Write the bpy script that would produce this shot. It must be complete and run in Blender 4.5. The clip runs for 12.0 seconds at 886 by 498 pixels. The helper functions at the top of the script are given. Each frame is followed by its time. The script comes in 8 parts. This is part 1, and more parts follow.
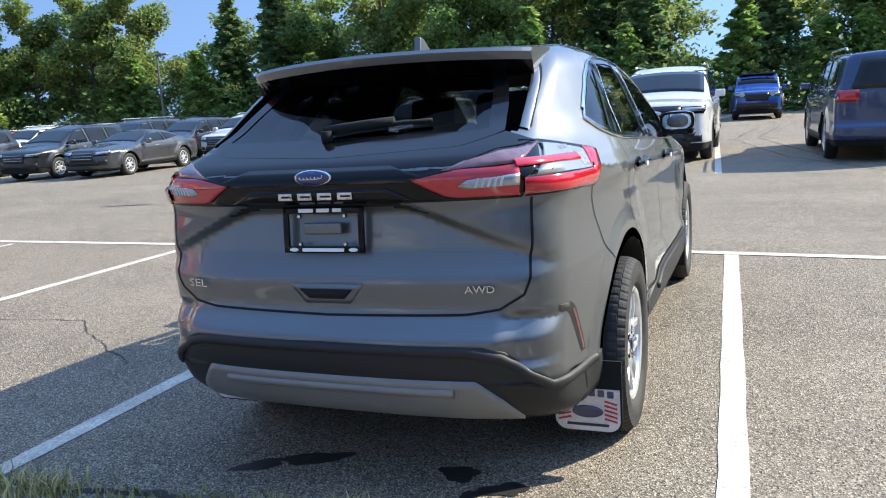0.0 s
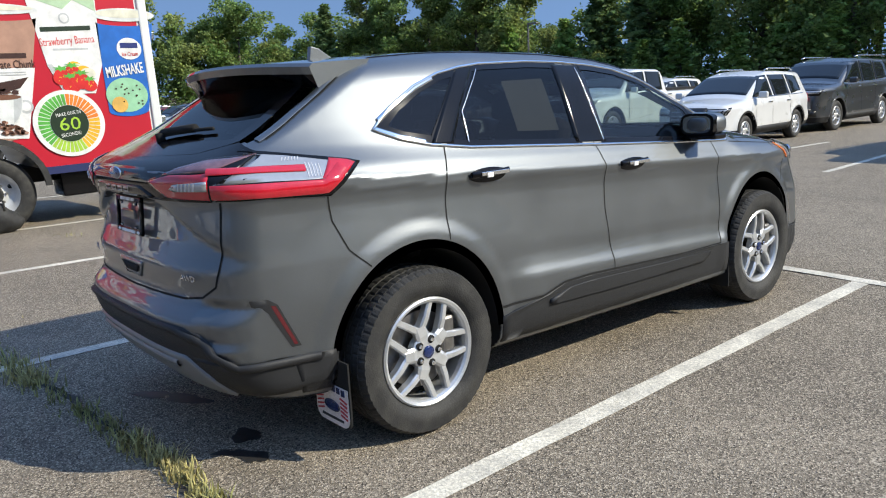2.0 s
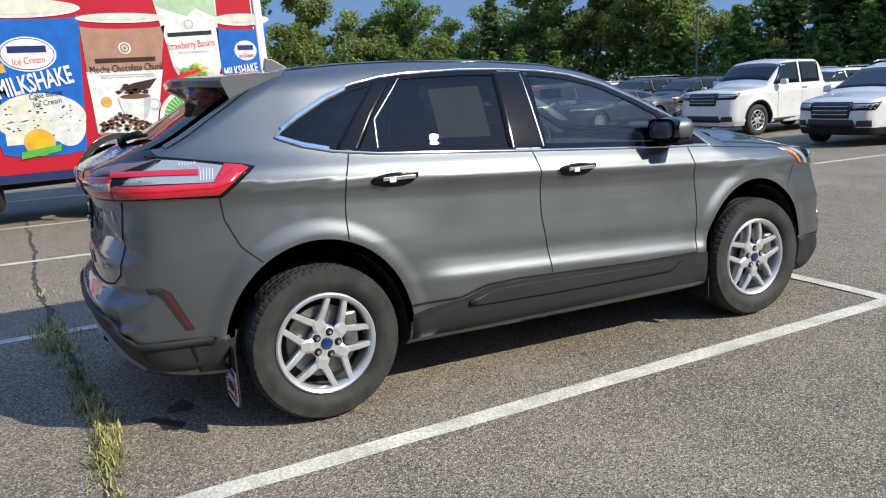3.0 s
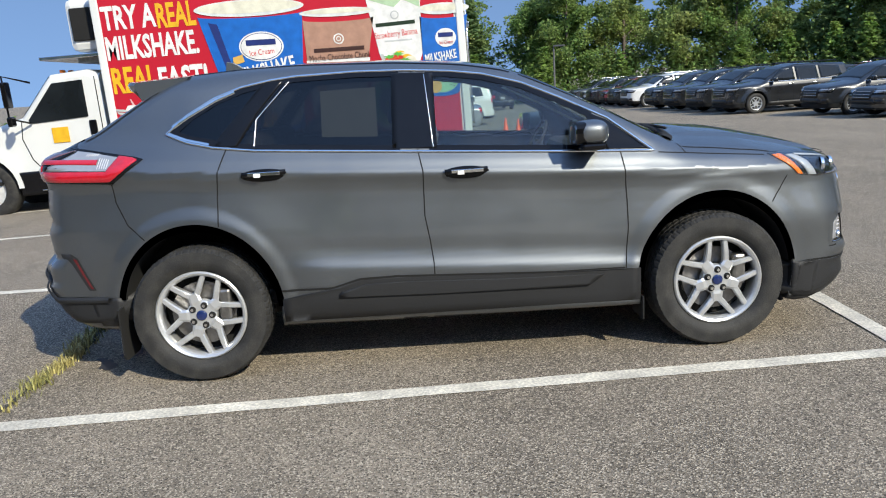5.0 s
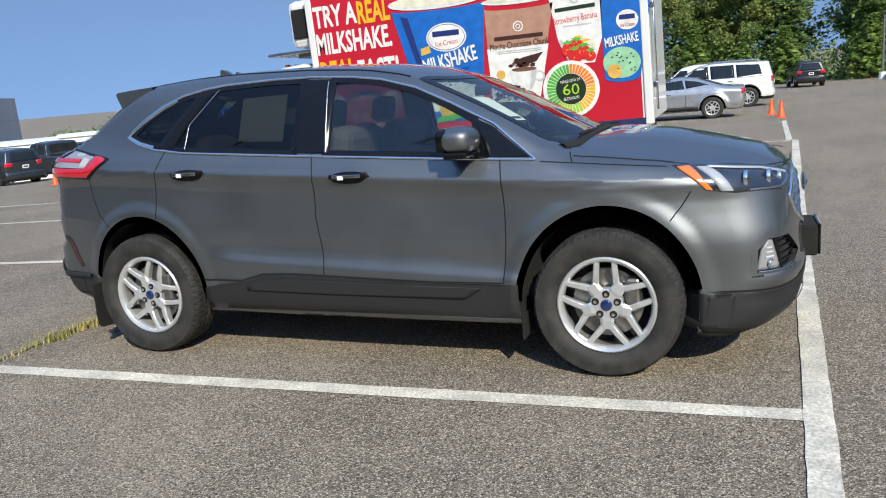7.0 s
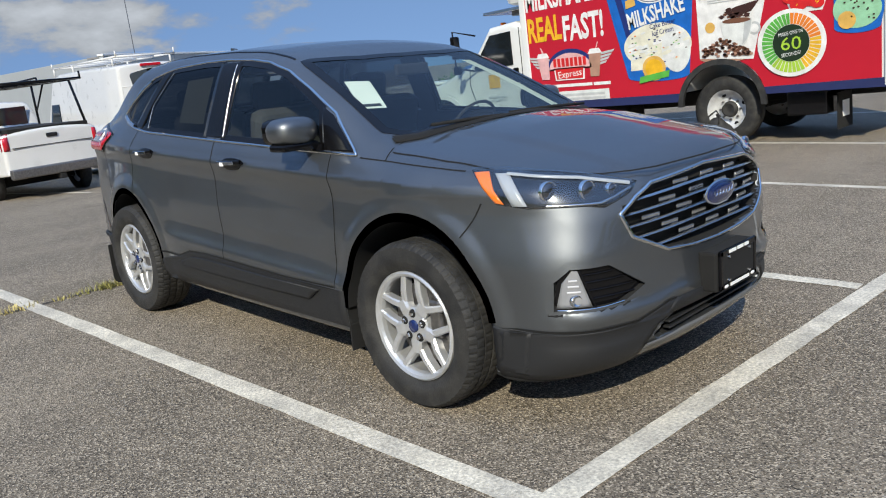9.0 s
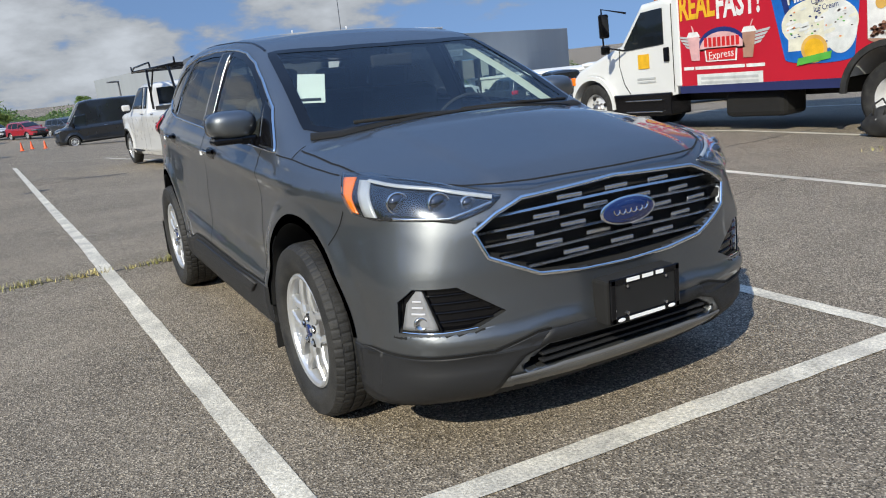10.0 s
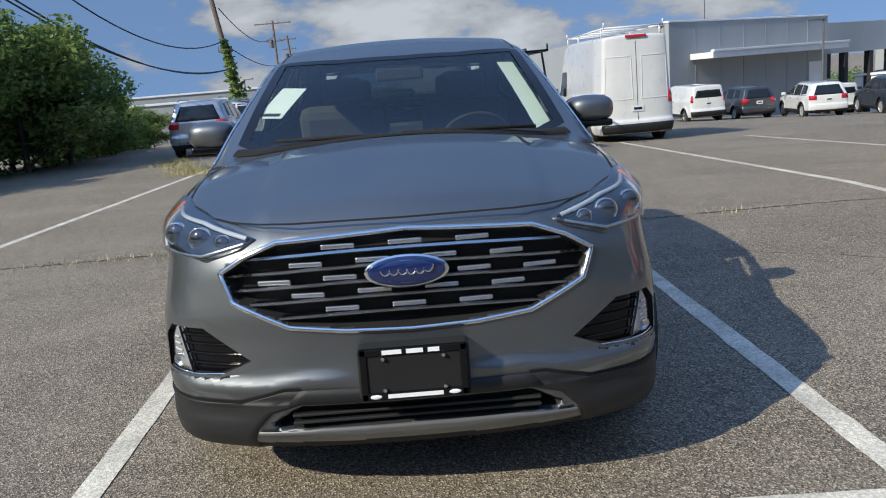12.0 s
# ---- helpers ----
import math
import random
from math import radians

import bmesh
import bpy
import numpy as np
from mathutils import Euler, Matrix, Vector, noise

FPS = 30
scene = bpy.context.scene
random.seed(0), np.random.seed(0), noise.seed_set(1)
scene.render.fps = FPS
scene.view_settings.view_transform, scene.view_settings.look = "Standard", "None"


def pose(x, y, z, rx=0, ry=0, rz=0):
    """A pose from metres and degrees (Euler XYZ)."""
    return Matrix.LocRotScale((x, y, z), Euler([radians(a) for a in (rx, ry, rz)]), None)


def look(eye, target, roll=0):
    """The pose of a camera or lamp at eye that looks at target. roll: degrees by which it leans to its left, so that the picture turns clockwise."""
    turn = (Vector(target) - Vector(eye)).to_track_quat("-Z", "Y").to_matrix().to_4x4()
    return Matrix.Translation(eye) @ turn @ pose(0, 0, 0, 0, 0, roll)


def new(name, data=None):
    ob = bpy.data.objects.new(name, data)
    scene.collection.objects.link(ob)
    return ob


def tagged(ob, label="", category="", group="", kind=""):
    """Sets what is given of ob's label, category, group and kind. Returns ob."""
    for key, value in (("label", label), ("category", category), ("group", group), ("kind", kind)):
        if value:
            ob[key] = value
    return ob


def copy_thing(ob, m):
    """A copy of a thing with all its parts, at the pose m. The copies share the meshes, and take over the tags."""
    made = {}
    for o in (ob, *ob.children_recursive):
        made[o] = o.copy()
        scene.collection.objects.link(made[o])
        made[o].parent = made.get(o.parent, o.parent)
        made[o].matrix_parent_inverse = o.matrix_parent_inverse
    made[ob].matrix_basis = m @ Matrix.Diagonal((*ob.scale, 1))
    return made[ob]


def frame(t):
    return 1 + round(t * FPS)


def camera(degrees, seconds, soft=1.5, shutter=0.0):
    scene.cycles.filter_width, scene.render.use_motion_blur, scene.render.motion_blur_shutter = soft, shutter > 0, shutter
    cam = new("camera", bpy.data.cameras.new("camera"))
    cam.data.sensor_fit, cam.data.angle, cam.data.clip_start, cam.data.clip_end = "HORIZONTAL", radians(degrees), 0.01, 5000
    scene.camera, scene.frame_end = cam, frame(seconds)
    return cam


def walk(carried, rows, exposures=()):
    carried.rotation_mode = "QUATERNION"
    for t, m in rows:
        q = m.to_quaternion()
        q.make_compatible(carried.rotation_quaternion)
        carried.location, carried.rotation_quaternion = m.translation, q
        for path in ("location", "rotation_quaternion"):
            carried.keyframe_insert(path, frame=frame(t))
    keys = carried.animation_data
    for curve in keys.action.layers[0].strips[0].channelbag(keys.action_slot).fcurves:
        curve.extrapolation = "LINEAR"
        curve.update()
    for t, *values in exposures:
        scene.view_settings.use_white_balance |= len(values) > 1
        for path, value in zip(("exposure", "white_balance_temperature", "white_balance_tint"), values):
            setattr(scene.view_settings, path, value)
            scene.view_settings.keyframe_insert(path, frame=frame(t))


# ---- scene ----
cam = camera(59.9, 12.0, soft=1.1)
PATH = [
    (0, (1.375, -4.677, 1.448), (0.632, -2.858, 1.07), -3.2),
    (0.5, (1.992, -4.557, 1.456), (1.034, -2.842, 1.078), -3.3),
    (1, (2.543, -4.236, 1.462), (1.37, -2.661, 1.083), -3.3),
    (1.5, (3.032, -3.866, 1.507), (1.681, -2.449, 1.099), -2.5),
    (2, (3.443, -3.406, 1.519), (1.932, -2.163, 1.103), -2.5),
    (2.5, (3.899, -2.968, 1.543), (2.255, -1.91, 1.121), -2.7),
    (3, (4.278, -2.462, 1.548), (2.527, -1.591, 1.13), -3.0),
    (3.2, (4.419, -2.267, 1.573), (2.631, -1.473, 1.158), -3.1),
    (4.8, (4.996, -0.455, 1.579), (3.048, -0.315, 1.149), -3.4),
    (5, (4.976, -0.212, 1.551), (3.024, -0.153, 1.121), -3.5),
    (5.5, (4.935, 0.354, 1.56), (2.987, 0.214, 1.128), -3.8),
    (6, (4.874, 0.925, 1.54), (2.95, 0.59, 1.11), -4.1),
    (6.5, (4.754, 1.488, 1.544), (2.873, 0.958, 1.118), -4.6),
    (7, (4.598, 2.04, 1.529), (2.78, 1.322, 1.104), -5.0),
    (7.2, (4.483, 2.251, 1.528), (2.696, 1.46, 1.103), -5.2),
    (8.8, (3.192, 3.708, 1.485), (1.788, 2.361, 1.022), -6.1),
    (9, (2.969, 3.845, 1.466), (1.632, 2.432, 0.999), -6.3),
    (9.5, (2.399, 4.13, 1.443), (1.257, 2.558, 0.97), -6.4),
    (10, (1.835, 4.44, 1.415), (0.919, 2.726, 0.944), -6.3),
    (10.5, (1.253, 4.602, 1.396), (0.584, 2.774, 0.937), -6.0),
    (11, (0.716, 4.728, 1.384), (0.290, 2.825, 0.942), -5.4),
    (11.5, (0.247, 4.686, 1.372), (0.041, 2.742, 0.949), -5.2),
    (12, (-0.103, 4.668, 1.367), (-0.148, 2.711, 0.957), -5.0),
]
walk(cam, [(t, look(eye, target, roll)) for t, eye, target, roll in PATH],
     [(0.0, 1.36), (1.0, 1.04), (2.0, 0.74), (3.2, 0.70), (5.5, 0.72), (7.0, 0.66), (9.0, 0.52), (10.5, 0.56), (11.3, 0.68), (12.0, 0.48)])

# ---- daylight ----
SUN = Vector((0.675, 0.482, 0.586)).normalized()
world = bpy.data.worlds.new("sky")
scene.world = world
world.use_nodes = True


def build_sky(tree):
    n, link = tree.nodes, tree.links
    n.clear()
    out, bg = n.new("ShaderNodeOutputWorld"), n.new("ShaderNodeBackground")
    sky = n.new("ShaderNodeTexSky")
    sky.sky_type, sky.sun_disc = "NISHITA", False
    sky.sun_elevation = math.asin(SUN.z)
    sky.sun_rotation = math.atan2(SUN.x, SUN.y)
    sky.air_density, sky.dust_density, sky.ozone_density = 1.0, 0.2, 3.0
    # broken cumulus bank low over the rear of the lot
    co = n.new("ShaderNodeTexCoord")
    sep = n.new("ShaderNodeSeparateXYZ")
    link.new(co.outputs["Generated"], sep.inputs[0])
    lift = n.new("ShaderNodeVectorMath")
    lift.operation = "MULTIPLY_ADD"
    lift.inputs[1].default_value, lift.inputs[2].default_value = (1, 1, 0.9), (0, 0, 0.42)
    link.new(co.outputs["Generated"], lift.inputs[0])
    unit = n.new("ShaderNodeVectorMath")
    unit.operation = "NORMALIZE"
    link.new(lift.outputs[0], unit.inputs[0])
    link.new(unit.outputs[0], sky.inputs[0])
    flat = n.new("ShaderNodeMapping")
    flat.inputs["Scale"].default_value = (3.4, 3.4, 8.0)
    flat.inputs["Location"].default_value = (3.1, 0.4, 0.2)
    link.new(co.outputs["Generated"], flat.inputs["Vector"])
    noi = n.new("ShaderNodeTexNoise")
    noi.inputs["Scale"].default_value, noi.inputs["Detail"].default_value, noi.inputs["Roughness"].default_value = 1.6, 9.0, 0.56
    link.new(flat.outputs[0], noi.inputs["Vector"])
    bank = n.new("ShaderNodeMapRange")
    bank.inputs["From Min"].default_value, bank.inputs["From Max"].default_value = -0.68, -0.9
    bank.inputs["To Min"].default_value, bank.inputs["To Max"].default_value = -0.30, 0.02
    link.new(sep.outputs["Y"], bank.inputs["Value"])
    low = n.new("ShaderNodeMapRange")
    low.inputs["From Min"].default_value, low.inputs["From Max"].default_value = 0.08, 0.5
    low.inputs["To Min"].default_value, low.inputs["To Max"].default_value = 0.03, -0.2
    link.new(sep.outputs["Z"], low.inputs["Value"])
    a, b = n.new("ShaderNodeMath"), n.new("ShaderNodeMath")
    link.new(noi.outputs["Fac"], a.inputs[0]), link.new(bank.outputs[0], a.inputs[1])
    link.new(a.outputs[0], b.inputs[0]), link.new(low.outputs[0], b.inputs[1])
    ramp = n.new("ShaderNodeMapRange")
    ramp.interpolation_type = "SMOOTHSTEP"
    ramp.inputs["From Min"].default_value, ramp.inputs["From Max"].default_value = 0.50, 0.60
    link.new(b.outputs[0], ramp.inputs["Value"])
    shade = n.new("ShaderNodeMapRange")
    shade.inputs["From Min"].default_value, shade.inputs["From Max"].default_value = 0.50, 0.70
    shade.inputs["To Min"].default_value, shade.inputs["To Max"].default_value = 2.0, 3.8
    link.new(b.outputs[0], shade.inputs["Value"])
    tint = n.new("ShaderNodeMix")
    tint.data_type = "RGBA"
    tint.blend_type = "MULTIPLY"
    tint.inputs[0].default_value = 1.0
    tint.inputs[6].default_value = (0.90, 0.97, 1.06, 1)
    link.new(shade.outputs[0], tint.inputs[7])
    mix = n.new("ShaderNodeMix")
    mix.data_type = "RGBA"
    link.new(ramp.outputs[0], mix.inputs[0]), link.new(sky.outputs[0], mix.inputs[6]), link.new(tint.outputs[2], mix.inputs[7])
    # upper sky scaled up as added fill light, the low rim scaled down
    high = n.new("ShaderNodeMapRange")
    high.interpolation_type = "SMOOTHSTEP"
    high.inputs["From Min"].default_value, high.inputs["From Max"].default_value = 0.30, 0.80
    high.inputs["To Min"].default_value, high.inputs["To Max"].default_value = 0.76, 1.75
    link.new(sep.outputs["Z"], high.inputs["Value"])
    gain = n.new("ShaderNodeVectorMath")
    gain.operation = "SCALE"
    link.new(mix.outputs[2], gain.inputs[0]), link.new(high.outputs[0], gain.inputs["Scale"])
    link.new(gain.outputs[0], bg.inputs["Color"])
    bg.inputs["Strength"].default_value = 0.15
    link.new(bg.outputs[0], out.inputs[0])


build_sky(world.node_tree)
sun = new("sun", bpy.data.lights.new("sun", "SUN"))
sun.data.energy, sun.data.angle, sun.data.color = 3.6, radians(0.53), (1.0, 0.935, 0.765)
sun.matrix_world = look((0, 0, 40), Vector((0, 0, 40)) - SUN)


# ---- materials ----
def material(name, base, rough=0.5, metal=0.0, coat=0.0, vary=0.0, scale=8.0, fine=0.0, fine_scale=120.0, bump=0.0, bump_scale=60.0, spec=0.5,
             second=None, per_object=0.0, per_island=0.0, streak=None, rough_vary=0.0):
    """Principled material with broad stains, fine grain and relief in object space."""
    m = bpy.data.materials.new(name)
    m.use_nodes = True
    n, link = m.node_tree.nodes, m.node_tree.links
    p = n["Principled BSDF"]
    p.inputs["Roughness"].default_value, p.inputs["Metallic"].default_value = rough, metal
    p.inputs["Coat Weight"].default_value, p.inputs["Coat Roughness"].default_value = coat, 0.03
    p.inputs["Specular IOR Level"].default_value = spec
    p.inputs["Base Color"].default_value = (*base, 1)
    co = n.new("ShaderNodeTexCoord")
    src = co.outputs["Object"]
    if streak:
        mp = n.new("ShaderNodeMapping")
        mp.inputs["Scale"].default_value = streak
        link.new(src, mp.inputs[0])
        src = mp.outputs[0]

    def noise_tex(s, detail=5.0):
        t = n.new("ShaderNodeTexNoise")
        t.inputs["Scale"].default_value, t.inputs["Detail"].default_value = s, detail
        link.new(src, t.inputs["Vector"])
        return t.outputs["Fac"]

    def remap(sock, a, b, c, d):
        r = n.new("ShaderNodeMapRange")
        for k, v in zip(("From Min", "From Max", "To Min", "To Max"), (a, b, c, d)):
            r.inputs[k].default_value = v
        link.new(sock, r.inputs["Value"])
        return r.outputs[0]

    col = None
    if second:
        mx = n.new("ShaderNodeMix")
        mx.data_type = "RGBA"
        mx.inputs[6].default_value, mx.inputs[7].default_value = (*base, 1), (*second, 1)
        link.new(remap(noise_tex(scale * 0.7), 0.42, 0.6, 0, 1), mx.inputs[0])
        col = mx.outputs[2]
    factors = []
    if vary:
        factors.append(remap(noise_tex(scale), 0.3, 0.7, 1 - vary, 1 + vary))
    if fine:
        factors.append(remap(noise_tex(fine_scale, 3.0), 0.3, 0.7, 1 - fine, 1 + fine))
    if per_object:
        oi = n.new("ShaderNodeObjectInfo")
        factors.append(remap(oi.outputs["Random"], 0, 1, 1 - per_object, 1 + per_object))
    if per_island:
        ge = n.new("ShaderNodeNewGeometry")
        factors.append(remap(ge.outputs["Random Per Island"], 0, 1, 1 - per_island, 1 + per_island))
    for fsock in factors:
        mx = n.new("ShaderNodeMix")
        mx.data_type, mx.blend_type = "RGBA", "MULTIPLY"
        mx.inputs[0].default_value = 1.0
        if col is None:
            mx.inputs[6].default_value = (*base, 1)
        else:
            link.new(col, mx.inputs[6])
        link.new(fsock, mx.inputs[7])
        col = mx.outputs[2]
    if col is not None:
        link.new(col, p.inputs["Base Color"])
    if rough_vary:
        link.new(remap(noise_tex(scale * 2), 0.3, 0.7, max(0, rough - rough_vary), rough + rough_vary), p.inputs["Roughness"])
    if bump:
        bn = n.new("ShaderNodeBump")
        bn.inputs["Strength"].default_value, bn.inputs["Distance"].default_value = bump, 0.01
        link.new(noise_tex(bump_scale, 4.0), bn.inputs["Height"])
        link.new(bn.outputs[0], p.inputs["Normal"])
    return m


def glass_material(name, tint, rough=0.0, ior=1.5):
    m = bpy.data.materials.new(name)
    m.use_nodes = True
    n, link = m.node_tree.nodes, m.node_tree.links
    n.clear()
    out, mix = n.new("ShaderNodeOutputMaterial"), n.new("ShaderNodeMixShader")
    tr, gl, fr = n.new("ShaderNodeBsdfTransparent"), n.new("ShaderNodeBsdfGlossy"), n.new("ShaderNodeLayerWeight")
    tr.inputs[0].default_value = (*tint, 1)
    gl.inputs["Roughness"].default_value = rough
    # gloss of a thin pane, alike from both sides
    f0 = 2 * ((ior - 1) / (ior + 1)) ** 2
    fr.inputs["Blend"].default_value = 0.5
    bend, gain = n.new("ShaderNodeMath"), n.new("ShaderNodeMath")
    bend.operation, gain.operation = "POWER", "MULTIPLY_ADD"
    bend.inputs[1].default_value, gain.inputs[1].default_value, gain.inputs[2].default_value = 5.0, 1 - f0, f0
    link.new(fr.outputs["Facing"], bend.inputs[0]), link.new(bend.outputs[0], gain.inputs[0])
    link.new(gain.outputs[0], mix.inputs[0]), link.new(tr.outputs[0], mix.inputs[1]), link.new(gl.outputs[0], mix.inputs[2])
    link.new(mix.outputs[0], out.inputs[0])
    return m


def paint_material(name, base, metal=0.6, rough=0.32, flake=0.25):
    """Clear-coated metallic car paint with fine flake sparkle and a little dust."""
    m = material(name, base, rough, metal, 1.0, vary=0.04, scale=2.0, fine=flake, fine_scale=900.0, rough_vary=0.04)
    return m


def asphalt_material(name, dark, light, speck, seams=True):
    m = bpy.data.materials.new(name)
    m.use_nodes = True
    n, link = m.node_tree.nodes, m.node_tree.links
    p = n["Principled BSDF"]
    p.inputs["Specular IOR Level"].default_value = 0.35
    co = n.new("ShaderNodeTexCoord")

    def noise_tex(s, detail, rough=0.5):
        t = n.new("ShaderNodeTexNoise")
        t.inputs["Scale"].default_value, t.inputs["Detail"].default_value, t.inputs["Roughness"].default_value = s, detail, rough
        link.new(co.outputs["Object"], t.inputs["Vector"])
        return t.outputs["Fac"]

    def remap(sock, a, b, c, d):
        r = n.new("ShaderNodeMapRange")
        for k, v in zip(("From Min", "From Max", "To Min", "To Max"), (a, b, c, d)):
            r.inputs[k].default_value = v
        link.new(sock, r.inputs["Value"])
        return r.outputs[0]

    def mixc(fac, a, b, blend="MIX"):
        mx = n.new("ShaderNodeMix")
        mx.data_type, mx.blend_type = "RGBA", blend
        for sock, v in ((mx.inputs[0], fac), (mx.inputs[6], a), (mx.inputs[7], b)):
            if isinstance(v, (float, int)):
                sock.default_value = v
            elif isinstance(v, tuple):
                sock.default_value = (*v, 1)
            else:
                link.new(v, sock)
        return mx.outputs[2]

    broad = mixc(remap(noise_tex(0.35, 6, 0.6), 0.35, 0.65, 0, 1), dark, light)
    mid = mixc(1.0, broad, remap(noise_tex(4.5, 6, 0.65), 0.25, 0.75, 0.78, 1.22), "MULTIPLY")
    vor = n.new("ShaderNodeTexVoronoi")
    vor.inputs["Scale"].default_value = 150.0
    link.new(co.outputs["Object"], vor.inputs["Vector"])
    hue = n.new("ShaderNodeSeparateColor")
    link.new(vor.outputs["Color"], hue.inputs[0])
    drag = n.new("ShaderNodeMapping")
    drag.inputs["Scale"].default_value, drag.inputs["Rotation"].default_value = (0.10, 0.9, 1.0), (0, 0, 0.12)
    link.new(co.outputs["Object"], drag.inputs["Vector"])
    rub = n.new("ShaderNodeTexNoise")
    rub.inputs["Scale"].default_value, rub.inputs["Detail"].default_value, rub.inputs["Roughness"].default_value = 1.3, 5, 0.6
    link.new(drag.outputs[0], rub.inputs["Vector"])
    mid = mixc(1.0, mid, remap(rub.outputs["Fac"], 0.34, 0.60, 0.80, 1.08), "MULTIPLY")
    mid = mixc(remap(noise_tex(1.1, 5, 0.62), 0.57, 0.74, 0, 0.55), mid, tuple(c * 0.62 for c in dark))
    stones = mixc(remap(hue.outputs[0], 0.56, 0.92, 0, 0.95), mid, speck)
    pits = mixc(remap(hue.outputs[1], 0.62, 0.94, 0, 0.95), stones, tuple(c * 0.30 for c in dark))
    link.new(pits, p.inputs["Base Color"])
    p.inputs["Roughness"].default_value = 0.88
    bn = n.new("ShaderNodeBump")
    bn.inputs["Strength"].default_value, bn.inputs["Distance"].default_value = 0.7, 0.006
    link.new(vor.outputs["Distance"], bn.inputs["Height"])
    link.new(bn.outputs[0], p.inputs["Normal"])
    return m


ASPHALT = asphalt_material("worn_asphalt", (0.162, 0.134, 0.100), (0.240, 0.200, 0.149), (0.49, 0.42, 0.32))
LINE_PAINT = material("road_paint", (0.63, 0.585, 0.485), 0.8, vary=0.16, scale=5, fine=0.3, fine_scale=70, bump=0.5, bump_scale=110, second=(0.50, 0.465, 0.39))
PAINT = paint_material("metallic_grey_paint", (0.142, 0.153, 0.164), 0.88, 0.46)
CLADDING = material("textured_black_plastic", (0.016, 0.0165, 0.018), 0.55, fine=0.2, fine_scale=400, bump=0.15, bump_scale=500, spec=0.4)
GREY_PLASTIC = material("silver_skid_plastic", (0.22, 0.22, 0.22), 0.42, 0.3, vary=0.05)
GLOSS_BLACK = material("gloss_black_trim", (0.005, 0.005, 0.006), 0.08, coat=0.1, vary=0.1, spec=0.25)
RUBBER = material("tyre_rubber", (0.015, 0.015, 0.015), 0.72, vary=0.25, scale=14, fine=0.3, fine_scale=160, bump=0.25, bump_scale=150, second=(0.028, 0.027, 0.025))
DARK = material("unlit_black_plastic", (0.006, 0.006, 0.006), 0.9, vary=0.2)
SEAM = material("panel_seam", (0.004, 0.004, 0.004), 0.9)
CHROME = material("chrome", (0.78, 0.79, 0.8), 0.08, 1.0, fine=0.03)
MIRROR = material("silvered_mirror", (0.72, 0.74, 0.75), 0.02, 1.0, fine=0.01)
SATIN_CHROME = material("satin_chrome", (0.62, 0.63, 0.64), 0.24, 1.0, vary=0.05)
ALLOY = material("painted_alloy", (0.56, 0.57, 0.58), 0.3, 0.55, coat=0.6, vary=0.05, scale=20, fine=0.06, fine_scale=300)
STEEL = material("brake_steel", (0.25, 0.24, 0.23), 0.4, 0.9, vary=0.2, scale=30)
GLASS = glass_material("clear_green_glass", (0.70, 0.79, 0.76), ior=1.52)
GLASS_TINT = glass_material("privacy_glass", (0.10, 0.108, 0.115), ior=1.36)
LENS = glass_material("lamp_lens", (0.93, 0.95, 0.96))
RED_LENS = material("red_lens", (0.46, 0.010, 0.022), 0.12, coat=1.0, vary=0.1, scale=40)
GUIDE = material("frosted_light_guide", (0.38, 0.40, 0.42), 0.3, coat=1.0, vary=0.08, scale=30)
CLEAR_LENS = material("clear_ribbed_lens", (0.36, 0.37, 0.39), 0.2, 0.4, coat=1.0, vary=0.08, scale=30)
LENS_RIB = material("pale_lens_rib", (0.50, 0.50, 0.52), 0.25, coat=1.0, vary=0.1, scale=40)
AMBER = material("amber_lens", (0.85, 0.19, 0.015), 0.15, coat=1.0, vary=0.1, scale=30)
FABRIC = material("dark_seat_fabric", (0.045, 0.044, 0.043), 0.85, fine=0.3, fine_scale=200, bump=0.3, bump_scale=300)
LINING = material("interior_lining", (0.016, 0.016, 0.017), 0.85, fine=0.2, fine_scale=150)
HEADLINER = material("pale_pillar_lining", (0.62, 0.68, 0.58), 0.85, fine=0.1)
PAPER = material("paper_label", (0.72, 0.76, 0.70), 0.7, vary=0.05)
INK = material("printed_ink", (0.02, 0.02, 0.022), 0.6)
WHITE_INK = material("white_lettering", (0.85, 0.85, 0.84), 0.5)
SMOKED_LENS = material("smoked_lamp_lens", (0.20, 0.10, 0.11), 0.12, 0.3, coat=1.0, vary=0.2, scale=30)
RED_DARK = material("dark_red_reflector", (0.09, 0.004, 0.008), 0.2, coat=1.0, vary=0.1, scale=40)
PROJECTOR = material("projector_glass", (0.10, 0.11, 0.13), 0.08, 0.8, coat=1.0)
CHIN_GREY = material("chin_blade_plastic", (0.13, 0.13, 0.13), 0.4, 0.2, vary=0.06)
LAMP_BOWL = material("lamp_reflector_bowl", (0.045, 0.048, 0.054), 0.2, 0.7, coat=1.0, vary=0.4, scale=30)
GRILLE_INSERT = material("grille_insert_metal", (0.45, 0.455, 0.465), 0.26, 0.9, vary=0.08)
GRILLE_SATIN = material("grille_satin_metal", (0.58, 0.59, 0.60), 0.18, 1.0, vary=0.06)
# white paper darkened in colour to imitate the dimness behind privacy glass
PAPER_DIM = material("window_sheet_dimmed", (0.17, 0.185, 0.175), 0.7, vary=0.08)
BLUE_BADGE = material("blue_badge_enamel", (0.008, 0.02, 0.095), 0.15, coat=1.0)
FLAP_WHITE = material("mud_flap_vinyl", (0.66, 0.6, 0.58), 0.5, vary=0.1, scale=20, fine=0.15)
FLAP_RED = material("mud_flap_red", (0.45, 0.03, 0.04), 0.5)


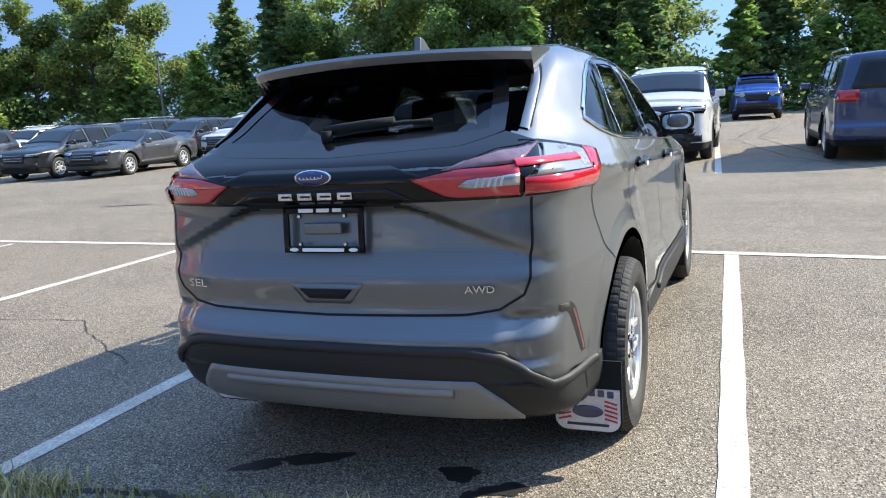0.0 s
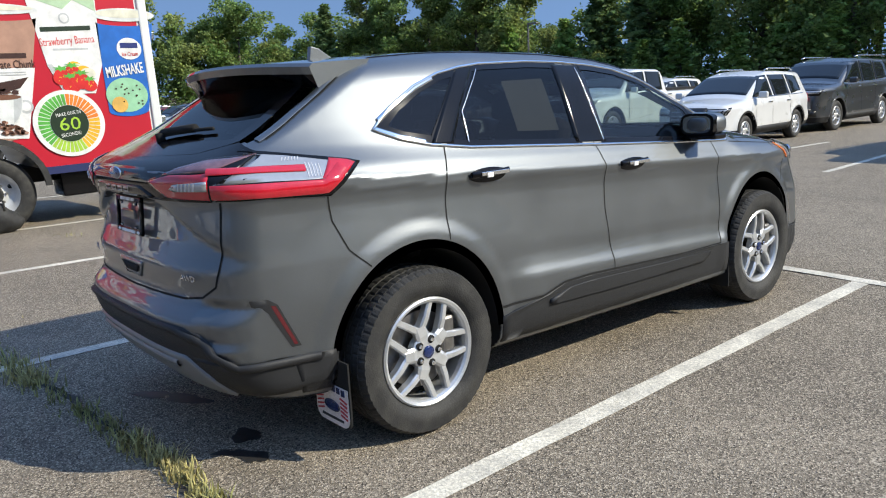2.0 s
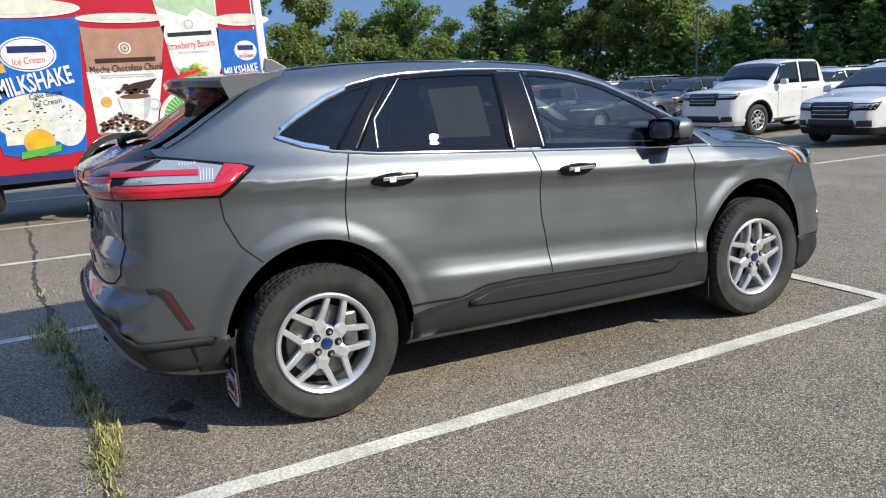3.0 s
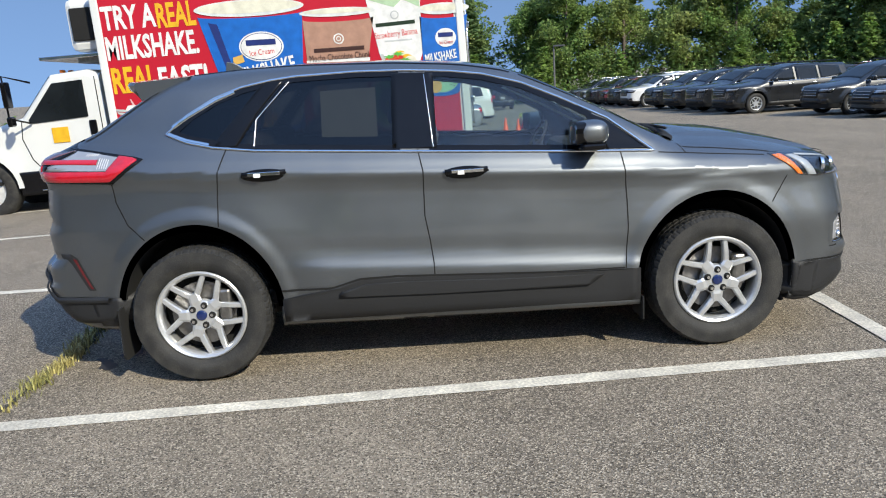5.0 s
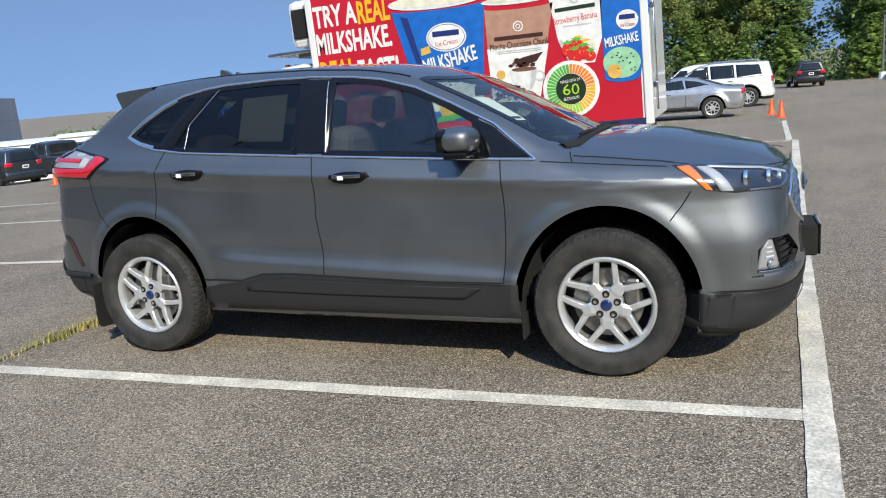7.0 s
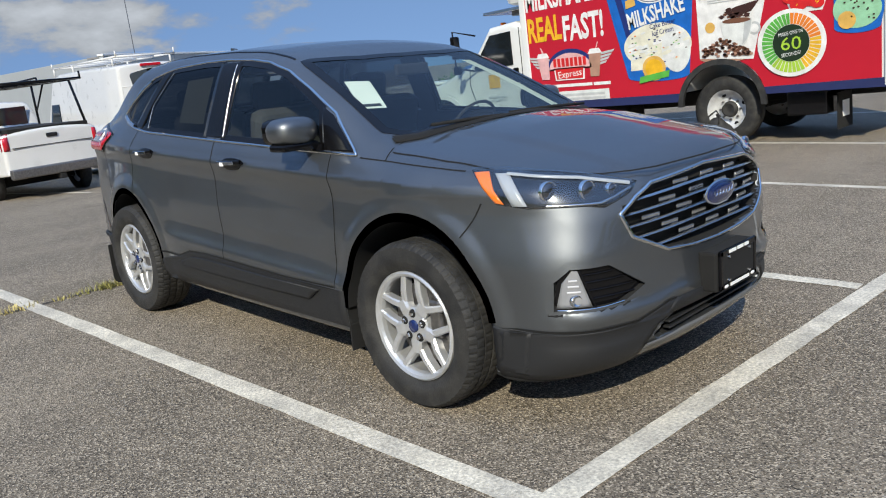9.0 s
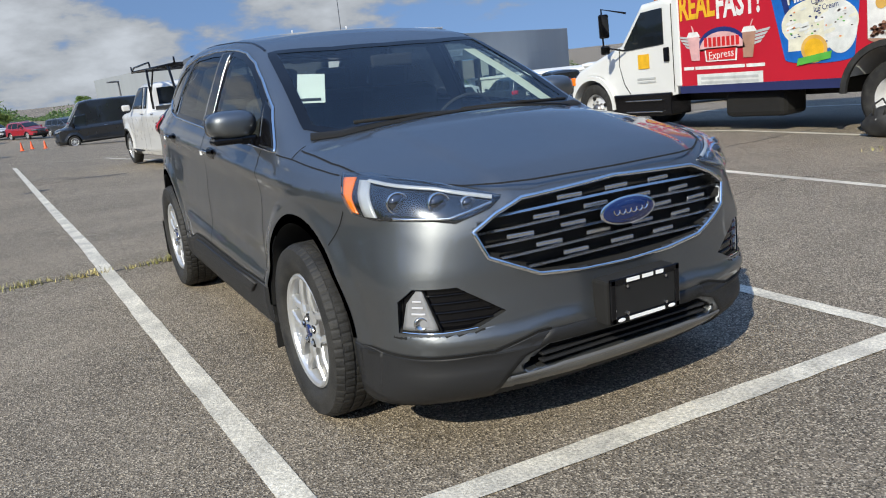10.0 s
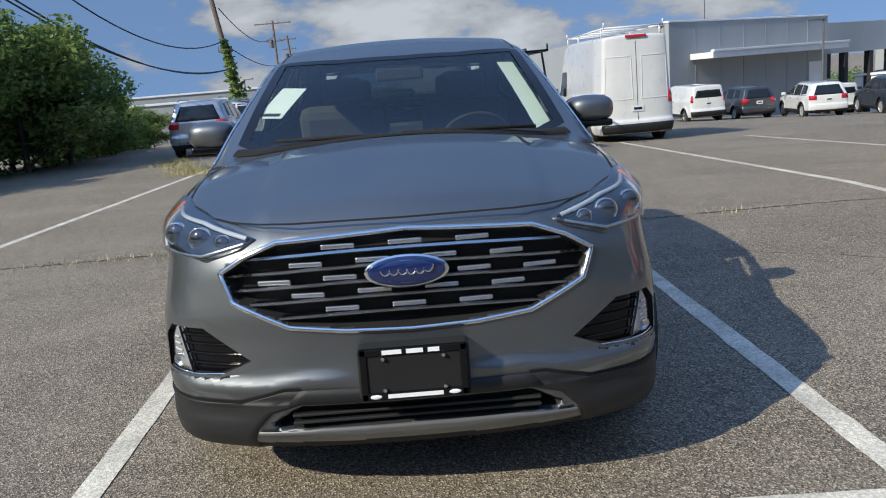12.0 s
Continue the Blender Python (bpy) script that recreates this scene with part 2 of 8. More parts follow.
# ---- body shape as a smooth implicit surface ----
def table(pairs, blur=0.02, n=900):
    """A smooth one-dimensional curve through (x, y) pairs."""
    xs, ys = np.array([p[0] for p in pairs], float), np.array([p[1] for p in pairs], float)
    if xs[0] > xs[-1]:
        xs, ys = xs[::-1], ys[::-1]
    gx = np.linspace(xs[0], xs[-1], n)
    gy = np.interp(gx, xs, ys)
    w = max(1, int(round(blur / (gx[1] - gx[0]))))
    for _ in range(2):
        pad = np.concatenate([2 * gy[0] - gy[w:0:-1], gy, 2 * gy[-1] - gy[-2:-w - 2:-1]])
        ker = np.ones(2 * w + 1) / (2 * w + 1)
        gy = np.convolve(pad, ker, "valid")
    return lambda q: np.interp(q, gx, gy)


def smax(a, b, k):
    h = np.maximum(0.0, 1.0 - np.abs(a - b) / k)
    return np.maximum(a, b) + k * h * h * 0.25


def sstep(x, a, b):
    t = np.clip((x - a) / (b - a), 0, 1)
    return t * t * (3 - 2 * t)


def poly_sd(poly, px, pz):
    """Signed distance to a closed outline, below nought within."""
    d = np.full(np.shape(px), 1e9)
    ins = np.zeros(np.shape(px), bool)
    for (ax, az), (bx, bz) in zip(poly, poly[1:] + poly[:1]):
        ex, ez = bx - ax, bz - az
        t = np.clip(((px - ax) * ex + (pz - az) * ez) / (ex * ex + ez * ez), 0, 1)
        d = np.minimum(d, (px - ax - t * ex) ** 2 + (pz - az - t * ez) ** 2)
        cr = ((az <= pz) & (pz < bz)) | ((bz <= pz) & (pz < az))
        ins ^= cr & (px < ax + (pz - az) / (ez if ez else 1e-9) * ex)
    return np.where(ins, -1, 1) * np.sqrt(d)


class BodyShape:
    """Signed field of a car body: side, top, front, rear and underside curves, with wheel arches cut out."""

    def __init__(s, width, top, crown, front, rear, bottom, taper, front_bow=(0.12, 0.45), rear_bow=(0.06, 0.5), belt_rake=0.055,
                 wheels=(), arch=(0.44, 0.48), flare=0.020, round_side=0.09, round_front=0.10, round_rear=0.07, green_taper=1.2,
                 belt=1.15, arch_depth=0.56, front_cut=None, rear_cut=None, ledge=0.0, hood=0.0, square=0.0, flare_edge=(1.04, 1.42), haunch=0.0, jaw=0.0):
        s.width, s.top, s.crown, s.front, s.rear, s.bottom, s.taper = width, top, crown, front, rear, bottom, taper
        s.fb, s.rb, s.rake, s.wheels, s.arch, s.flare = front_bow, rear_bow, belt_rake, wheels, arch, flare
        s.fcut, s.rcut, s.ledge, s.hood, s.square, s.flare_edge, s.haunch, s.jaw = front_cut, rear_cut, ledge, hood, square, flare_edge, haunch, jaw
        s.ks, s.kf, s.kr, s.gt, s.belt, s.depth = round_side, round_front, round_rear, green_taper, belt, arch_depth

    def half_width(s, Y, Z):
        w = s.width(Z + s.rake * np.clip(Y, -1.8, 1.6))
        if s.ledge:
            w = w - np.maximum(0.0, w - s.ledge) * (sstep(-Y, 0.68, 1.1) + sstep(Y, 0.9, 1.2))
        w = w - s.taper(Y) * (1 - 1.6 * s.jaw * (1 - sstep(Z, 0.62, 0.97)) * (Y > 1.2)) * (1 + s.gt * sstep(Z, s.belt, s.belt + 0.25) * (Y < 0))
        for wy, wz, _ in s.wheels:
            r = np.hypot((Y - wy) / s.arch[0], (Z - wz) / s.arch[1])
            w = w + s.flare * (1 - sstep(r, s.flare_edge[0], s.flare_edge[1])) * sstep(Z, 0.25, 0.4) + s.haunch * (1 - sstep(r, 1.1, 1.75)) * sstep(Z, 0.5, 0.75)
        return w

    def f(s, X, Y, Z):
        A = np.abs(X)
        side = (A - s.half_width(Y, Z)) * 0.93
        top = (Z - s.top(Y) + s.crown(Y) * A * A) * 0.88
        if s.hood:
            top = top - s.hood * sstep(Y, 1.28, 1.45) * (1 - sstep(A, 0.46 - 0.05 * (Y - 1.3), 0.54 - 0.05 * (Y - 1.3)))
        fr = Y - s.front(Z) + s.fb[0] * A ** 2 + (s.fb[1] - s.jaw * (1 - sstep(Z, 0.62, 0.97))) * A ** 4
        re = -Y + s.rear(Z) + (s.rb[0] * A ** 2 + s.rb[1] * A ** 4) * (1 - s.square * (1 - sstep(Z, 0.95, 1.25)))
        if s.fcut:
            fr = fr + s.fcut(A, Z) * (Y > 1.0)
        if s.rcut:
            re = re + s.rcut(A, Z) * (Y < -1.0)
        v = smax(side, top, s.ks)
        v = smax(v, fr * 0.8, s.kf)
        v = smax(v, re * 0.85, s.kr)
        v = smax(v, s.bottom(Y) - Z, 0.03)
        for wy, wz, r in s.wheels:
            e = 1 - np.hypot((Y - wy) / s.arch[0], (Z - wz) / s.arch[1])
            v = np.maximum(v, np.minimum(e * min(s.arch), (A - s.depth)))
        return v

    def grad(s, p, h=0.002):
        g = np.empty_like(p)
        for i in range(3):
            d = np.zeros(3)
            d[i] = h
            g[:, i] = (s.f(*(p + d).T) - s.f(*(p - d).T)) / (2 * h)
        return g

    def cast(s, o, d, reach=1.6, steps=44):
        """First hits from points o along the unit vector(s) d."""
        o, d = np.asarray(o, float), np.broadcast_to(np.asarray(d, float), np.shape(o))
        t0, hit = np.zeros(len(o)), np.full(len(o), np.nan)
        prev = s.f(*o.T)
        for k in range(1, steps + 1):
            t = reach * k / steps
            cur = s.f(*(o + d * t).T)
            new_hit = np.isnan(hit) & (cur <= 0) & (prev > 0)
            hit[new_hit] = t
            prev = cur
        ok = ~np.isnan(hit)
        hi = np.where(ok, hit, reach)
        lo = hi - reach / steps
        for _ in range(15):
            mid = (lo + hi) / 2
            ins = s.f(*(o + d * mid[:, None]).T) <= 0
            hi, lo = np.where(ins, mid, hi), np.where(ins, lo, mid)
        return o + d * hi[:, None], ok


# the parked crossover: grille mouth, fog-lamp pockets and lower intake are sunk into the nose, the tailgate has a sloped centre field
GRILLE = [(0.0, 0.965), (0.40, 0.945), (0.50, 0.905), (0.575, 0.855), (0.54, 0.765), (0.37, 0.682), (0.2, 0.663), (0.0, 0.657)]
FOG = [(0.825, 0.51), (0.812, 0.64), (0.775, 0.69), (0.65, 0.69), (0.475, 0.572), (0.61, 0.515)]
INTAKE = [(-0.6, 0.42), (0.36, 0.42), (0.46, 0.36), (0.44, 0.335), (-0.6, 0.345)]


def nose_cut(A, Z):
    sel = (Z > 0.25) & (Z < 1.05)
    out = np.zeros(np.shape(A))
    a, z = np.broadcast_to(A, sel.shape)[sel], np.broadcast_to(Z, sel.shape)[sel]
    if len(a):
        d = 0.06 * (1 - sstep(poly_sd(GRILLE + [(-0.6, 0.66), (-0.6, 0.96)], a, z), -0.025, 0.0))
        d = d + 0.07 * (1 - sstep(poly_sd(FOG, a, z), -0.03, 0.0))
        d = d + 0.08 * (1 - sstep(poly_sd(INTAKE, a, z), -0.02, 0.005))
        lip = sstep(a, 0.3, 0.5)
        d = d - 0.013 * np.exp(-((z - 0.485 - 0.02 * (1 - lip)) / 0.028) ** 2) * sstep(a, 0.12, 0.3)
        d = d + 0.02 * np.exp(-((z - 0.40) / 0.03) ** 2) * sstep(a, 0.45, 0.6)
        out[sel] = d
    return out


def tail_cut(A, Z):
    edge = 0.27 + (1.135 - Z) * 2.35
    m = sstep(edge - A, -0.05, 0.06) * sstep(Z, 0.83, 0.90) * (1 - sstep(Z, 1.08, 1.15))
    d = m * (0.006 + 0.17 * np.clip(Z - 0.87, 0, 0.3))
    side = sstep(A, 0.60, 0.68) * (1 - sstep(A, 0.79, 0.835)) * sstep(Z, 0.54, 0.585) * (1 - sstep(Z, 0.71, 0.755))
    return d + 0.03 * side


def crossover_shape(front_cut, rear_cut):
    return BodyShape(
        width=table([(0.05, 0.80), (0.2, 0.86), (0.28, 0.905), (0.33, 0.925), (0.44, 0.932), (0.555, 0.932), (0.60, 0.915), (0.65, 0.905), (0.72, 0.905), (0.8, 0.900),
                     (0.90, 0.893), (0.97, 0.890), (1.02, 0.897), (1.05, 0.907), (1.074, 0.906), (1.088, 0.894), (1.13, 0.876), (1.165, 0.853), (1.2, 0.833), (1.3, 0.795), (1.4, 0.753),
                     (1.5, 0.71), (1.6, 0.66), (1.7, 0.60), (1.9, 0.48)], 0.011, 1800),
        top=table([(2.6, 0.80), (2.4, 0.90), (2.34, 0.955), (2.28, 0.995), (2.17, 1.045), (2.05, 1.08), (1.86, 1.125), (1.67, 1.165), (1.4, 1.19), (1.3, 1.195), (1.24, 1.205),
                   (1.1, 1.27), (0.9, 1.375), (0.75, 1.45), (0.44, 1.59), (0.3, 1.637), (0.1, 1.672), (-0.3, 1.702), (-0.8, 1.712), (-1.1, 1.705), (-1.5, 1.68), (-1.7, 1.66), (-1.9, 1.625), (-2.6, 1.45)], 0.035),
        crown=table([(2.6, 0.12), (2.2, 0.12), (1.8, 0.15), (1.3, 0.13), (0.8, 0.115), (0, 0.095), (-1.4, 0.08), (-2.6, 0.08)], 0.1),
        front=table([(0.0, 2.05), (0.16, 2.14), (0.22, 2.24), (0.28, 2.33), (0.34, 2.365), (0.45, 2.375), (0.55, 2.365), (0.64, 2.36), (0.72, 2.365), (0.85, 2.355), (0.92, 2.345), (0.97, 2.33), (1.1, 2.27), (1.8, 1.9)], 0.02),
        rear=table([(0.0, -2.0), (0.27, -2.12), (0.33, -2.25), (0.40, -2.32), (0.48, -2.36), (0.56, -2.395), (0.655, -2.405), (0.685, -2.38), (0.72, -2.345), (0.76, -2.335), (0.85, -2.345), (0.95, -2.325), (1.1, -2.33),
                    (1.2, -2.365), (1.25, -2.345), (1.275, -2.285), (1.30, -2.22), (1.38, -2.03), (1.55, -1.735), (1.62, -1.60), (1.8, -1.25)], 0.012),
        bottom=table([(2.6, 0.24), (2.2, 0.2), (1.9, 0.2), (1.7, 0.26), (0, 0.26), (-1.7, 0.27), (-2.1, 0.3), (-2.6, 0.33)], 0.05),
        taper=table([(2.6, 0.24), (2.3, 0.16), (2.05, 0.09), (1.75, 0.035), (1.45, 0.008), (1.2, 0), (-1.1, 0), (-1.4, 0.01), (-1.7, 0.035), (-2.05, 0.075), (-2.3, 0.13), (-2.6, 0.2)], 0.08),
        wheels=((1.4245, 0.375, 0), (-1.4245, 0.375, 0)), arch=(0.438, 0.478), front_cut=front_cut, rear_cut=rear_cut, rear_bow=(0.05, 0.38), ledge=0.902, hood=0.012, square=0.32, flare=0.013, flare_edge=(1.08, 1.26), haunch=0.014, jaw=0.20)


BODY_FORM = crossover_shape(nose_cut, tail_cut)
BODY_PLAIN = crossover_shape(None, None)


# ---- mesh helpers ----
def mesh_object(name, verts, faces, mats, parent=None, label="", smooth=True, index=None, normals=None):
    me = bpy.data.meshes.new(name)
    me.from_pydata([tuple(map(float, v)) for v in verts], [], [tuple(int(i) for i in f) for f in faces])
    for m in (mats if isinstance(mats, (list, tuple)) else [mats]):
        me.materials.append(m)
    if smooth:
        me.polygons.foreach_set("use_smooth", np.ones(len(me.polygons), bool))
    if index is not None:
        me.polygons.foreach_set("material_index", np.asarray(index, np.int32))
    if normals is not None:
        me.normals_split_custom_set_from_vertices([tuple(map(float, v)) for v in normals])
    me.update()
    ob = new(name, me)
    if parent is not None:
        ob.parent = parent
    return tagged(ob, label)


def part(name, bm, mat, parent=None, label="", smooth=False):
    """Link a bmesh as one mesh object under a thing or a part."""
    me = bpy.data.meshes.new(name)
    bm.to_mesh(me)
    bm.free()
    me.materials.append(mat)
    if smooth:
        me.polygons.foreach_set("use_smooth", np.ones(len(me.polygons), bool))
    ob = new(name, me)
    if parent is not None:
        ob.parent = parent
    return tagged(ob, label)


def thing(name, m, label, category, group="", kind=""):
    ob = new(name)
    ob.matrix_world = m
    return tagged(ob, label, category, group, kind)


def add_box(bm, c, size, rot=None, bevel=0.0):
    m = Matrix.Translation(c) @ (rot.to_4x4() if rot else Matrix.Identity(4)) @ Matrix.Diagonal((*size, 1))
    r = bmesh.ops.create_cube(bm, size=1, matrix=m)
    if bevel:
        edges = list({e for v in r["verts"] for e in v.link_edges})
        bmesh.ops.bevel(bm, geom=edges, offset=bevel, segments=2, affect="EDGES", profile=0.5)
    return r["verts"]


def box(name, c, size, mat, parent=None, bevel=0.01, rot=None, label=""):
    bm = bmesh.new()
    add_box(bm, c, size, rot, bevel)
    return part(name, bm, mat, parent, label)


def add_tube(bm, a, b, r0, r1=None, seg=12, caps=True):
    a, b = Vector(a), Vector(b)
    q = (b - a).to_track_quat("Z", "Y").to_matrix().to_4x4()
    m = Matrix.Translation((a + b) / 2) @ q
    bmesh.ops.create_cone(bm, cap_ends=caps, segments=seg, radius1=r0, radius2=r0 if r1 is None else r1, depth=(b - a).length, matrix=m)


def tube(name, pts, r, mat, parent=None, label="", seg=8):
    """One round rod swept through the points."""
    p = [Vector(q) for q in pts]
    vs, fs = [], []
    side = None
    for i, q in enumerate(p):
        t = (p[min(i + 1, len(p) - 1)] - p[max(i - 1, 0)]).normalized()
        if side is None:
            side = t.orthogonal().normalized()
        side = (side - t * side.dot(t)).normalized()
        up = t.cross(side)
        vs += [tuple(q + (side * math.cos(2 * math.pi * k / seg) + up * math.sin(2 * math.pi * k / seg)) * r) for k in range(seg)]
    for i in range(len(p) - 1):
        for k in range(seg):
            fs.append((i * seg + k, i * seg + (k + 1) % seg, (i + 1) * seg + (k + 1) % seg, (i + 1) * seg + k))
    fs += [tuple(reversed(range(seg))), tuple(range((len(p) - 1) * seg, len(p) * seg))]
    return mesh_object(name, vs, fs, mat, parent, label)


def revolve(profile, seg=48, axis="x"):
    """Verts and faces of a profile of (along, radius) turned round the axis."""
    vs, fs = [], []
    for i in range(seg):
        a = 2 * math.pi * i / seg
        for h, r in profile:
            vs.append((h, r * math.cos(a), r * math.sin(a)) if axis == "x" else (r * math.cos(a), r * math.sin(a), h))
    k = len(profile)
    for i in range(seg):
        j = (i + 1) % seg
        for t in range(k - 1):
            fs.append((i * k + t, i * k + t + 1, j * k + t + 1, j * k + t))
    return vs, fs


def extrude_poly(name, pts, depth, mat, parent=None, label="", plane="yz", at=0.0, bevel=0.0):
    """A flat outline given thickness along its normal axis."""
    bm = bmesh.new()
    def put(a, b, d):
        return {"yz": (at + d, a, b), "xz": (a, at + d, b), "xy": (a, b, at + d)}[plane]
    lo = [bm.verts.new(put(a, b, 0)) for a, b in pts]
    hi = [bm.verts.new(put(a, b, depth)) for a, b in pts]
    bm.faces.new(lo), bm.faces.new(hi)
    for i in range(len(pts)):
        j = (i + 1) % len(pts)
        bm.faces.new((lo[i], lo[j], hi[j], hi[i]))
    bmesh.ops.recalc_face_normals(bm, faces=bm.faces)
    if bevel:
        bmesh.ops.bevel(bm, geom=[e for e in bm.edges], offset=bevel, segments=2, affect="EDGES", profile=0.5)
    return part(name, bm, mat, parent, label)


def text_mesh(name, words, size, mat, parent, m, depth=0.002, label="", spread=1.0, width=None, bold=0.0):
    """Lettering in the built-in font, as a mesh; m places its lower middle, text along local x, up along local y."""
    cu = bpy.data.curves.new(name, "FONT")
    cu.body, cu.size, cu.extrude, cu.align_x, cu.space_character = words, size, depth, "CENTER", spread
    cu.resolution_u, cu.offset = 2, bold * size
    tmp = bpy.data.objects.new(name, cu)
    me = bpy.data.meshes.new_from_object(tmp)
    bpy.data.objects.remove(tmp)
    bpy.data.curves.remove(cu)
    if width:
        xs = [v.co.x for v in me.vertices]
        k = width / max(1e-6, max(xs) - min(xs))
        for v in me.vertices:
            v.co.x *= k
    me.name = name
    me.materials.clear()
    me.materials.append(mat)
    ob = new(name, me)
    ob.parent = parent
    ob.matrix_local = m
    return tagged(ob, label)


def surface_mesh(shape, lo, hi, h):
    """Dual mesh of the zero level of a shape, its vertices drawn onto the surface."""
    ax = [np.arange(a, b + h, h) for a, b in zip(lo, hi)]
    G = np.meshgrid(*ax, indexing="ij")
    V = shape.f(*G)
    ins = V <= 0
    cells = np.zeros(tuple(k - 1 for k in ins.shape), np.int8)
    for dx in (0, 1):
        for dy in (0, 1):
            for dz in (0, 1):
                cells += ins[dx:dx + cells.shape[0], dy:dy + cells.shape[1], dz:dz + cells.shape[2]]
    act = (cells > 0) & (cells < 8)
    idx = np.full(cells.shape, -1, np.int64)
    ijk = np.argwhere(act)
    idx[act] = np.arange(len(ijk))
    p = np.stack([ax[i][ijk[:, i]] + h / 2 for i in range(3)], -1)
    start = p.copy()
    for _ in range(7):
        g = shape.grad(p)
        d = shape.f(*p.T)
        step = (d / np.maximum(1e-3, (g * g).sum(1)))[:, None] * g
        ln = np.linalg.norm(step, axis=1, keepdims=True)
        p = p - step * np.minimum(1, 0.6 * h / np.maximum(ln, 1e-9))
        off = p - start
        p = start + np.clip(off, -0.9 * h, 0.9 * h)
    g = shape.grad(p)
    nor = g / np.maximum(1e-9, np.linalg.norm(g, axis=1, keepdims=True))
    faces = []
    for a in range(3):
        b, c = (a + 1) % 3, (a + 2) % 3
        sl0, sl1 = [slice(1, -1)] * 3, [slice(1, -1)] * 3
        sl0[a], sl1[a] = slice(0, -1), slice(1, None)
        e0, e1 = ins[tuple(sl0)], ins[tuple(sl1)]
        for flip, sel in ((False, e0 & ~e1), (True, ~e0 & e1)):
            q = np.argwhere(sel)
            base = q.copy()
            base[:, b] += 1
            base[:, c] += 1
            def cell(db, dc):
                k = base.copy()
                k[:, b] += db
                k[:, c] += dc
                return idx[k[:, 0], k[:, 1], k[:, 2]]
            quad = np.stack([cell(-1, -1), cell(0, -1), cell(0, 0), cell(-1, 0)], -1)
            faces.append(quad[:, ::-1] if flip else quad)
    faces = np.concatenate(faces)
    return p, faces[(faces >= 0).all(1)], nor


class Skin:
    """Trim, panels and strips laid onto a body shape. Views: side, rear, front (round an upright axis) and top."""

    def __init__(s, shape, side=1, pivot=1.2, reach=1.3):
        s.shape, s.side, s.pivot, s.reach = shape, side, pivot, reach

    def uv(s, view, p):
        x, y, z = p
        return {"side": (y, z), "rear": (math.atan2(x, -s.pivot - y), z), "front": (math.atan2(x, y - s.pivot), z), "top": (x, y)}[view]

    def lay(s, view, uv, off=0.0):
        uv = np.asarray(uv, float)
        a, b = uv[:, 0], uv[:, 1]
        one, zero = np.ones(len(a)), np.zeros(len(a))
        if view == "side":
            o, d = np.stack([1.25 * one, a, b], -1), np.stack([-one, zero, zero], -1)
        elif view == "rear":
            r = np.stack([np.sin(a), -np.cos(a), zero], -1)
            o, d = np.stack([zero, -s.pivot * one, b], -1) + 1.9 * r, -r
        elif view == "front":
            r = np.stack([np.sin(a), np.cos(a), zero], -1)
            o, d = np.stack([zero, s.pivot * one, b], -1) + 1.9 * r, -r
        else:
            o, d = np.stack([a, b, 3.2 * one], -1), np.stack([zero, zero, -one], -1)
        p, ok = s.shape.cast(o, d, 2.2 if view == "top" else 1.7, 48)
        g = s.shape.grad(p)
        n = g / np.maximum(1e-9, np.linalg.norm(g, axis=1, keepdims=True))
        return p + n * off, n

    def flip(s, vs, fs):
        if s.side > 0:
            return vs, fs
        return [(-v[0], v[1], v[2]) for v in vs], [tuple(reversed(f)) for f in fs]

    def patch(s, name, view, outline, mat, parent, off=0.003, step=0.04, skirt=0.012, label=""):
        """A panel within a closed outline (every level cut once), following the body."""
        pts = [s.uv(view, p) if len(p) == 3 else p for p in outline]
        bs = sorted({round(p[1], 5) for p in pts})
        rows = []
        for b0, b1 in zip(bs[:-1], bs[1:]):
            k = max(1, int(math.ceil((b1 - b0) / step)))
            rows += [b0 + (b1 - b0) * i / k for i in range(k)]
        rows.append(bs[-1])
        lim = []
        for b in rows:
            bb = min(max(b, bs[0] + 1e-6), bs[-1] - 1e-6)
            cr = []
            for (a0, c0), (a1, c1) in zip(pts, pts[1:] + pts[:1]):
                if (c0 <= bb < c1) or (c1 <= bb < c0):
                    cr.append(a0 + (a1 - a0) * (bb - c0) / (c1 - c0))
            lim.append((min(cr), max(cr)))
        span = max(h - l for l, h in lim)
        nc = max(2, int(math.ceil(span / (step if view != "rear" and view != "front" else step / 1.1))))
        uv = [(l + (h - l) * i / nc, b) for (l, h), b in zip(lim, rows) for i in range(nc + 1)]
        p, n = s.lay(view, uv, off)
        nr, w = len(rows), nc + 1
        fs = [(r * w + c, r * w + c + 1, (r + 1) * w + c + 1, (r + 1) * w + c) for r in range(nr - 1) for c in range(nc)]
        vs, ns = list(p), list(n)
        if skirt:
            rim = list(range(w)) + [r * w + nc for r in range(1, nr)] + [(nr - 1) * w + c for c in range(nc - 1, -1, -1)] + [r * w for r in range(nr - 2, 0, -1)]
            k = len(vs)
            vs += [p[i] - n[i] * skirt for i in rim]
            fs += [(rim[i], k + i, k + (i + 1) % len(rim), rim[(i + 1) % len(rim)]) for i in range(len(rim))]
        a, b, c, _ = (np.asarray(vs[i]) for i in fs[len(fs) // 3])
        mid = fs[(nr // 2 if nr > 2 else 0) * nc + nc // 2] if nr > 1 else fs[0]
        q = [np.asarray(vs[i]) for i in mid]
        if np.dot(np.cross(q[1] - q[0], q[3] - q[0]), n[mid[0]]) < 0:
            fs = [tuple(reversed(f)) for f in fs]
        vs, fs = s.flip(vs, fs)
        ob = mesh_object(name, vs, fs, mat, parent, label)
        return ob

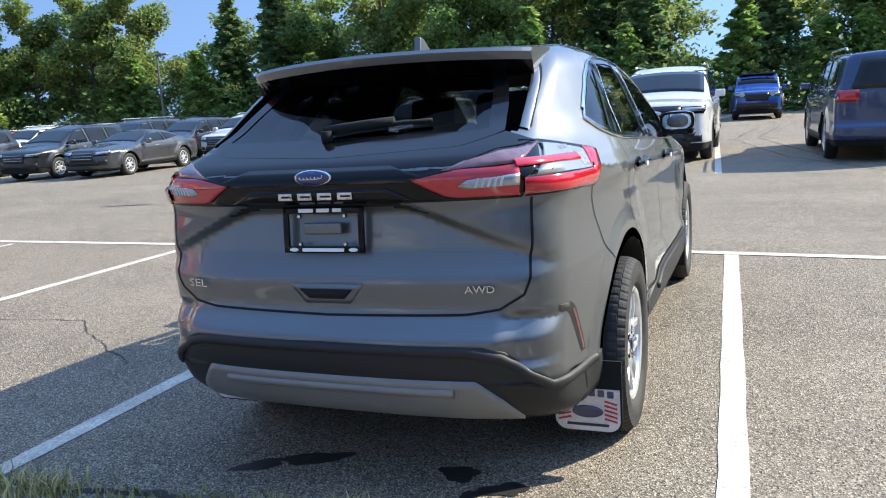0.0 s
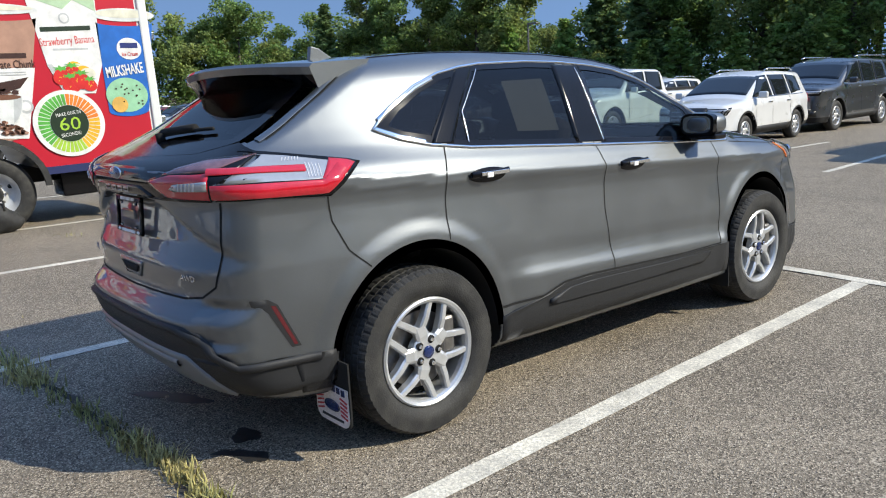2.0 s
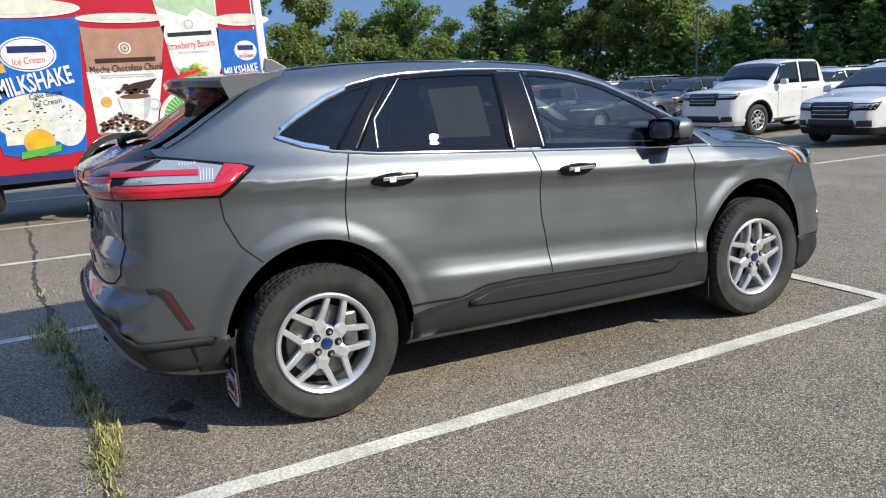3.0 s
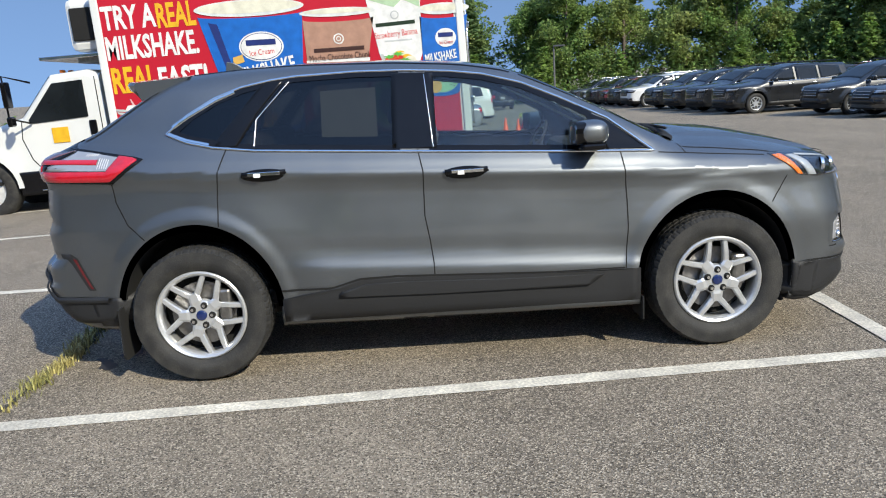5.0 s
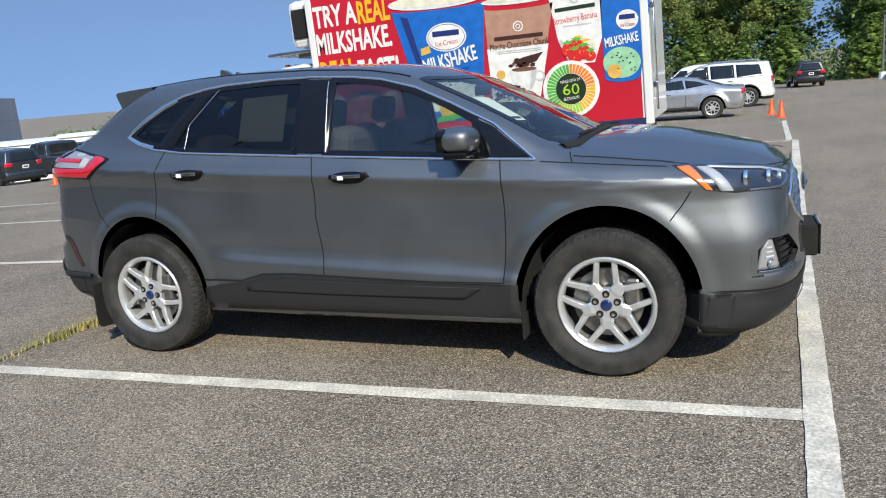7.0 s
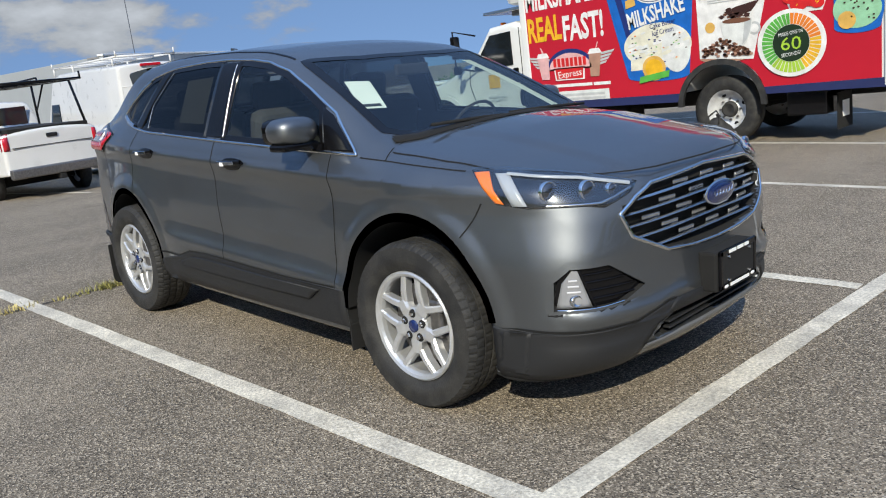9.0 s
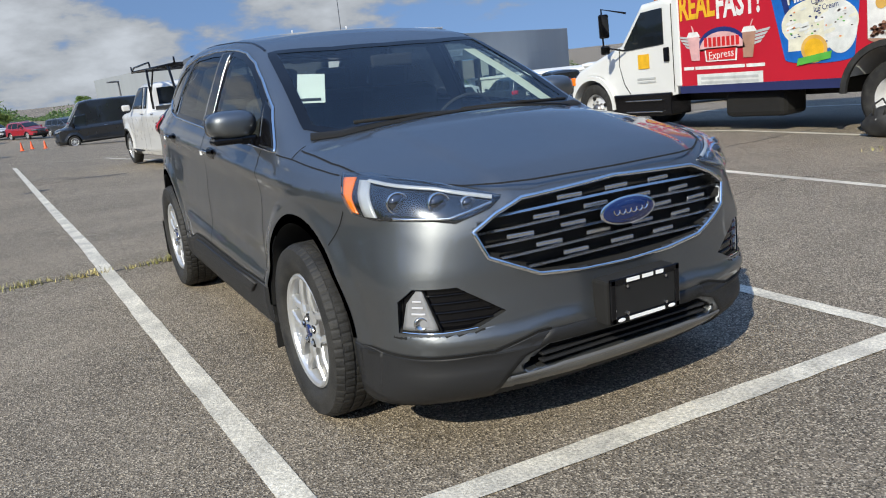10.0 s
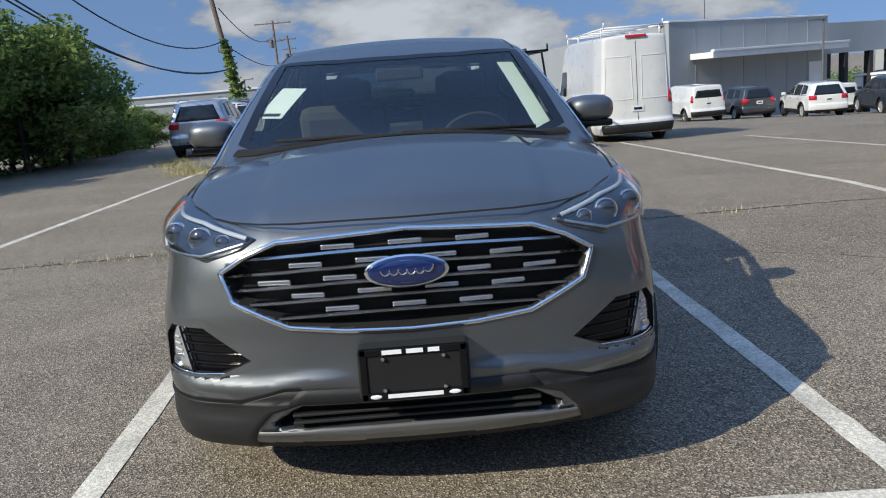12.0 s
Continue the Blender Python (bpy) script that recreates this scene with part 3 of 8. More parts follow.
    def strip(s, name, view, line, width, mat, parent, off=0.001, height=0.0, closed=False, step=0.03, label=""):
        """A flat or raised band along a line on the body."""
        pts = [s.uv(view, p) if len(p) == 3 else p for p in line]
        if closed:
            pts = pts + pts[:1]
        dense = [pts[0]]
        for a, b in zip(pts[:-1], pts[1:]):
            k = max(1, int(math.hypot(b[0] - a[0], b[1] - a[1]) / step))
            dense += [(a[0] + (b[0] - a[0]) * i / k, a[1] + (b[1] - a[1]) * i / k) for i in range(1, k + 1)]
        p, n = s.lay(view, dense, off)
        t = np.gradient(p, axis=0)
        if closed:
            t[0] = t[-1] = p[1] - p[-2]
        t /= np.maximum(1e-9, np.linalg.norm(t, axis=1, keepdims=True))
        w = np.cross(n, t) * width / 2
        if height:
            ring = [p - w, p - w * 0.8 + n * height * 0.75, p + n * height, p + w * 0.8 + n * height * 0.75, p + w]
        else:
            ring = [p - w, p + w]
        k, m = len(ring), len(p)
        vs = [ring[j][i] for i in range(m) for j in range(k)]
        fs = [(i * k + j, (i + 1) * k + j, (i + 1) * k + j + 1, i * k + j + 1) for i in range(m - 1) for j in range(k - 1)]
        q = [vs[i] for i in fs[0]]
        if np.dot(np.cross(q[1] - q[0], q[3] - q[0]), n[0]) < 0:
            fs = [tuple(reversed(f)) for f in fs]
        vs, fs = s.flip(vs, fs)
        return mesh_object(name, vs, fs, mat, parent, label)


# ---- ground ----
def gz(x, y):
    """Height of the lot: level along the near aisle, falling gently to the rear and to the far side."""
    u, v = np.minimum(np.maximum(0.0, 0.9 - np.asarray(x, float)), 60), np.minimum(np.maximum(0.0, -4.0 - np.asarray(y, float)), 60)
    k = np.clip(np.asarray(x, float) / 6, 0, 1) * np.clip((45 - v) / 25, 0, 1)
    return -0.016 * u - 0.0245 * v * (1 - 0.9 * k) - 0.0253 * u * v / 30


def make_ground():
    def axis(near, far, h):
        a = list(np.arange(-near, near + h / 2, h))
        ext, s, x = [], h, near
        while x < far:
            s *= 1.5
            x += s
            ext.append(x)
        return np.array([-e for e in reversed(ext)] + a + ext)
    xs, ys = axis(60, 2500, 1.0), axis(60, 2500, 1.0)
    X, Y = np.meshgrid(xs, ys, indexing="ij")
    Z = gz(X, Y)
    n = len(ys)
    vs = np.stack([X.ravel(), Y.ravel(), Z.ravel()], -1)
    fs = [(i * n + j, (i + 1) * n + j, (i + 1) * n + j + 1, i * n + j + 1) for i in range(len(xs) - 1) for j in range(n - 1)]
    ob = mesh_object("ground", vs, fs, ASPHALT)
    return tagged(ob, "worn grey asphalt of an open car lot", "ground", kind="structure")


make_ground()


def stripe(a, b, width=0.115, lift=0.004, label="faded white parking stall line on asphalt"):
    """A painted line draped over the ground with slightly ragged edges."""
    a, b = Vector((*a, 0)), Vector((*b, 0))
    t = (b - a).normalized()
    w = Vector((-t.y, t.x, 0))
    k = max(2, int((b - a).length / 0.12))
    k = min(k, 120)
    vs, fs = [], []
    for i in range(k + 1):
        c = a.lerp(b, i / k)
        for sgn in (-1, 1):
            e = c + w * sgn * (width / 2 + random.uniform(-0.004, 0.004))
            vs.append((e.x, e.y, float(gz(e.x, e.y)) + lift))
    for i in range(k):
        fs.append((2 * i, 2 * i + 1, 2 * i + 3, 2 * i + 2) if w.cross(t).z > 0 else (2 * i + 1, 2 * i, 2 * i + 2, 2 * i + 3))
    return tagged(mesh_object("stall_line", vs, fs, LINE_PAINT, smooth=False), label, "road marking", "stall lines", "structure")


stripe((1.222, 2.33), (1.88, -22.3))
stripe((3.2, 2.26), (-1.7, 2.50), 0.12, 0.006)
stripe((-1.7, 2.50), (-12.3, 3.1), 0.12, 0.006)
stripe((-1.65, 2.42), (-1.68, -7.0))
stripe((-4.8, 2.55), (-5.45, -15.5))
stripe((-7.95, 2.7), (-8.6, -15.0))
stripe((-12.2, 3.0), (-12.6, -9.0))
stripe((4.8, -3.5), (4.85, -18.2))
stripe((0.85, 9.0), (0.1, 26.0))
stripe((-1.9, 8.7), (-2.3, 14.2))
stripe((-4.5, 9.0), (-4.3, 14.2))
stripe((-7.2, 9.2), (-7.0, 14.2))
stripe((-12.4, 3.0), (-18.5, 3.2))
stripe((3.9, -25.4), (-4.5, -24.2), 0.1)
stripe((-2.6, -12.0), (-0.9, -24.5))


# ---- wheels ----
def tyre_mesh(r=0.375, rim=0.24, w=0.245):
    h = w / 2
    prof = [(-h * 0.72, rim), (-h * 0.93, rim + 0.02), (-h, rim + 0.06), (-h * 0.985, r - 0.055)]
    ribs = [(-0.97, -0.74), (-0.70, -0.42), (-0.34, -0.06), (0.06, 0.34), (0.42, 0.70), (0.74, 0.97)]
    cols = [(x, q, -1) for x, q in prof]
    for k, (u0, u1) in enumerate(ribs):
        if k:
            cols += [(h * (u0 - 0.005), r - 0.0065, -1)]
        for u in (u0, (u0 + u1) / 2, u1):
            cols += [(h * u, r - 0.022 * max(0.0, abs(u) - 0.6) ** 1.6 / 0.23, k)]
        if k < 5:
            cols += [(h * (u1 + 0.005), r - 0.0065, -1)]
    cols += [(-x, q, -1) for x, q in reversed(prof)]
    n, m = 60 * 4, len(cols)
    vs, fs = [], []
    for i in range(n):
        t = 2 * math.pi * i / n
        for x, q, k in cols:
            if k >= 0 and (i + (0, 2, 1, 3, 0, 2)[k]) % 4 == 0:
                q -= 0.0035
            vs.append((x, q * math.cos(t), q * math.sin(t)))
    for i in range(n):
        for j in range(m - 1):
            a, b = i * m + j, (i + 1) % n * m + j
            fs.append((a, a + 1, b + 1, b))
    return vs, fs


def spoke_rim(parent, mat, face=0.0, r=0.245, pairs=5, twist=0.0, style="fork", depth=0.16, seg=64):
    """Alloy rim: outer barrel with rolled lip, hub and forked spokes. Local x points outwards."""
    prof = [(face - depth, r - 0.012), (face - 0.03, r - 0.03), (face - 0.012, r - 0.026), (face + 0.0, r - 0.018), (face + 0.006, r - 0.006), (face, r + 0.002), (face - 0.02, r + 0.003)]
    vs, fs = revolve(prof, seg)
    hub, hf = revolve([(face - 0.05, 0.085), (face - 0.018, 0.082), (face - 0.008, 0.07), (face - 0.008, 0.034), (face - 0.012, 0.0)], 30)
    k = len(vs)
    vs += hub
    fs += [tuple(i + k for i in f) for f in hf]

    def spoke(a0, r0, a1, r1, w0, w1):
        p0, p1 = Vector((0, r0 * math.cos(a0), r0 * math.sin(a0))), Vector((0, r1 * math.cos(a1), r1 * math.sin(a1)))
        t = (p1 - p0).normalized()
        n = Vector((1, 0, 0)).cross(t)
        b = len(vs)
        for f, w, x in ((0.0, w0, -0.012), (0.45, (w0 + w1) / 2, -0.004), (1.0, w1, -0.008)):
            c = p0.lerp(p1, f)
            for sx, sn in ((-0.045, 0.75), (0.0 - 0.008, 1.0), (0.0, 0.62), (0.0, -0.62), (-0.008, -1.0), (-0.045, -0.75)):
                q = c + n * w * 0.5 * sn
                vs.append((face + x + sx, q.y, q.z))
        for s in range(2):
            for j in range(6):
                jj = (j + 1) % 6
                fs.append((b + s * 6 + j, b + s * 6 + jj, b + (s + 1) * 6 + jj, b + (s + 1) * 6 + j))

    for i in range(pairs):
        a = twist + 2 * math.pi * i / pairs
        if style == "fork":
            spoke(a, 0.045, a, 0.125, 0.075, 0.062)
            for sg in (-1, 1):
                spoke(a + sg * 0.10, 0.105, a + sg * 0.445, r - 0.016, 0.036, 0.029)
        else:
            spoke(a, 0.06, a, r - 0.02, 0.055, 0.04)
    return mesh_object("rim", vs, fs, mat, parent, smooth=False)


TYRE = {}


def wheel(parent, c, side, r=0.375, rim_r=0.245, mat=None, pairs=5, style="fork", near=False, w=0.245, twist=0.4):
    """A road wheel: tyre, rim, brake disc; fine parts where it is seen close."""
    ob = new("wheel")
    ob.parent = parent
    ob.matrix_local = pose(*c, 0, 0, 0 if side > 0 else 180)
    key = (r, rim_r, w)
    if key not in TYRE:
        if near:
            vs, fs = tyre_mesh(r, rim_r, w)
        else:
            h = w / 2
            vs, fs = revolve([(-h * 0.7, rim_r), (-h, rim_r + 0.05), (-h * 0.95, r - 0.04), (-h * 0.7, r), (h * 0.7, r), (h * 0.95, r - 0.04), (h, rim_r + 0.05), (h * 0.7, rim_r)], 28)
        t = mesh_object("tyre", vs, fs, RUBBER, ob, smooth=not near)
        if near:
            m = len(fs) // 240
            for k, p in enumerate(t.data.polygons):
                p.use_smooth = k % m < 3 or k % m > m - 4
        TYRE[key] = t.data
    else:
        t = new("tyre", TYRE[key])
        t.parent = ob
    mat = mat or ALLOY
    rk = ("rim", rim_r, pairs, style, mat.name, w, twist)
    if rk not in TYRE:
        TYRE[rk] = spoke_rim(ob, mat, w / 2 - 0.022, rim_r, pairs, twist, style, seg=64 if near else 24).data
    else:
        q = new("rim", TYRE[rk])
        q.parent = ob
    vs, fs = revolve([(0.0, 0.0), (0.03, 0.0), (0.03, rim_r * 0.72), (0.0, rim_r * 0.72)], 32)
    if "disc" + str(rim_r) not in TYRE:
        TYRE["disc" + str(rim_r)] = mesh_object("brake_disc", vs, fs, STEEL if near else DARK, ob, smooth=False).data
    else:
        q = new("brake_disc", TYRE["disc" + str(rim_r)])
        q.parent = ob
    if near:
        face = w / 2 - 0.030
        for i in range(5):
            a = twist + math.pi / 5 + 2 * math.pi * i / 5
            bm = bmesh.new()
            add_tube(bm, (face - 0.01, 0.057 * math.cos(a), 0.057 * math.sin(a)), (face + 0.014, 0.057 * math.cos(a), 0.057 * math.sin(a)), 0.0125, 0.0095, 6)
            part("lug_nut", bm, CHROME, ob)
            # black disc round each nut stands for the shade of its pocket
            bm = bmesh.new()
            add_tube(bm, (face - 0.004, 0.057 * math.cos(a), 0.057 * math.sin(a)), (face + 0.0015, 0.057 * math.cos(a), 0.057 * math.sin(a)), 0.019, seg=12)
            part("lug_recess", bm, DARK, ob)
        vs, fs = revolve([(face, 0.029), (face + 0.006, 0.028), (face + 0.009, 0.022), (face + 0.0095, 0.0)], 28)
        mesh_object("centre_cap", vs, fs, BLUE_BADGE, ob, "small blue centre cap")
        bm = bmesh.new()
        add_box(bm, (0.045, 0.13 * side, 0.05), (0.08, 0.07, 0.17), None, 0.015)
        part("brake_caliper", bm, STEEL, ob)
        bm = bmesh.new()
        add_tube(bm, (-0.08, 0, 0), (-0.02, 0, 0), rim_r - 0.02, seg=32)
        part("inner_barrel", bm, DARK, ob)
    return ob


# ---- the grey crossover ----
SIDE_GLASS = {
    "quarter_window": [(-1.50, 1.355), (-1.40, 1.435), (-1.26, 1.512), (-1.12, 1.562), (-0.985, 1.588), (-1.13, 1.42), (-1.25, 1.285), (-1.40, 1.315)],
    "rear_side_window": [(-0.91, 1.596), (-0.83, 1.605), (-0.5, 1.610), (-0.285, 1.603), (-0.30, 1.203), (-1.06, 1.253), (-1.17, 1.268), (-1.06, 1.43)],
    "front_side_window": [(-0.105, 1.592), (0.0, 1.583), (0.19, 1.556), (0.4, 1.497), (0.6, 1.405), (0.755, 1.322), (0.83, 1.135), (-0.11, 1.193)],
}
WINDSCREEN = [(-0.60, 0.42), (-0.3, 0.50), (0, 0.52), (0.3, 0.50), (0.60, 0.42), (0.70, 1.12), (0.6, 1.22), (0.0, 1.285), (-0.6, 1.22), (-0.70, 1.12)]
REAR_GLASS = [(-0.655, 1.345), (-0.5, 1.31), (0.0, 1.293), (0.5, 1.31), (0.655, 1.345), (0.60, 1.56), (0, 1.575), (-0.60, 1.56)]


def on_view(skin, view, outline):
    return [skin.uv(view, p) if len(p) == 3 else p for p in outline]


def make_crossover():
    root = thing("crossover", pose(0.9, 0, 0) @ pose(0, 0, 0, 0, -math.degrees(math.atan(0.017)), 0) @ pose(-0.925, 0, 0) @ Matrix.Diagonal((1.027, 1, 1, 1)),
                 "dark grey metallic mid-size crossover with black cladding, parked in a stall", "car")
    S = BODY_FORM
    p, faces, nor = surface_mesh(S, (-1.02, -2.5, 0.14), (1.02, 2.5, 1.80), 0.0185)
    c = p[faces].mean(1)
    fn = nor[faces].mean(1)
    A = np.abs(c[:, 0])
    cut = np.zeros(len(faces), bool)
    for o in SIDE_GLASS.values():
        cut |= (poly_sd(o, c[:, 1], c[:, 2]) < 0.004) & (A > 0.4)
    ws = [(x, y) for x, y in WINDSCREEN]
    cut |= (poly_sd(ws, c[:, 0], c[:, 1]) < 0.004) & (c[:, 2] > 1.1) & (fn[:, 2] > 0.2)
    cut |= (poly_sd(REAR_GLASS, c[:, 0], c[:, 2]) < 0.004) & (c[:, 1] < -1.3) & (fn[:, 1] < -0.1)
    arch = np.zeros(len(faces), bool)
    for wy, wz, _ in S.wheels:
        arch |= (np.hypot((c[:, 1] - wy) / S.arch[0], (c[:, 2] - wz) / S.arch[1]) < 1.012) & (np.abs(fn[:, 0]) < 0.93)
        arch |= (np.hypot((c[:, 1] - wy) / S.arch[0], (c[:, 2] - wz) / S.arch[1]) < 1.0)
    under = (fn[:, 2] < -0.75) | (c[:, 2] < 0.235)
    grille = (c[:, 1] > 2.0) & (poly_sd(GRILLE + [(-0.6, 0.66), (-0.6, 0.96)], A, c[:, 2]) < -0.006)
    grille |= (c[:, 1] > 1.8) & (poly_sd(FOG, A, c[:, 2]) < 0.002)
    grille |= (c[:, 1] > 2.0) & (poly_sd(INTAKE, A, c[:, 2]) < -0.004)
    ind = np.where(arch | under | grille, 1, 0)
    keep = ~cut
    mesh_object("body", p, faces[keep], [PAINT, DARK], root, "dark grey metallic painted body shell", index=ind[keep], normals=nor)
    # inner lining of the cabin
    inner = keep & (c[:, 1] > -2.2) & (c[:, 1] < 1.25) & (c[:, 2] > 0.9)
    used = np.unique(faces[inner])
    remap = np.full(len(p), -1)
    remap[used] = np.arange(len(used))
    mesh_object("cabin_lining", (p - nor * 0.03)[used], remap[faces[inner]][:, ::-1], LINING, root)

    R, L = Skin(S), Skin(S, -1)

    def corner(z, x=0.70):
        """Angle and place, seen from behind, where the rear face is x wide."""
        lo, hi = 0.2, 1.2
        for _ in range(18):
            mid = (lo + hi) / 2
            if R.lay("rear", [(mid, z)])[0][0][0] < x:
                lo = mid
            else:
                hi = mid
        return lo, float(R.lay("rear", [(lo, z)])[0][0][1])

    def arch_lip(K, wy):
        """Rolled painted wheel-arch edge and the dark liner within it."""
        th = np.linspace(0.16 if wy > 0 else 0.05, math.pi - (0.05 if wy > 0 else 0.22), 56)
        def ring(k):
            return wy + S.arch[0] * k * np.cos(th), 0.375 + S.arch[1] * k * np.sin(th)
        y1, z1 = ring(1.06)
        x1 = K.lay("side", np.stack([y1, z1], -1))[0][:, 0] - S.half_width(y1, z1)
        for name, cols, mat in (("arch_lip", ((1.055, -0.0015), (1.045, 0.001), (0.98, 0.0015), (0.967, -0.002)), PAINT),
                                ("arch_liner", ((0.967, -0.002), (0.965, -0.03), (0.955, -0.36)), DARK)):
            vs, flow = [], []
            nb = K.lay("side", np.stack(ring(1.05), -1))[1] * np.array((K.side, 1, 1))
            for k, dx in cols:
                y, z = ring(k)
                x = S.half_width(y, z) + x1 + dx
                vs += list(zip(x * K.side, y, z))
                flow += list(nb)
            n = len(th)
            fs = [(r * n + i, r * n + i + 1, (r + 1) * n + i + 1, (r + 1) * n + i) for r in range(len(cols) - 1) for i in range(n - 1)]
            mesh_object(name, vs, fs if K.side < 0 else [tuple(reversed(f)) for f in fs], mat, root, smooth=name == "arch_lip", normals=flow if name == "arch_lip" else None)

    for K in (R, L):
        P = Skin(BODY_PLAIN, K.side)
        for wy in (-1.4245, 1.4245):
            arch_lip(K, wy)
        for nm, o in SIDE_GLASS.items():
            K.patch(nm, "side", o, GLASS if nm.startswith("front") else GLASS_TINT, root, 0.0, 0.03, 0,
                    "dark privacy glass" if not nm.startswith("front") else "green-tinted clear glass").visible_shadow = False
            K.strip("window_seal", "side", o, 0.042, GLOSS_BLACK, root, 0.0025, closed=True, step=0.02)
        K.patch("pillar_trim", "side", [(-0.31, 1.606), (-0.08, 1.594), (-0.085, 1.192), (-0.325, 1.206)], GLOSS_BLACK, root, 0.004, 0.04)
        K.patch("pillar_trim", "side", [(-1.0, 1.594), (-0.89, 1.602), (-1.04, 1.43), (-1.15, 1.265), (-1.27, 1.275), (-1.15, 1.42)], GLOSS_BLACK, root, 0.0035, 0.03)
        K.patch("mirror_sail", "side", [(0.76, 1.325), (0.85, 1.285), (1.0, 1.168), (1.06, 1.12), (0.83, 1.132)], GLOSS_BLACK, root, 0.004, 0.03)
        chrome = [(-1.535, 1.35), (-1.42, 1.443), (-1.27, 1.525), (-1.12, 1.576), (-0.97, 1.603), (-0.83, 1.617), (-0.5, 1.624), (-0.24, 1.617), (0.01, 1.598), (0.19, 1.572), (0.4, 1.513), (0.61, 1.418),
                  (0.86, 1.292), (1.01, 1.172), (1.09, 1.107), (0.57, 1.135), (-0.19, 1.182), (-1.06, 1.240), (-1.28, 1.268), (-1.42, 1.302)]
        K.strip("chrome_surround", "side", chrome, 0.014, CHROME, root, 0.003, 0.007, True, 0.02, "bright chrome window surround")
        K.strip("chrome_surround", "side", [(-1.50, 1.385), (-1.42, 1.436), (-1.27, 1.515), (-1.16, 1.556)], 0.026, CHROME, root, 0.003, 0.006, False, 0.02)
        K.strip("chrome_surround", "side", [(-1.525, 1.352), (-1.42, 1.312), (-1.30, 1.283)], 0.022, CHROME, root, 0.003, 0.006, False, 0.02)
        K.strip("door_strip", "side", [(-0.13, 1.585), (-0.105, 1.20)], 0.005, SATIN_CHROME, root, 0.005, 0.002)
        K.strip("door_strip", "side", [(-0.865, 1.59), (-1.045, 1.40), (-1.06, 1.262)], 0.005, SATIN_CHROME, root, 0.005, 0.002)
        # panel seams
        for line in ([(-1.21, 1.255), (-1.255, 1.14), (-1.27, 1.0), (-1.275, 0.855)],
                     [(-0.2, 1.62), (-0.19, 1.19), (-0.17, 1.08), (-0.175, 0.84), (-0.155, 0.71), (-0.142, 0.59), (-0.14, 0.42), (-0.15, 0.34)],
                     [(0.87, 1.29), (0.905, 1.12), (0.918, 1.02), (0.928, 0.84), (0.928, 0.7), (0.91, 0.51), (0.885, 0.32)],
                     [(1.115, 1.098), (1.27, 1.083), (1.5, 1.062), (1.72, 1.043)],
                     [(1.22, 1.185), (1.27, 1.085)],
                     [(1.83, 0.925), (1.79, 0.86), (1.735, 0.79)],
                     [(-1.83, 1.11), (-1.82, 1.01), (-1.765, 0.885), (-1.68, 0.805)]):
            K.strip("panel_seam", "side", line, 0.0065, SEAM, root, 0.0012, step=0.02)
        K.strip("sill_seam", "side", [(-0.975, 0.482), (-0.70, 0.482), (-0.55, 0.522), (-0.35, 0.525), (-0.12, 0.515), (0.52, 0.487), (0.9, 0.485)], 0.012, SEAM, root, 0.004, step=0.02)
        # sill cladding and bumper ends
        K.patch("sill_cladding", "side", [(-0.975, 0.305), (-0.975, 0.478), (-0.70, 0.478), (-0.55, 0.516), (-0.35, 0.519), (-0.12, 0.509), (0.52, 0.481), (0.83, 0.487), (0.985, 0.482), (0.985, 0.30)], CLADDING, root, 0.006, 0.05, 0.02)
        K.patch("sill_blade", "side", [(-0.66, 0.455), (-0.52, 0.492), (-0.35, 0.495), (0.52, 0.462), (0.80, 0.47), (0.70, 0.405), (-0.14, 0.418), (-0.66, 0.432)], CLADDING, root, 0.020, 0.05, 0.016)
        K.patch("bumper_end", "side", [(1.862, 0.25), (1.866, 0.44), (2.03, 0.432), (2.0, 0.25)], CLADDING, root, 0.006, 0.03, 0.01)
        K.patch("bumper_end", "side", [(-1.862, 0.32), (-1.862, 0.492), (-2.04, 0.497), (-2.0, 0.33)], CLADDING, root, 0.006, 0.03, 0.01)
        # tail lamp, split by the tailgate seam
        (a0, y0), (a1, y1) = corner(1.135), corner(1.30)
        ac, yc = corner(1.2)
        K.patch("tail_lamp", "side", [(y0 + 0.003, 1.130), (-2.05, 1.128), (-1.82, 1.112), (-1.655, 1.232), (-1.70, 1.245), (-1.95, 1.287), (-2.10, 1.305), (y1 + 0.003, 1.30)], GLOSS_BLACK, root, 0.006, 0.03, 0.02, "red and clear wraparound tail lamp")
        K.patch("lamp_clear", "side", [(yc + 0.005, 1.19), (-2.0, 1.183), (-1.84, 1.178), (-1.74, 1.235), (-1.95, 1.275), (-2.09, 1.292), (y1 + 0.005, 1.285)], CLEAR_LENS, root, 0.0085, 0.03, 0.01)
        K.strip("lamp_red_band", "side", [(yc + 0.006, 1.166), (-2.0, 1.158), (-1.84, 1.152), (-1.745, 1.216)], 0.056, RED_LENS, root, 0.009, 0.006, False, 0.015)
        K.strip("lamp_red_band", "side", [(yc + 0.006, 1.236), (-2.05, 1.231), (-1.90, 1.224)], 0.034, RED_LENS, root, 0.010, 0.005, False, 0.02)
        K.patch("lamp_tip", "side", [(-1.875, 1.150), (-1.80, 1.148), (-1.685, 1.228), (-1.71, 1.240), (-1.785, 1.252)], RED_LENS, root, 0.0105, 0.02, 0.008)
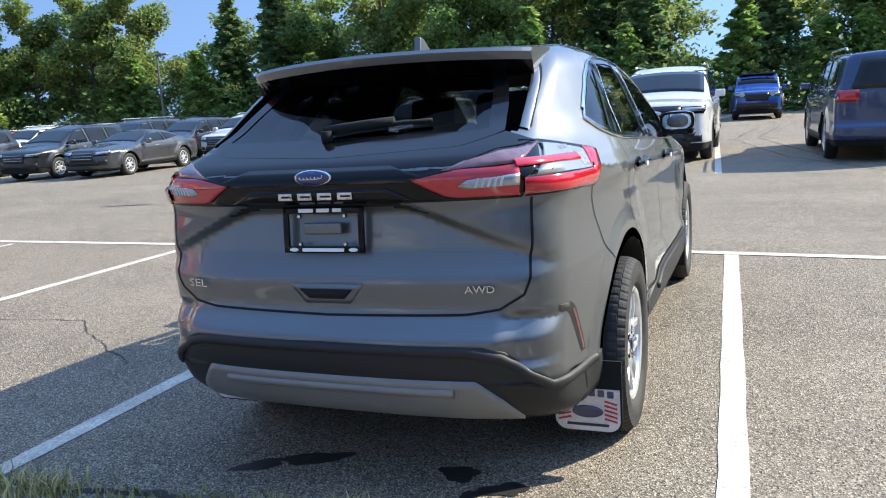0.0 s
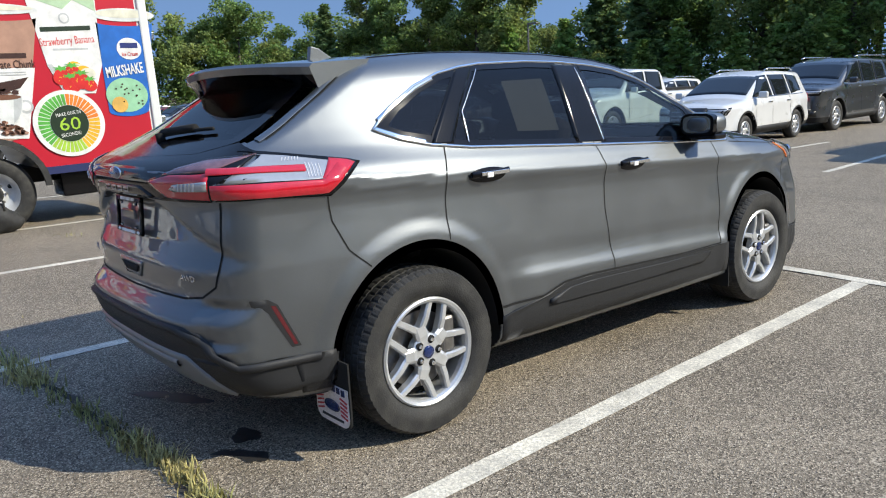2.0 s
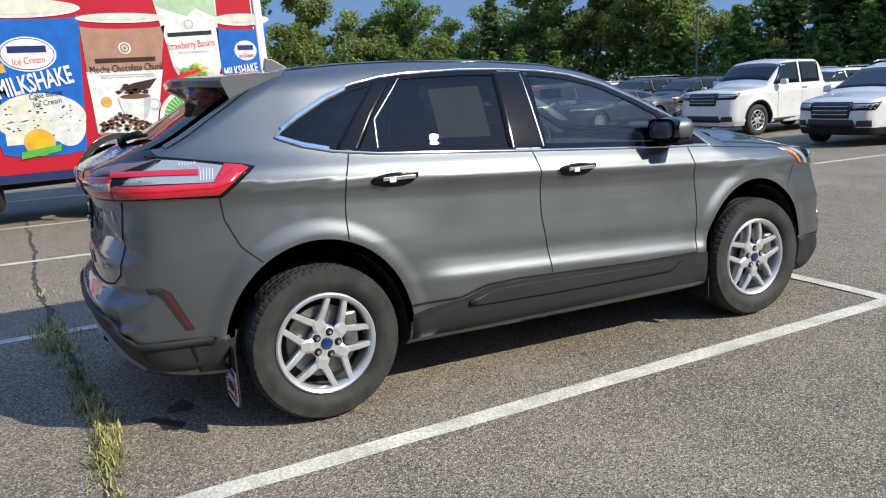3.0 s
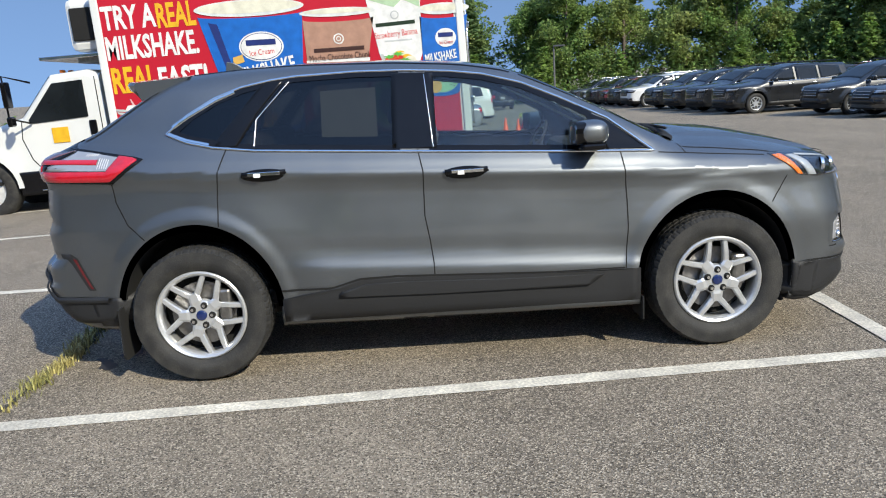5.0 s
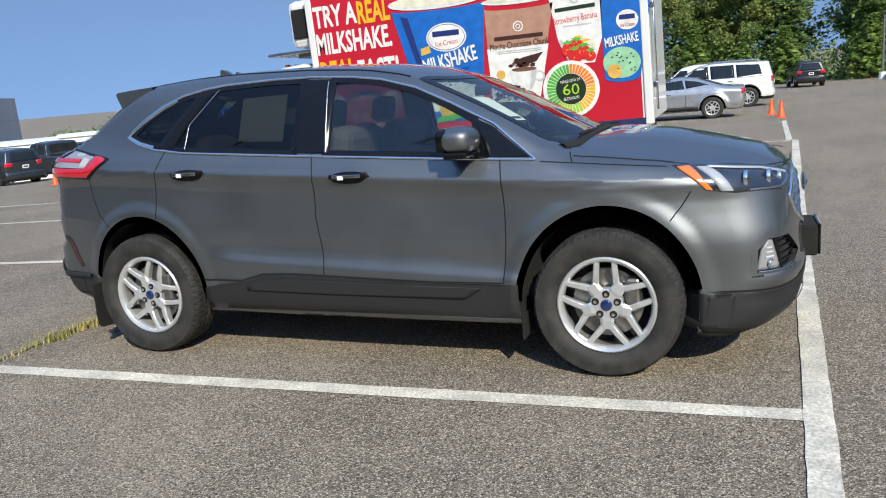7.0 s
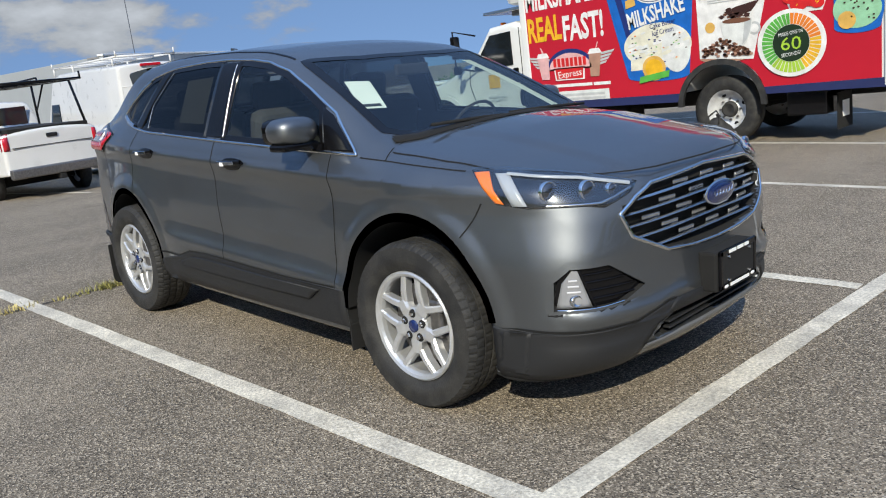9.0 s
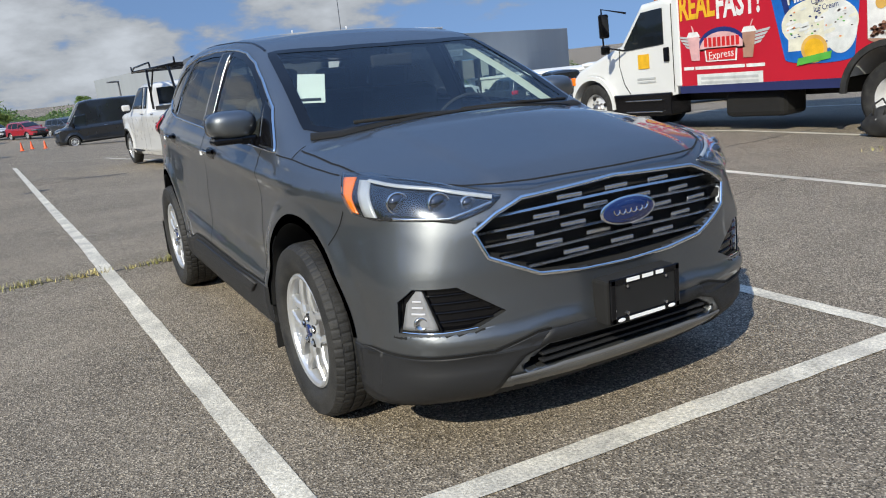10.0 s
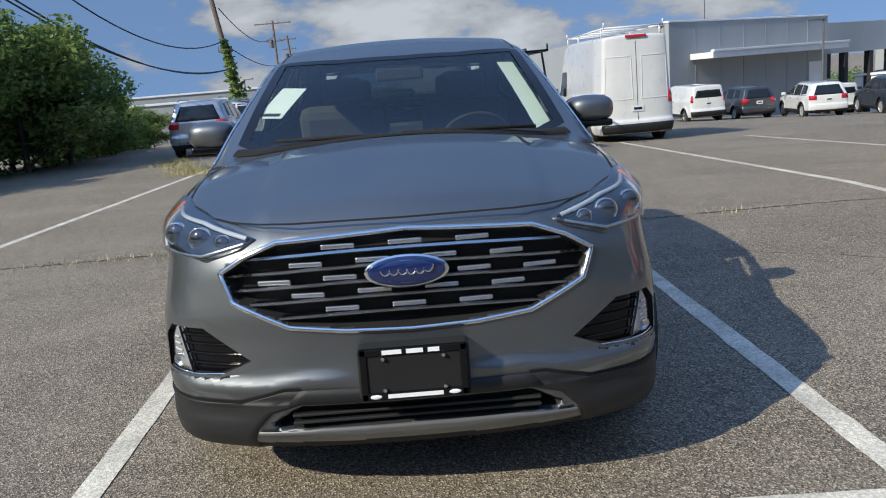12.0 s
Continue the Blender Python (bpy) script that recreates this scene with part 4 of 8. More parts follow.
        for i in range(4, 30):
            y = yc + 0.035 + i * 0.0125
            if y < -1.985:
                continue
            low = 1.256 if y < -1.91 else 1.19
            K.strip("lamp_rib", "side", [(y, low), (y + 0.010, max(low + 0.012, 1.280 - 0.20 * max(0, y + 2.08)))], 0.0045, LENS_RIB, root, 0.0088, 0.0015, False, 0.02)
        K.patch("tail_lamp_inner", "rear", [(0.34, -2.33, 1.205), (0.45, -2.31, 1.145), (a0 - 0.003, 1.130), (a1 - 0.003, 1.30), (0.60, -2.2, 1.282), (0.46, -2.3, 1.235)], GLOSS_BLACK, root, 0.006, 0.03, 0.02)
        K.patch("lamp_smoked", "rear", [(0.44, -2.3, 1.226), (ac - 0.005, 1.236), (a1 - 0.006, 1.292), (0.61, -2.2, 1.276), (0.52, -2.28, 1.252)], SMOKED_LENS, root, 0.008, 0.02, 0.006, "smoked upper lens")
        K.patch("lamp_red_band", "rear", [(0.355, -2.33, 1.203), (0.455, -2.31, 1.148), (0.50, -2.3, 1.140), (ac - 0.005, 1.136), (ac - 0.005, 1.235), (0.50, -2.3, 1.228)], RED_LENS, root, 0.0085, 0.02, 0.006)
        K.patch("lamp_clear", "rear", [(0.50, -2.3, 1.180), (0.53, -2.3, 1.170), (ac - 0.007, 1.172), (ac - 0.007, 1.205), (0.53, -2.3, 1.196)], CLEAR_LENS, root, 0.0125, 0.03, 0.006)
        for i in range(5):
            x = 0.55 + 0.022 * i
            K.strip("lamp_rib", "rear", [(x, -2.28, 1.174), (x + 0.01, -2.28, 1.200)], 0.008, LENS_RIB, root, 0.0135, 0.003)
        # rear bumper: cladding, side pocket and reflector
        K.patch("bumper_pocket", "rear", [(0.755, -2.14, 0.745), (0.80, -2.1, 0.742), (0.822, -2.08, 0.715), (0.866, -2.03, 0.535), (0.838, -2.05, 0.535), (0.795, -2.1, 0.69), (0.76, -2.14, 0.72)], CLADDING, root, 0.0015, 0.03, 0)
        K.patch("bumper_reflector", "rear", [(0.800, -2.09, 0.715), (0.812, -2.08, 0.712), (0.850, -2.03, 0.545), (0.842, -2.04, 0.545)], RED_DARK, root, 0.0025, 0.03, 0)
        # headlamp
        hl = [(0.80, 1.745, 1.045), (0.755, 1.885, 1.042), (0.62, 2.12, 1.008), (0.455, 2.26, 0.955), (0.50, 2.26, 0.925), (0.62, 2.23, 0.888), (0.80, 2.02, 0.905), (0.845, 1.91, 0.925), (0.835, 1.83, 0.985)]
        K.patch("headlamp", "front", hl, LAMP_BOWL, root, 0.003, 0.02, 0.02, "clear projector headlamp with amber side marker")
        K.patch("lamp_amber", "front", [(0.80, 1.76, 1.035), (0.785, 1.825, 1.036), (0.815, 1.87, 0.975), (0.832, 1.93, 0.924), (0.842, 1.90, 0.930), (0.834, 1.83, 0.985)], AMBER, root, 0.007, 0.02, 0.008)
        K.strip("lamp_light_guide", "front", [(0.76, 1.895, 1.025), (0.62, 2.11, 0.995), (0.48, 2.24, 0.955)], 0.016, GUIDE, root, 0.008, 0.006, False, 0.01)
        K.patch("lamp_light_guide", "front", [(0.778, 1.85, 1.028), (0.755, 1.90, 1.026), (0.785, 2.0, 0.915), (0.818, 1.96, 0.917)], GUIDE, root, 0.008, 0.02, 0.006)
        K.strip("lamp_light_guide", "front", [(0.75, 2.06, 0.912), (0.62, 2.2, 0.905), (0.50, 2.27, 0.94)], 0.010, SATIN_CHROME, root, 0.008, 0.005, False, 0.01)
        for x, y, z in ((0.705, 2.03, 0.962), (0.62, 2.14, 0.953), (0.55, 2.2, 0.945)):
            q, nn = K.lay("front", [K.uv("front", (x, y, z))], 0.004)
            r = 0.034 if x > 0.6 else 0.022
            at = Vector((q[0][0] * K.side, q[0][1], q[0][2]))
            way = Vector((nn[0][0] * K.side * 0.35, 1.0, 0.05)).normalized().to_track_quat("X", "Z").to_matrix().to_4x4()
            vs, fs = revolve([(-0.014, r), (0.002, r * 0.97), (0.009, r * 0.75), (0.012, r * 0.4), (0.013, 0.0)], 20)
            o = mesh_object("projector_lens", vs, fs, PROJECTOR, root)
            o.matrix_local = Matrix.Translation(at) @ way
            vs, fs = revolve([(-0.014, r * 1.16), (0.002, r * 1.16), (0.004, r * 1.08), (0.0, r)], 20)
            o = mesh_object("projector_ring", vs, fs, CHROME, root)
            o.matrix_local = Matrix.Translation(at) @ way
        lens = K.patch("lamp_cover", "front", hl, LENS, root, 0.016, 0.03, 0.012)
        lens.visible_shadow = False
        # fog-lamp pocket: gloss panel with thin louvres, clear lamp at its outer end, painted rim
        fog_memo = {}

        def fog_at(x, z):
            """Angle and height, seen from the front, where the nose is x wide."""
            if (x, z) not in fog_memo:
                lo, hi = 0.2, 1.1
                for _ in range(13):
                    mid = (lo + hi) / 2
                    if P.lay("front", [(mid, z)])[0][0][0] < x:
                        lo = mid
                    else:
                        hi = mid
                fog_memo[x, z] = (lo, z)
            return fog_memo[x, z]
        P.patch("fog_panel", "front", [fog_at(x, z) for x, z in ((0.818, 0.518), (0.806, 0.64), (0.772, 0.682), (0.655, 0.682), (0.495, 0.572), (0.615, 0.522))], GLOSS_BLACK, root, -0.022, 0.03, 0)
        for z, xa, xb in ((0.652, 0.752, 0.63), (0.622, 0.742, 0.585), (0.590, 0.732, 0.54), (0.558, 0.722, 0.545)):
            P.strip("fog_louvre", "front", [fog_at(xb + (xa - xb) * i / 5, z) for i in range(6)], 0.008, GLOSS_BLACK, root, -0.021, 0.009, False, 0.03)
        P.patch("fog_lamp", "front", [fog_at(x, z) for x, z in ((0.812, 0.530), (0.798, 0.625), (0.772, 0.672), (0.757, 0.670), (0.722, 0.530))], CLEAR_LENS, root, -0.012, 0.02, 0.012, "clear triangular fog lamp")
        for z in (0.590, 0.612, 0.634):
            P.strip("fog_lamp_rib", "front", [fog_at(0.745 + (z - 0.53) * 0.16, z), fog_at(0.795 - (z - 0.53) * 0.12, z)], 0.008, LENS_RIB, root, -0.011, 0.003, False, 0.02)
        q, nn = P.lay("front", [fog_at(0.768, 0.556)], -0.010)
        way = Vector((0.45 * K.side, 1.0, 0.0)).normalized().to_track_quat("X", "Z").to_matrix().to_4x4()
        vs, fs = revolve([(-0.01, 0.024), (0.004, 0.024), (0.006, 0.021), (0.001, 0.017), (-0.004, 0.008), (-0.005, 0.0)], 20)
        mesh_object("fog_bulb_bowl", vs, fs, SATIN_CHROME, root).matrix_local = Matrix.Translation((q[0][0] * K.side, q[0][1], q[0][2])) @ way
        P.strip("fog_lamp_frame", "front", [fog_at(0.712, 0.526), fog_at(0.752, 0.674)], 0.008, GLOSS_BLACK, root, -0.010, 0.006)
        P.strip("fog_trim", "front", [fog_at(0.81, 0.522), fog_at(0.74, 0.521), fog_at(0.68, 0.522), fog_at(0.60, 0.528)], 0.008, CHROME, root, -0.008, 0.004, False, 0.02)
        P.strip("fog_rim", "front", [fog_at(x, z) for x, z in ((0.822, 0.506), (0.817, 0.64), (0.778, 0.694), (0.65, 0.694), (0.472, 0.572), (0.61, 0.510))], 0.030, PAINT, root, 0.0008, 0, True, 0.012)
        # mirror
        bm = bmesh.new()
        bmesh.ops.create_icosphere(bm, subdivisions=4, radius=1.0)
        for v in bm.verts:
            q = v.co
            e = 0.72
            v.co = Vector((math.copysign(abs(q.x) ** e, q.x) * 0.112 + 0.93, math.copysign(abs(q.y) ** 0.7, q.y) * 0.098 + 0.72 + 0.04 * (1.01 - 0.9) * q.x, math.copysign(abs(q.z) ** e, q.z) * 0.068 + 1.232))
            v.co.y += 0.03 * (v.co.x - 0.92) * -4 * (q.y > 0) * 0.5
            v.co.x *= K.side
        if K.side < 0:
            bmesh.ops.reverse_faces(bm, faces=bm.faces)
        bmesh.ops.recalc_face_normals(bm, faces=bm.faces)
        mir = part("door_mirror", bm, PAINT, root, "grey door mirror with black base", smooth=True)
        box("mirror_base", (K.side * 0.93, 0.725, 1.160), (0.20, 0.125, 0.035), GLOSS_BLACK, mir, 0.012)
        pane = [(K.side * (0.93 + 0.088 * math.copysign(abs(math.cos(a)) ** 0.55, math.cos(a))), 1.232 + 0.050 * math.copysign(abs(math.sin(a)) ** 0.55, math.sin(a))) for a in np.linspace(0, 2 * math.pi, 28, endpoint=False)]
        rim = [(K.side * 0.93 + (x - K.side * 0.93) * 1.20, 1.232 + (z - 1.232) * 1.26) for x, z in pane]
        extrude_poly("mirror_rim", rim, 0.05, GLOSS_BLACK, mir, "", "xz", 0.634)
        extrude_poly("mirror_glass", pane, 0.006, MIRROR, mir, "", "xz", 0.630)
        box("mirror_arm", (K.side * 0.86, 0.755, 1.15), (0.10, 0.06, 0.03), GLOSS_BLACK, mir, 0.01)
        # door handles
        for y, z in ((-1.01, 1.118), (0.06, 1.066)):
            q, nn = K.lay("side", [(y, z)], 0.0)
            x = q[0][0]
            bm = bmesh.new()
            bmesh.ops.create_uvsphere(bm, u_segments=24, v_segments=12, radius=1, matrix=Matrix.Translation((K.side * (x - 0.002), y, z - 0.005)) @ Matrix.Diagonal((0.006, 0.125, 0.034, 1)))
            hd = part("door_handle", bm, GLOSS_BLACK, root, "chrome pull handle in a dark recess", smooth=True)
            vs, fs = [], []
            n = 20
            for i in range(n + 1):
                t = i / n
                yy = y - 0.115 + 0.23 * t
                out = 0.012 + 0.022 * math.sin(math.pi * min(1, max(0, t))) ** 0.6
                for a in range(8):
                    an = 2 * math.pi * a / 8
                    vs.append((K.side * (x + out + 0.008 * math.cos(an)), yy, z + 0.006 + 0.014 * math.sin(an) + 0.006 * (t - 0.5)))
            for i in range(n):
                for a in range(8):
                    fs.append((i * 8 + a, i * 8 + (a + 1) % 8, (i + 1) * 8 + (a + 1) % 8, (i + 1) * 8 + a))
            mesh_object("grip", vs, fs, GLOSS_BLACK, hd)
            box("chrome_insert", (K.side * (x + 0.041), y + 0.005, z + 0.006), (0.006, 0.17, 0.018), CHROME, hd, 0.002)
            box("key_cover", (K.side * (x + 0.042), y - 0.03, z - 0.001), (0.008, 0.035, 0.022), WHITE_INK, hd, 0.003)
        # front bumper cladding
        K.patch("front_cladding", "front", [(0.905, 1.86, 0.425), (0.83, 2.02, 0.432), (0.55, 2.3, 0.432), (0.40, 2.34, 0.478), (0.35, 2.35, 0.478), (0.36, 2.35, 0.43), (0.45, 2.33, 0.40), (0.50, 2.30, 0.34), (0.56, 2.27, 0.235), (0.905, 1.86, 0.22)], CLADDING, root, 0.006, 0.03, 0.02)
        K.strip("cladding_seam", "front", [(0.903, 1.865, 0.432), (0.83, 2.02, 0.438), (0.55, 2.3, 0.438), (0.40, 2.34, 0.484), (0.35, 2.35, 0.484)], 0.010, SEAM, root, 0.003, 0, False, 0.015)
        # mud flaps and wheels
        def rounded(x0, x1, z0, z1, r):
            pts = [(x0, z1)]
            pts += [(x0 + r - r * math.cos(a), z0 + r - r * math.sin(a)) for a in np.linspace(0, math.pi / 2, 6)]
            pts += [(x1 - r + r * math.sin(a), z0 + r - r * math.cos(a)) for a in np.linspace(0, math.pi / 2, 6)]
            return [(K.side * x, z) for x, z in pts + [(x1, z1)]]
        fl = extrude_poly("mud_flap", rounded(0.672, 0.935, 0.145, 0.44, 0.05), 0.008, DARK, root, "rubber mud flap with a printed pale panel", "xz", -1.862)
        extrude_poly("flap_panel", rounded(0.680, 0.927, 0.152, 0.325, 0.045), 0.003, FLAP_WHITE, fl, "", "xz", -1.866)
        bm = bmesh.new()
        bmesh.ops.create_uvsphere(bm, u_segments=24, v_segments=8, radius=1, matrix=Matrix.Translation((K.side * 0.805, -1.868, 0.232)) @ Matrix.Diagonal((0.060, 0.004, 0.026, 1)))
        part("flap_oval", bm, BLUE_BADGE, fl)
        for i in range(5):
            for sx in (-1, 1):
                box("flap_stripe", (K.side * 0.805 + sx * 0.088, -1.8675, 0.272 - 0.018 * i), (0.05, 0.003, 0.007), FLAP_RED, fl, 0, Euler((0, 0.25 * sx, 0)).to_matrix())
        for i in range(6):
            box("flap_print", (K.side * 0.805 - 0.0875 + 0.035 * i, -1.8675, 0.300 + 0.010 * math.sin(0.5 + i * 0.42)), (0.024, 0.003, 0.026), FLAP_RED if i < 3 else BLUE_BADGE, fl, 0)
        box("flap_print", (K.side * 0.805, -1.8675, 0.178), (0.16, 0.003, 0.010), INK, fl, 0)
        box("mud_guard", (K.side * 0.84, 1.0, 0.25), (0.2, 0.01, 0.13), DARK, root, 0.003)
        box("mud_guard", (K.side * 0.74, 1.84, 0.23), (0.14, 0.03, 0.07), DARK, root, 0.01)
        for y in (-1.4245, 1.4245):
            wheel(root, (K.side * 0.817, y, 0.375), K.side, near=True, twist=0.94 if y > 0 else 0.62)
    # windscreen, rear window, roof
    w = R.patch("windscreen", "top", [(x, y) for x, y in WINDSCREEN], GLASS, root, 0.0, 0.05, 0, "green-tinted windscreen")
    w.visible_shadow = False
    R.strip("windscreen_frit", "top", WINDSCREEN, 0.05, GLOSS_BLACK, root, 0.002, closed=True, step=0.03)
    g = R.patch("rear_window", "rear", [R.uv("rear", (x, -2.3 + 1.7 * (z - 1.28), z)) for x, z in REAR_GLASS], GLASS_TINT, root, 0.0, 0.04, 0, "dark rear window")
    g.visible_shadow = False
    R.strip("rear_window_frit", "rear", [(x, -2.3 + 1.7 * (z - 1.28), z) for x, z in REAR_GLASS], 0.06, GLOSS_BLACK, root, 0.003, closed=True, step=0.02)
    for sg in (-1,):
        R.strip("pillar_lining", "top", [(sg * 0.555, 0.47), (sg * 0.60, 0.78), (sg * 0.655, 1.12)], 0.085, HEADLINER, root, -0.050, 0, False, 0.04, "pale windscreen pillar lining")
    R.strip("cowl", "top", [(-0.72, 1.20), (-0.6, 1.25), (0, 1.315), (0.6, 1.25), (0.72, 1.20)], 0.06, DARK, root, 0.004, 0.008, False, 0.03)
    R.strip("hood_seam", "top", [(-0.79, 1.27), (-0.785, 1.6), (-0.76, 1.87), (-0.62, 2.11), (-0.45, 2.245), (-0.34, 2.285), (0, 2.305), (0.34, 2.285), (0.45, 2.245), (0.62, 2.11), (0.76, 1.87), (0.785, 1.6), (0.79, 1.27)], 0.008, SEAM, root, 0.0015, step=0.02)
    for sg in (-1, 1):
        R.strip("roof_moulding", "top", [(sg * 0.61, 0.35), (sg * 0.585, 0.0), (sg * 0.575, -0.7), (sg * 0.565, -1.4)], 0.014, GLOSS_BLACK, root, 0.001, 0.003, False, 0.05)
    # rear panels
    for line in ([(0.70, -2.19, 1.125), (0.695, -2.2, 0.95), (0.685, -2.21, 0.86), (0.665, -2.22, 0.80), (0.60, -2.26, 0.752), (0.50, -2.3, 0.737), (0.0, -2.34, 0.728)],):
        for sg in (1, -1):
            R.strip("tailgate_seam", "rear", [(sg * x, y, z) for x, y, z in line], 0.009, SEAM, root, 0.0015, step=0.015)
    seam_at = {z: corner(z)[0] - 0.004 for z in (1.127, 1.2, 1.30)}
    black = [(-seam_at[1.127], 1.127), (seam_at[1.127], 1.127), (seam_at[1.2], 1.2), (seam_at[1.30], 1.30)] + [R.uv("rear", (x, -2.3 + 1.7 * (z - 1.28), z)) for x, z in ((0.66, 1.345), (-0.66, 1.345))]
    black += [(-seam_at[1.30], 1.30), (-seam_at[1.2], 1.2)]
    R.patch("tailgate_band", "rear", black, GLOSS_BLACK, root, 0.0022, 0.03, 0, "gloss black band below the rear window")
    R.patch("tailgate_panel", "rear", [(-0.40, -2.34, 1.213), (-0.28, -2.34, 1.252), (0.28, -2.34, 1.252), (0.40, -2.34, 1.213), (0.46, -2.3, 1.140), (0.42, -2.33, 1.132), (-0.42, -2.33, 1.132), (-0.46, -2.3, 1.140)], GLOSS_BLACK, root, 0.004, 0.03, 0.012, "gloss black tailgate panel")
    R.patch("name_bar", "rear", [(-0.33, -2.34, 1.15), (-0.26, -2.34, 1.182), (0.26, -2.34, 1.182), (0.33, -2.34, 1.15), (0.36, -2.34, 1.138), (-0.36, -2.34, 1.138)], GLOSS_BLACK, root, 0.010, 0.03, 0.01)
    R.patch("rear_cladding", "rear", [(0.91, -1.862, 0.49), (0.84, -2.03, 0.498), (0.735, -2.2, 0.505), (0.70, -2.24, 0.525), (0.62, -2.3, 0.618), (0.55, -2.33, 0.640), (0, -2.4, 0.645), (-0.55, -2.33, 0.640), (-0.62, -2.3, 0.618), (-0.70, -2.24, 0.525),
                                      (-0.735, -2.2, 0.505), (-0.84, -2.03, 0.498), (-0.91, -1.862, 0.49), (-0.91, -1.862, 0.35), (-0.6, -2.27, 0.34), (0, -2.3, 0.34), (0.6, -2.27, 0.34), (0.91, -1.862, 0.35)], CLADDING, root, 0.006, 0.03, 0.02)
    R.strip("cladding_ridge", "rear", [(-0.88, -1.95, 0.478), (-0.735, -2.2, 0.482), (-0.60, -2.31, 0.60), (-0.5, -2.34, 0.625), (0.5, -2.34, 0.625), (0.60, -2.31, 0.60), (0.735, -2.2, 0.482), (0.88, -1.95, 0.478)], 0.035, CLADDING, root, 0.008, 0.012, False, 0.015)
    R.patch("skid_plate", "rear", [(-0.53, -2.34, 0.515), (0.53, -2.34, 0.515), (0.61, -2.28, 0.43), (0.67, -2.22, 0.345), (0.49, -2.3, 0.352), (0.41, -2.33, 0.425), (-0.41, -2.33, 0.425), (-0.49, -2.3, 0.352), (-0.67, -2.22, 0.345), (-0.61, -2.28, 0.43)], GREY_PLASTIC, root, 0.016, 0.03, 0.02, "silver-grey lower bumper skid plate")
    R.strip("skid_ridge", "rear", [(-0.46, -2.35, 0.47), (0.46, -2.35, 0.47)], 0.035, GREY_PLASTIC, root, 0.016, 0.012, False, 0.02)
    R.patch("gate_handle", "rear", [(-0.145, -2.34, 0.842), (0.145, -2.34, 0.842), (0.09, -2.34, 0.770), (-0.09, -2.34, 0.770)], PAINT, root, 0.006, 0.02, 0.01)
    R.patch("gate_handle_recess", "rear", [(-0.105, -2.34, 0.825), (0.105, -2.34, 0.825), (0.07, -2.34, 0.790), (-0.07, -2.34, 0.790)], DARK, root, 0.012, 0.02, 0.004)
    # spoiler
    vs, fs, k = [], [], 7
    xs = np.linspace(-0.615, 0.615, 41)
    for x in xs:
        e = abs(x) / 0.615
        top = BODY_FORM.top(np.array([-1.45, -1.62]))
        cr = 0.08 * x * x
        y1 = -1.875 + 0.10 * e ** 2 + 0.05 * e ** 8
        vs += [(x, -1.42, top[0] - cr + 0.001), (x, -1.62, top[1] - cr + 0.006), (x, y1 + 0.015, 1.660 - cr * 0.75), (x, y1, 1.646 - cr * 0.75), (x, y1 + 0.012, 1.616 - cr * 0.8), (x, -1.72 + 0.03 * e, 1.556 - cr * 0.6), (x, -1.5, 1.58 - cr)]
    for i in range(len(xs) - 1):
        for j in range(k):
            fs.append((i * k + j, i * k + (j + 1) % k, (i + 1) * k + (j + 1) % k, (i + 1) * k + j))
    fs += [tuple(range(k)), tuple(reversed(range((len(xs) - 1) * k, len(xs) * k)))]
    me = mesh_object("spoiler", vs, fs, [PAINT, GLOSS_BLACK], root, "grey roof spoiler over the rear window", smooth=False,
                     index=[1 if (n < (len(xs) - 1) * k and n % k >= 4) else 0 for n in range(len(fs))])
    for sg in (1, -1):
        R.strip("pillar_garnish", "rear", [(sg * 0.625, -1.62, 1.59), (sg * 0.665, -1.85, 1.45), (sg * 0.69, -2.06, 1.34)], 0.034, PAINT, root, 0.003, 0.003, False, 0.02, "grey spoiler side fin")
        R.strip("fin_seam", "rear", [(sg * 0.655, -1.60, 1.595), (sg * 0.695, -1.84, 1.455), (sg * 0.718, -2.04, 1.345)], 0.008, SEAM, root, 0.003, 0, False, 0.02)
    # wiper, aerial fin, licence frames, badges, lettering
    def on_gate(x, z, off):
        return tuple(R.lay("rear", [R.uv("rear", (x, -2.13, z))], off)[0][0])
    wp = tube("rear_wiper", [on_gate(x, z, 0.018) for x, z in ((-0.06, 1.350), (0.10, 1.364), (0.24, 1.372), (0.36, 1.376))], 0.008, DARK, root, "black rear wiper")
    tube("wiper_cover", [on_gate(x, z, 0.026) for x, z in ((-0.08, 1.352), (0.0, 1.360), (0.10, 1.367), (0.20, 1.372))], 0.019, DARK, wp)
    tube("wiper_pivot", [on_gate(-0.065, 1.340, -0.01), on_gate(-0.065, 1.345, 0.035)], 0.022, DARK, wp)
    fin = extrude_poly("aerial_fin", [(-1.36, 1.68), (-1.22, 1.695), (-1.30, 1.745), (-1.345, 1.755)], 0.03, PAINT, root, "small roof aerial fin", "yz", -0.015, 0.004)

    def frame_plate(y, z, s, w=0.32, h=0.165, tilt=0.0, field=None):
        fr = new("plate_frame")
        fr.parent = root
        fr.matrix_local = pose(0, y, z, tilt, 0, 0 if s > 0 else 180)
        tagged(fr, "black licence plate frame without a plate, pale lettering bars")
        for c, sz in (((0, 0, h / 2 - 0.012), (w, 0.014, 0.024)), ((0, 0, -h / 2 + 0.012), (w, 0.014, 0.024)), ((-w / 2 + 0.011, 0, 0), (0.022, 0.014, h)), ((w / 2 - 0.011, 0, 0), (0.022, 0.014, h))):
            box("frame_rail", c, sz, GLOSS_BLACK, fr, 0.004)
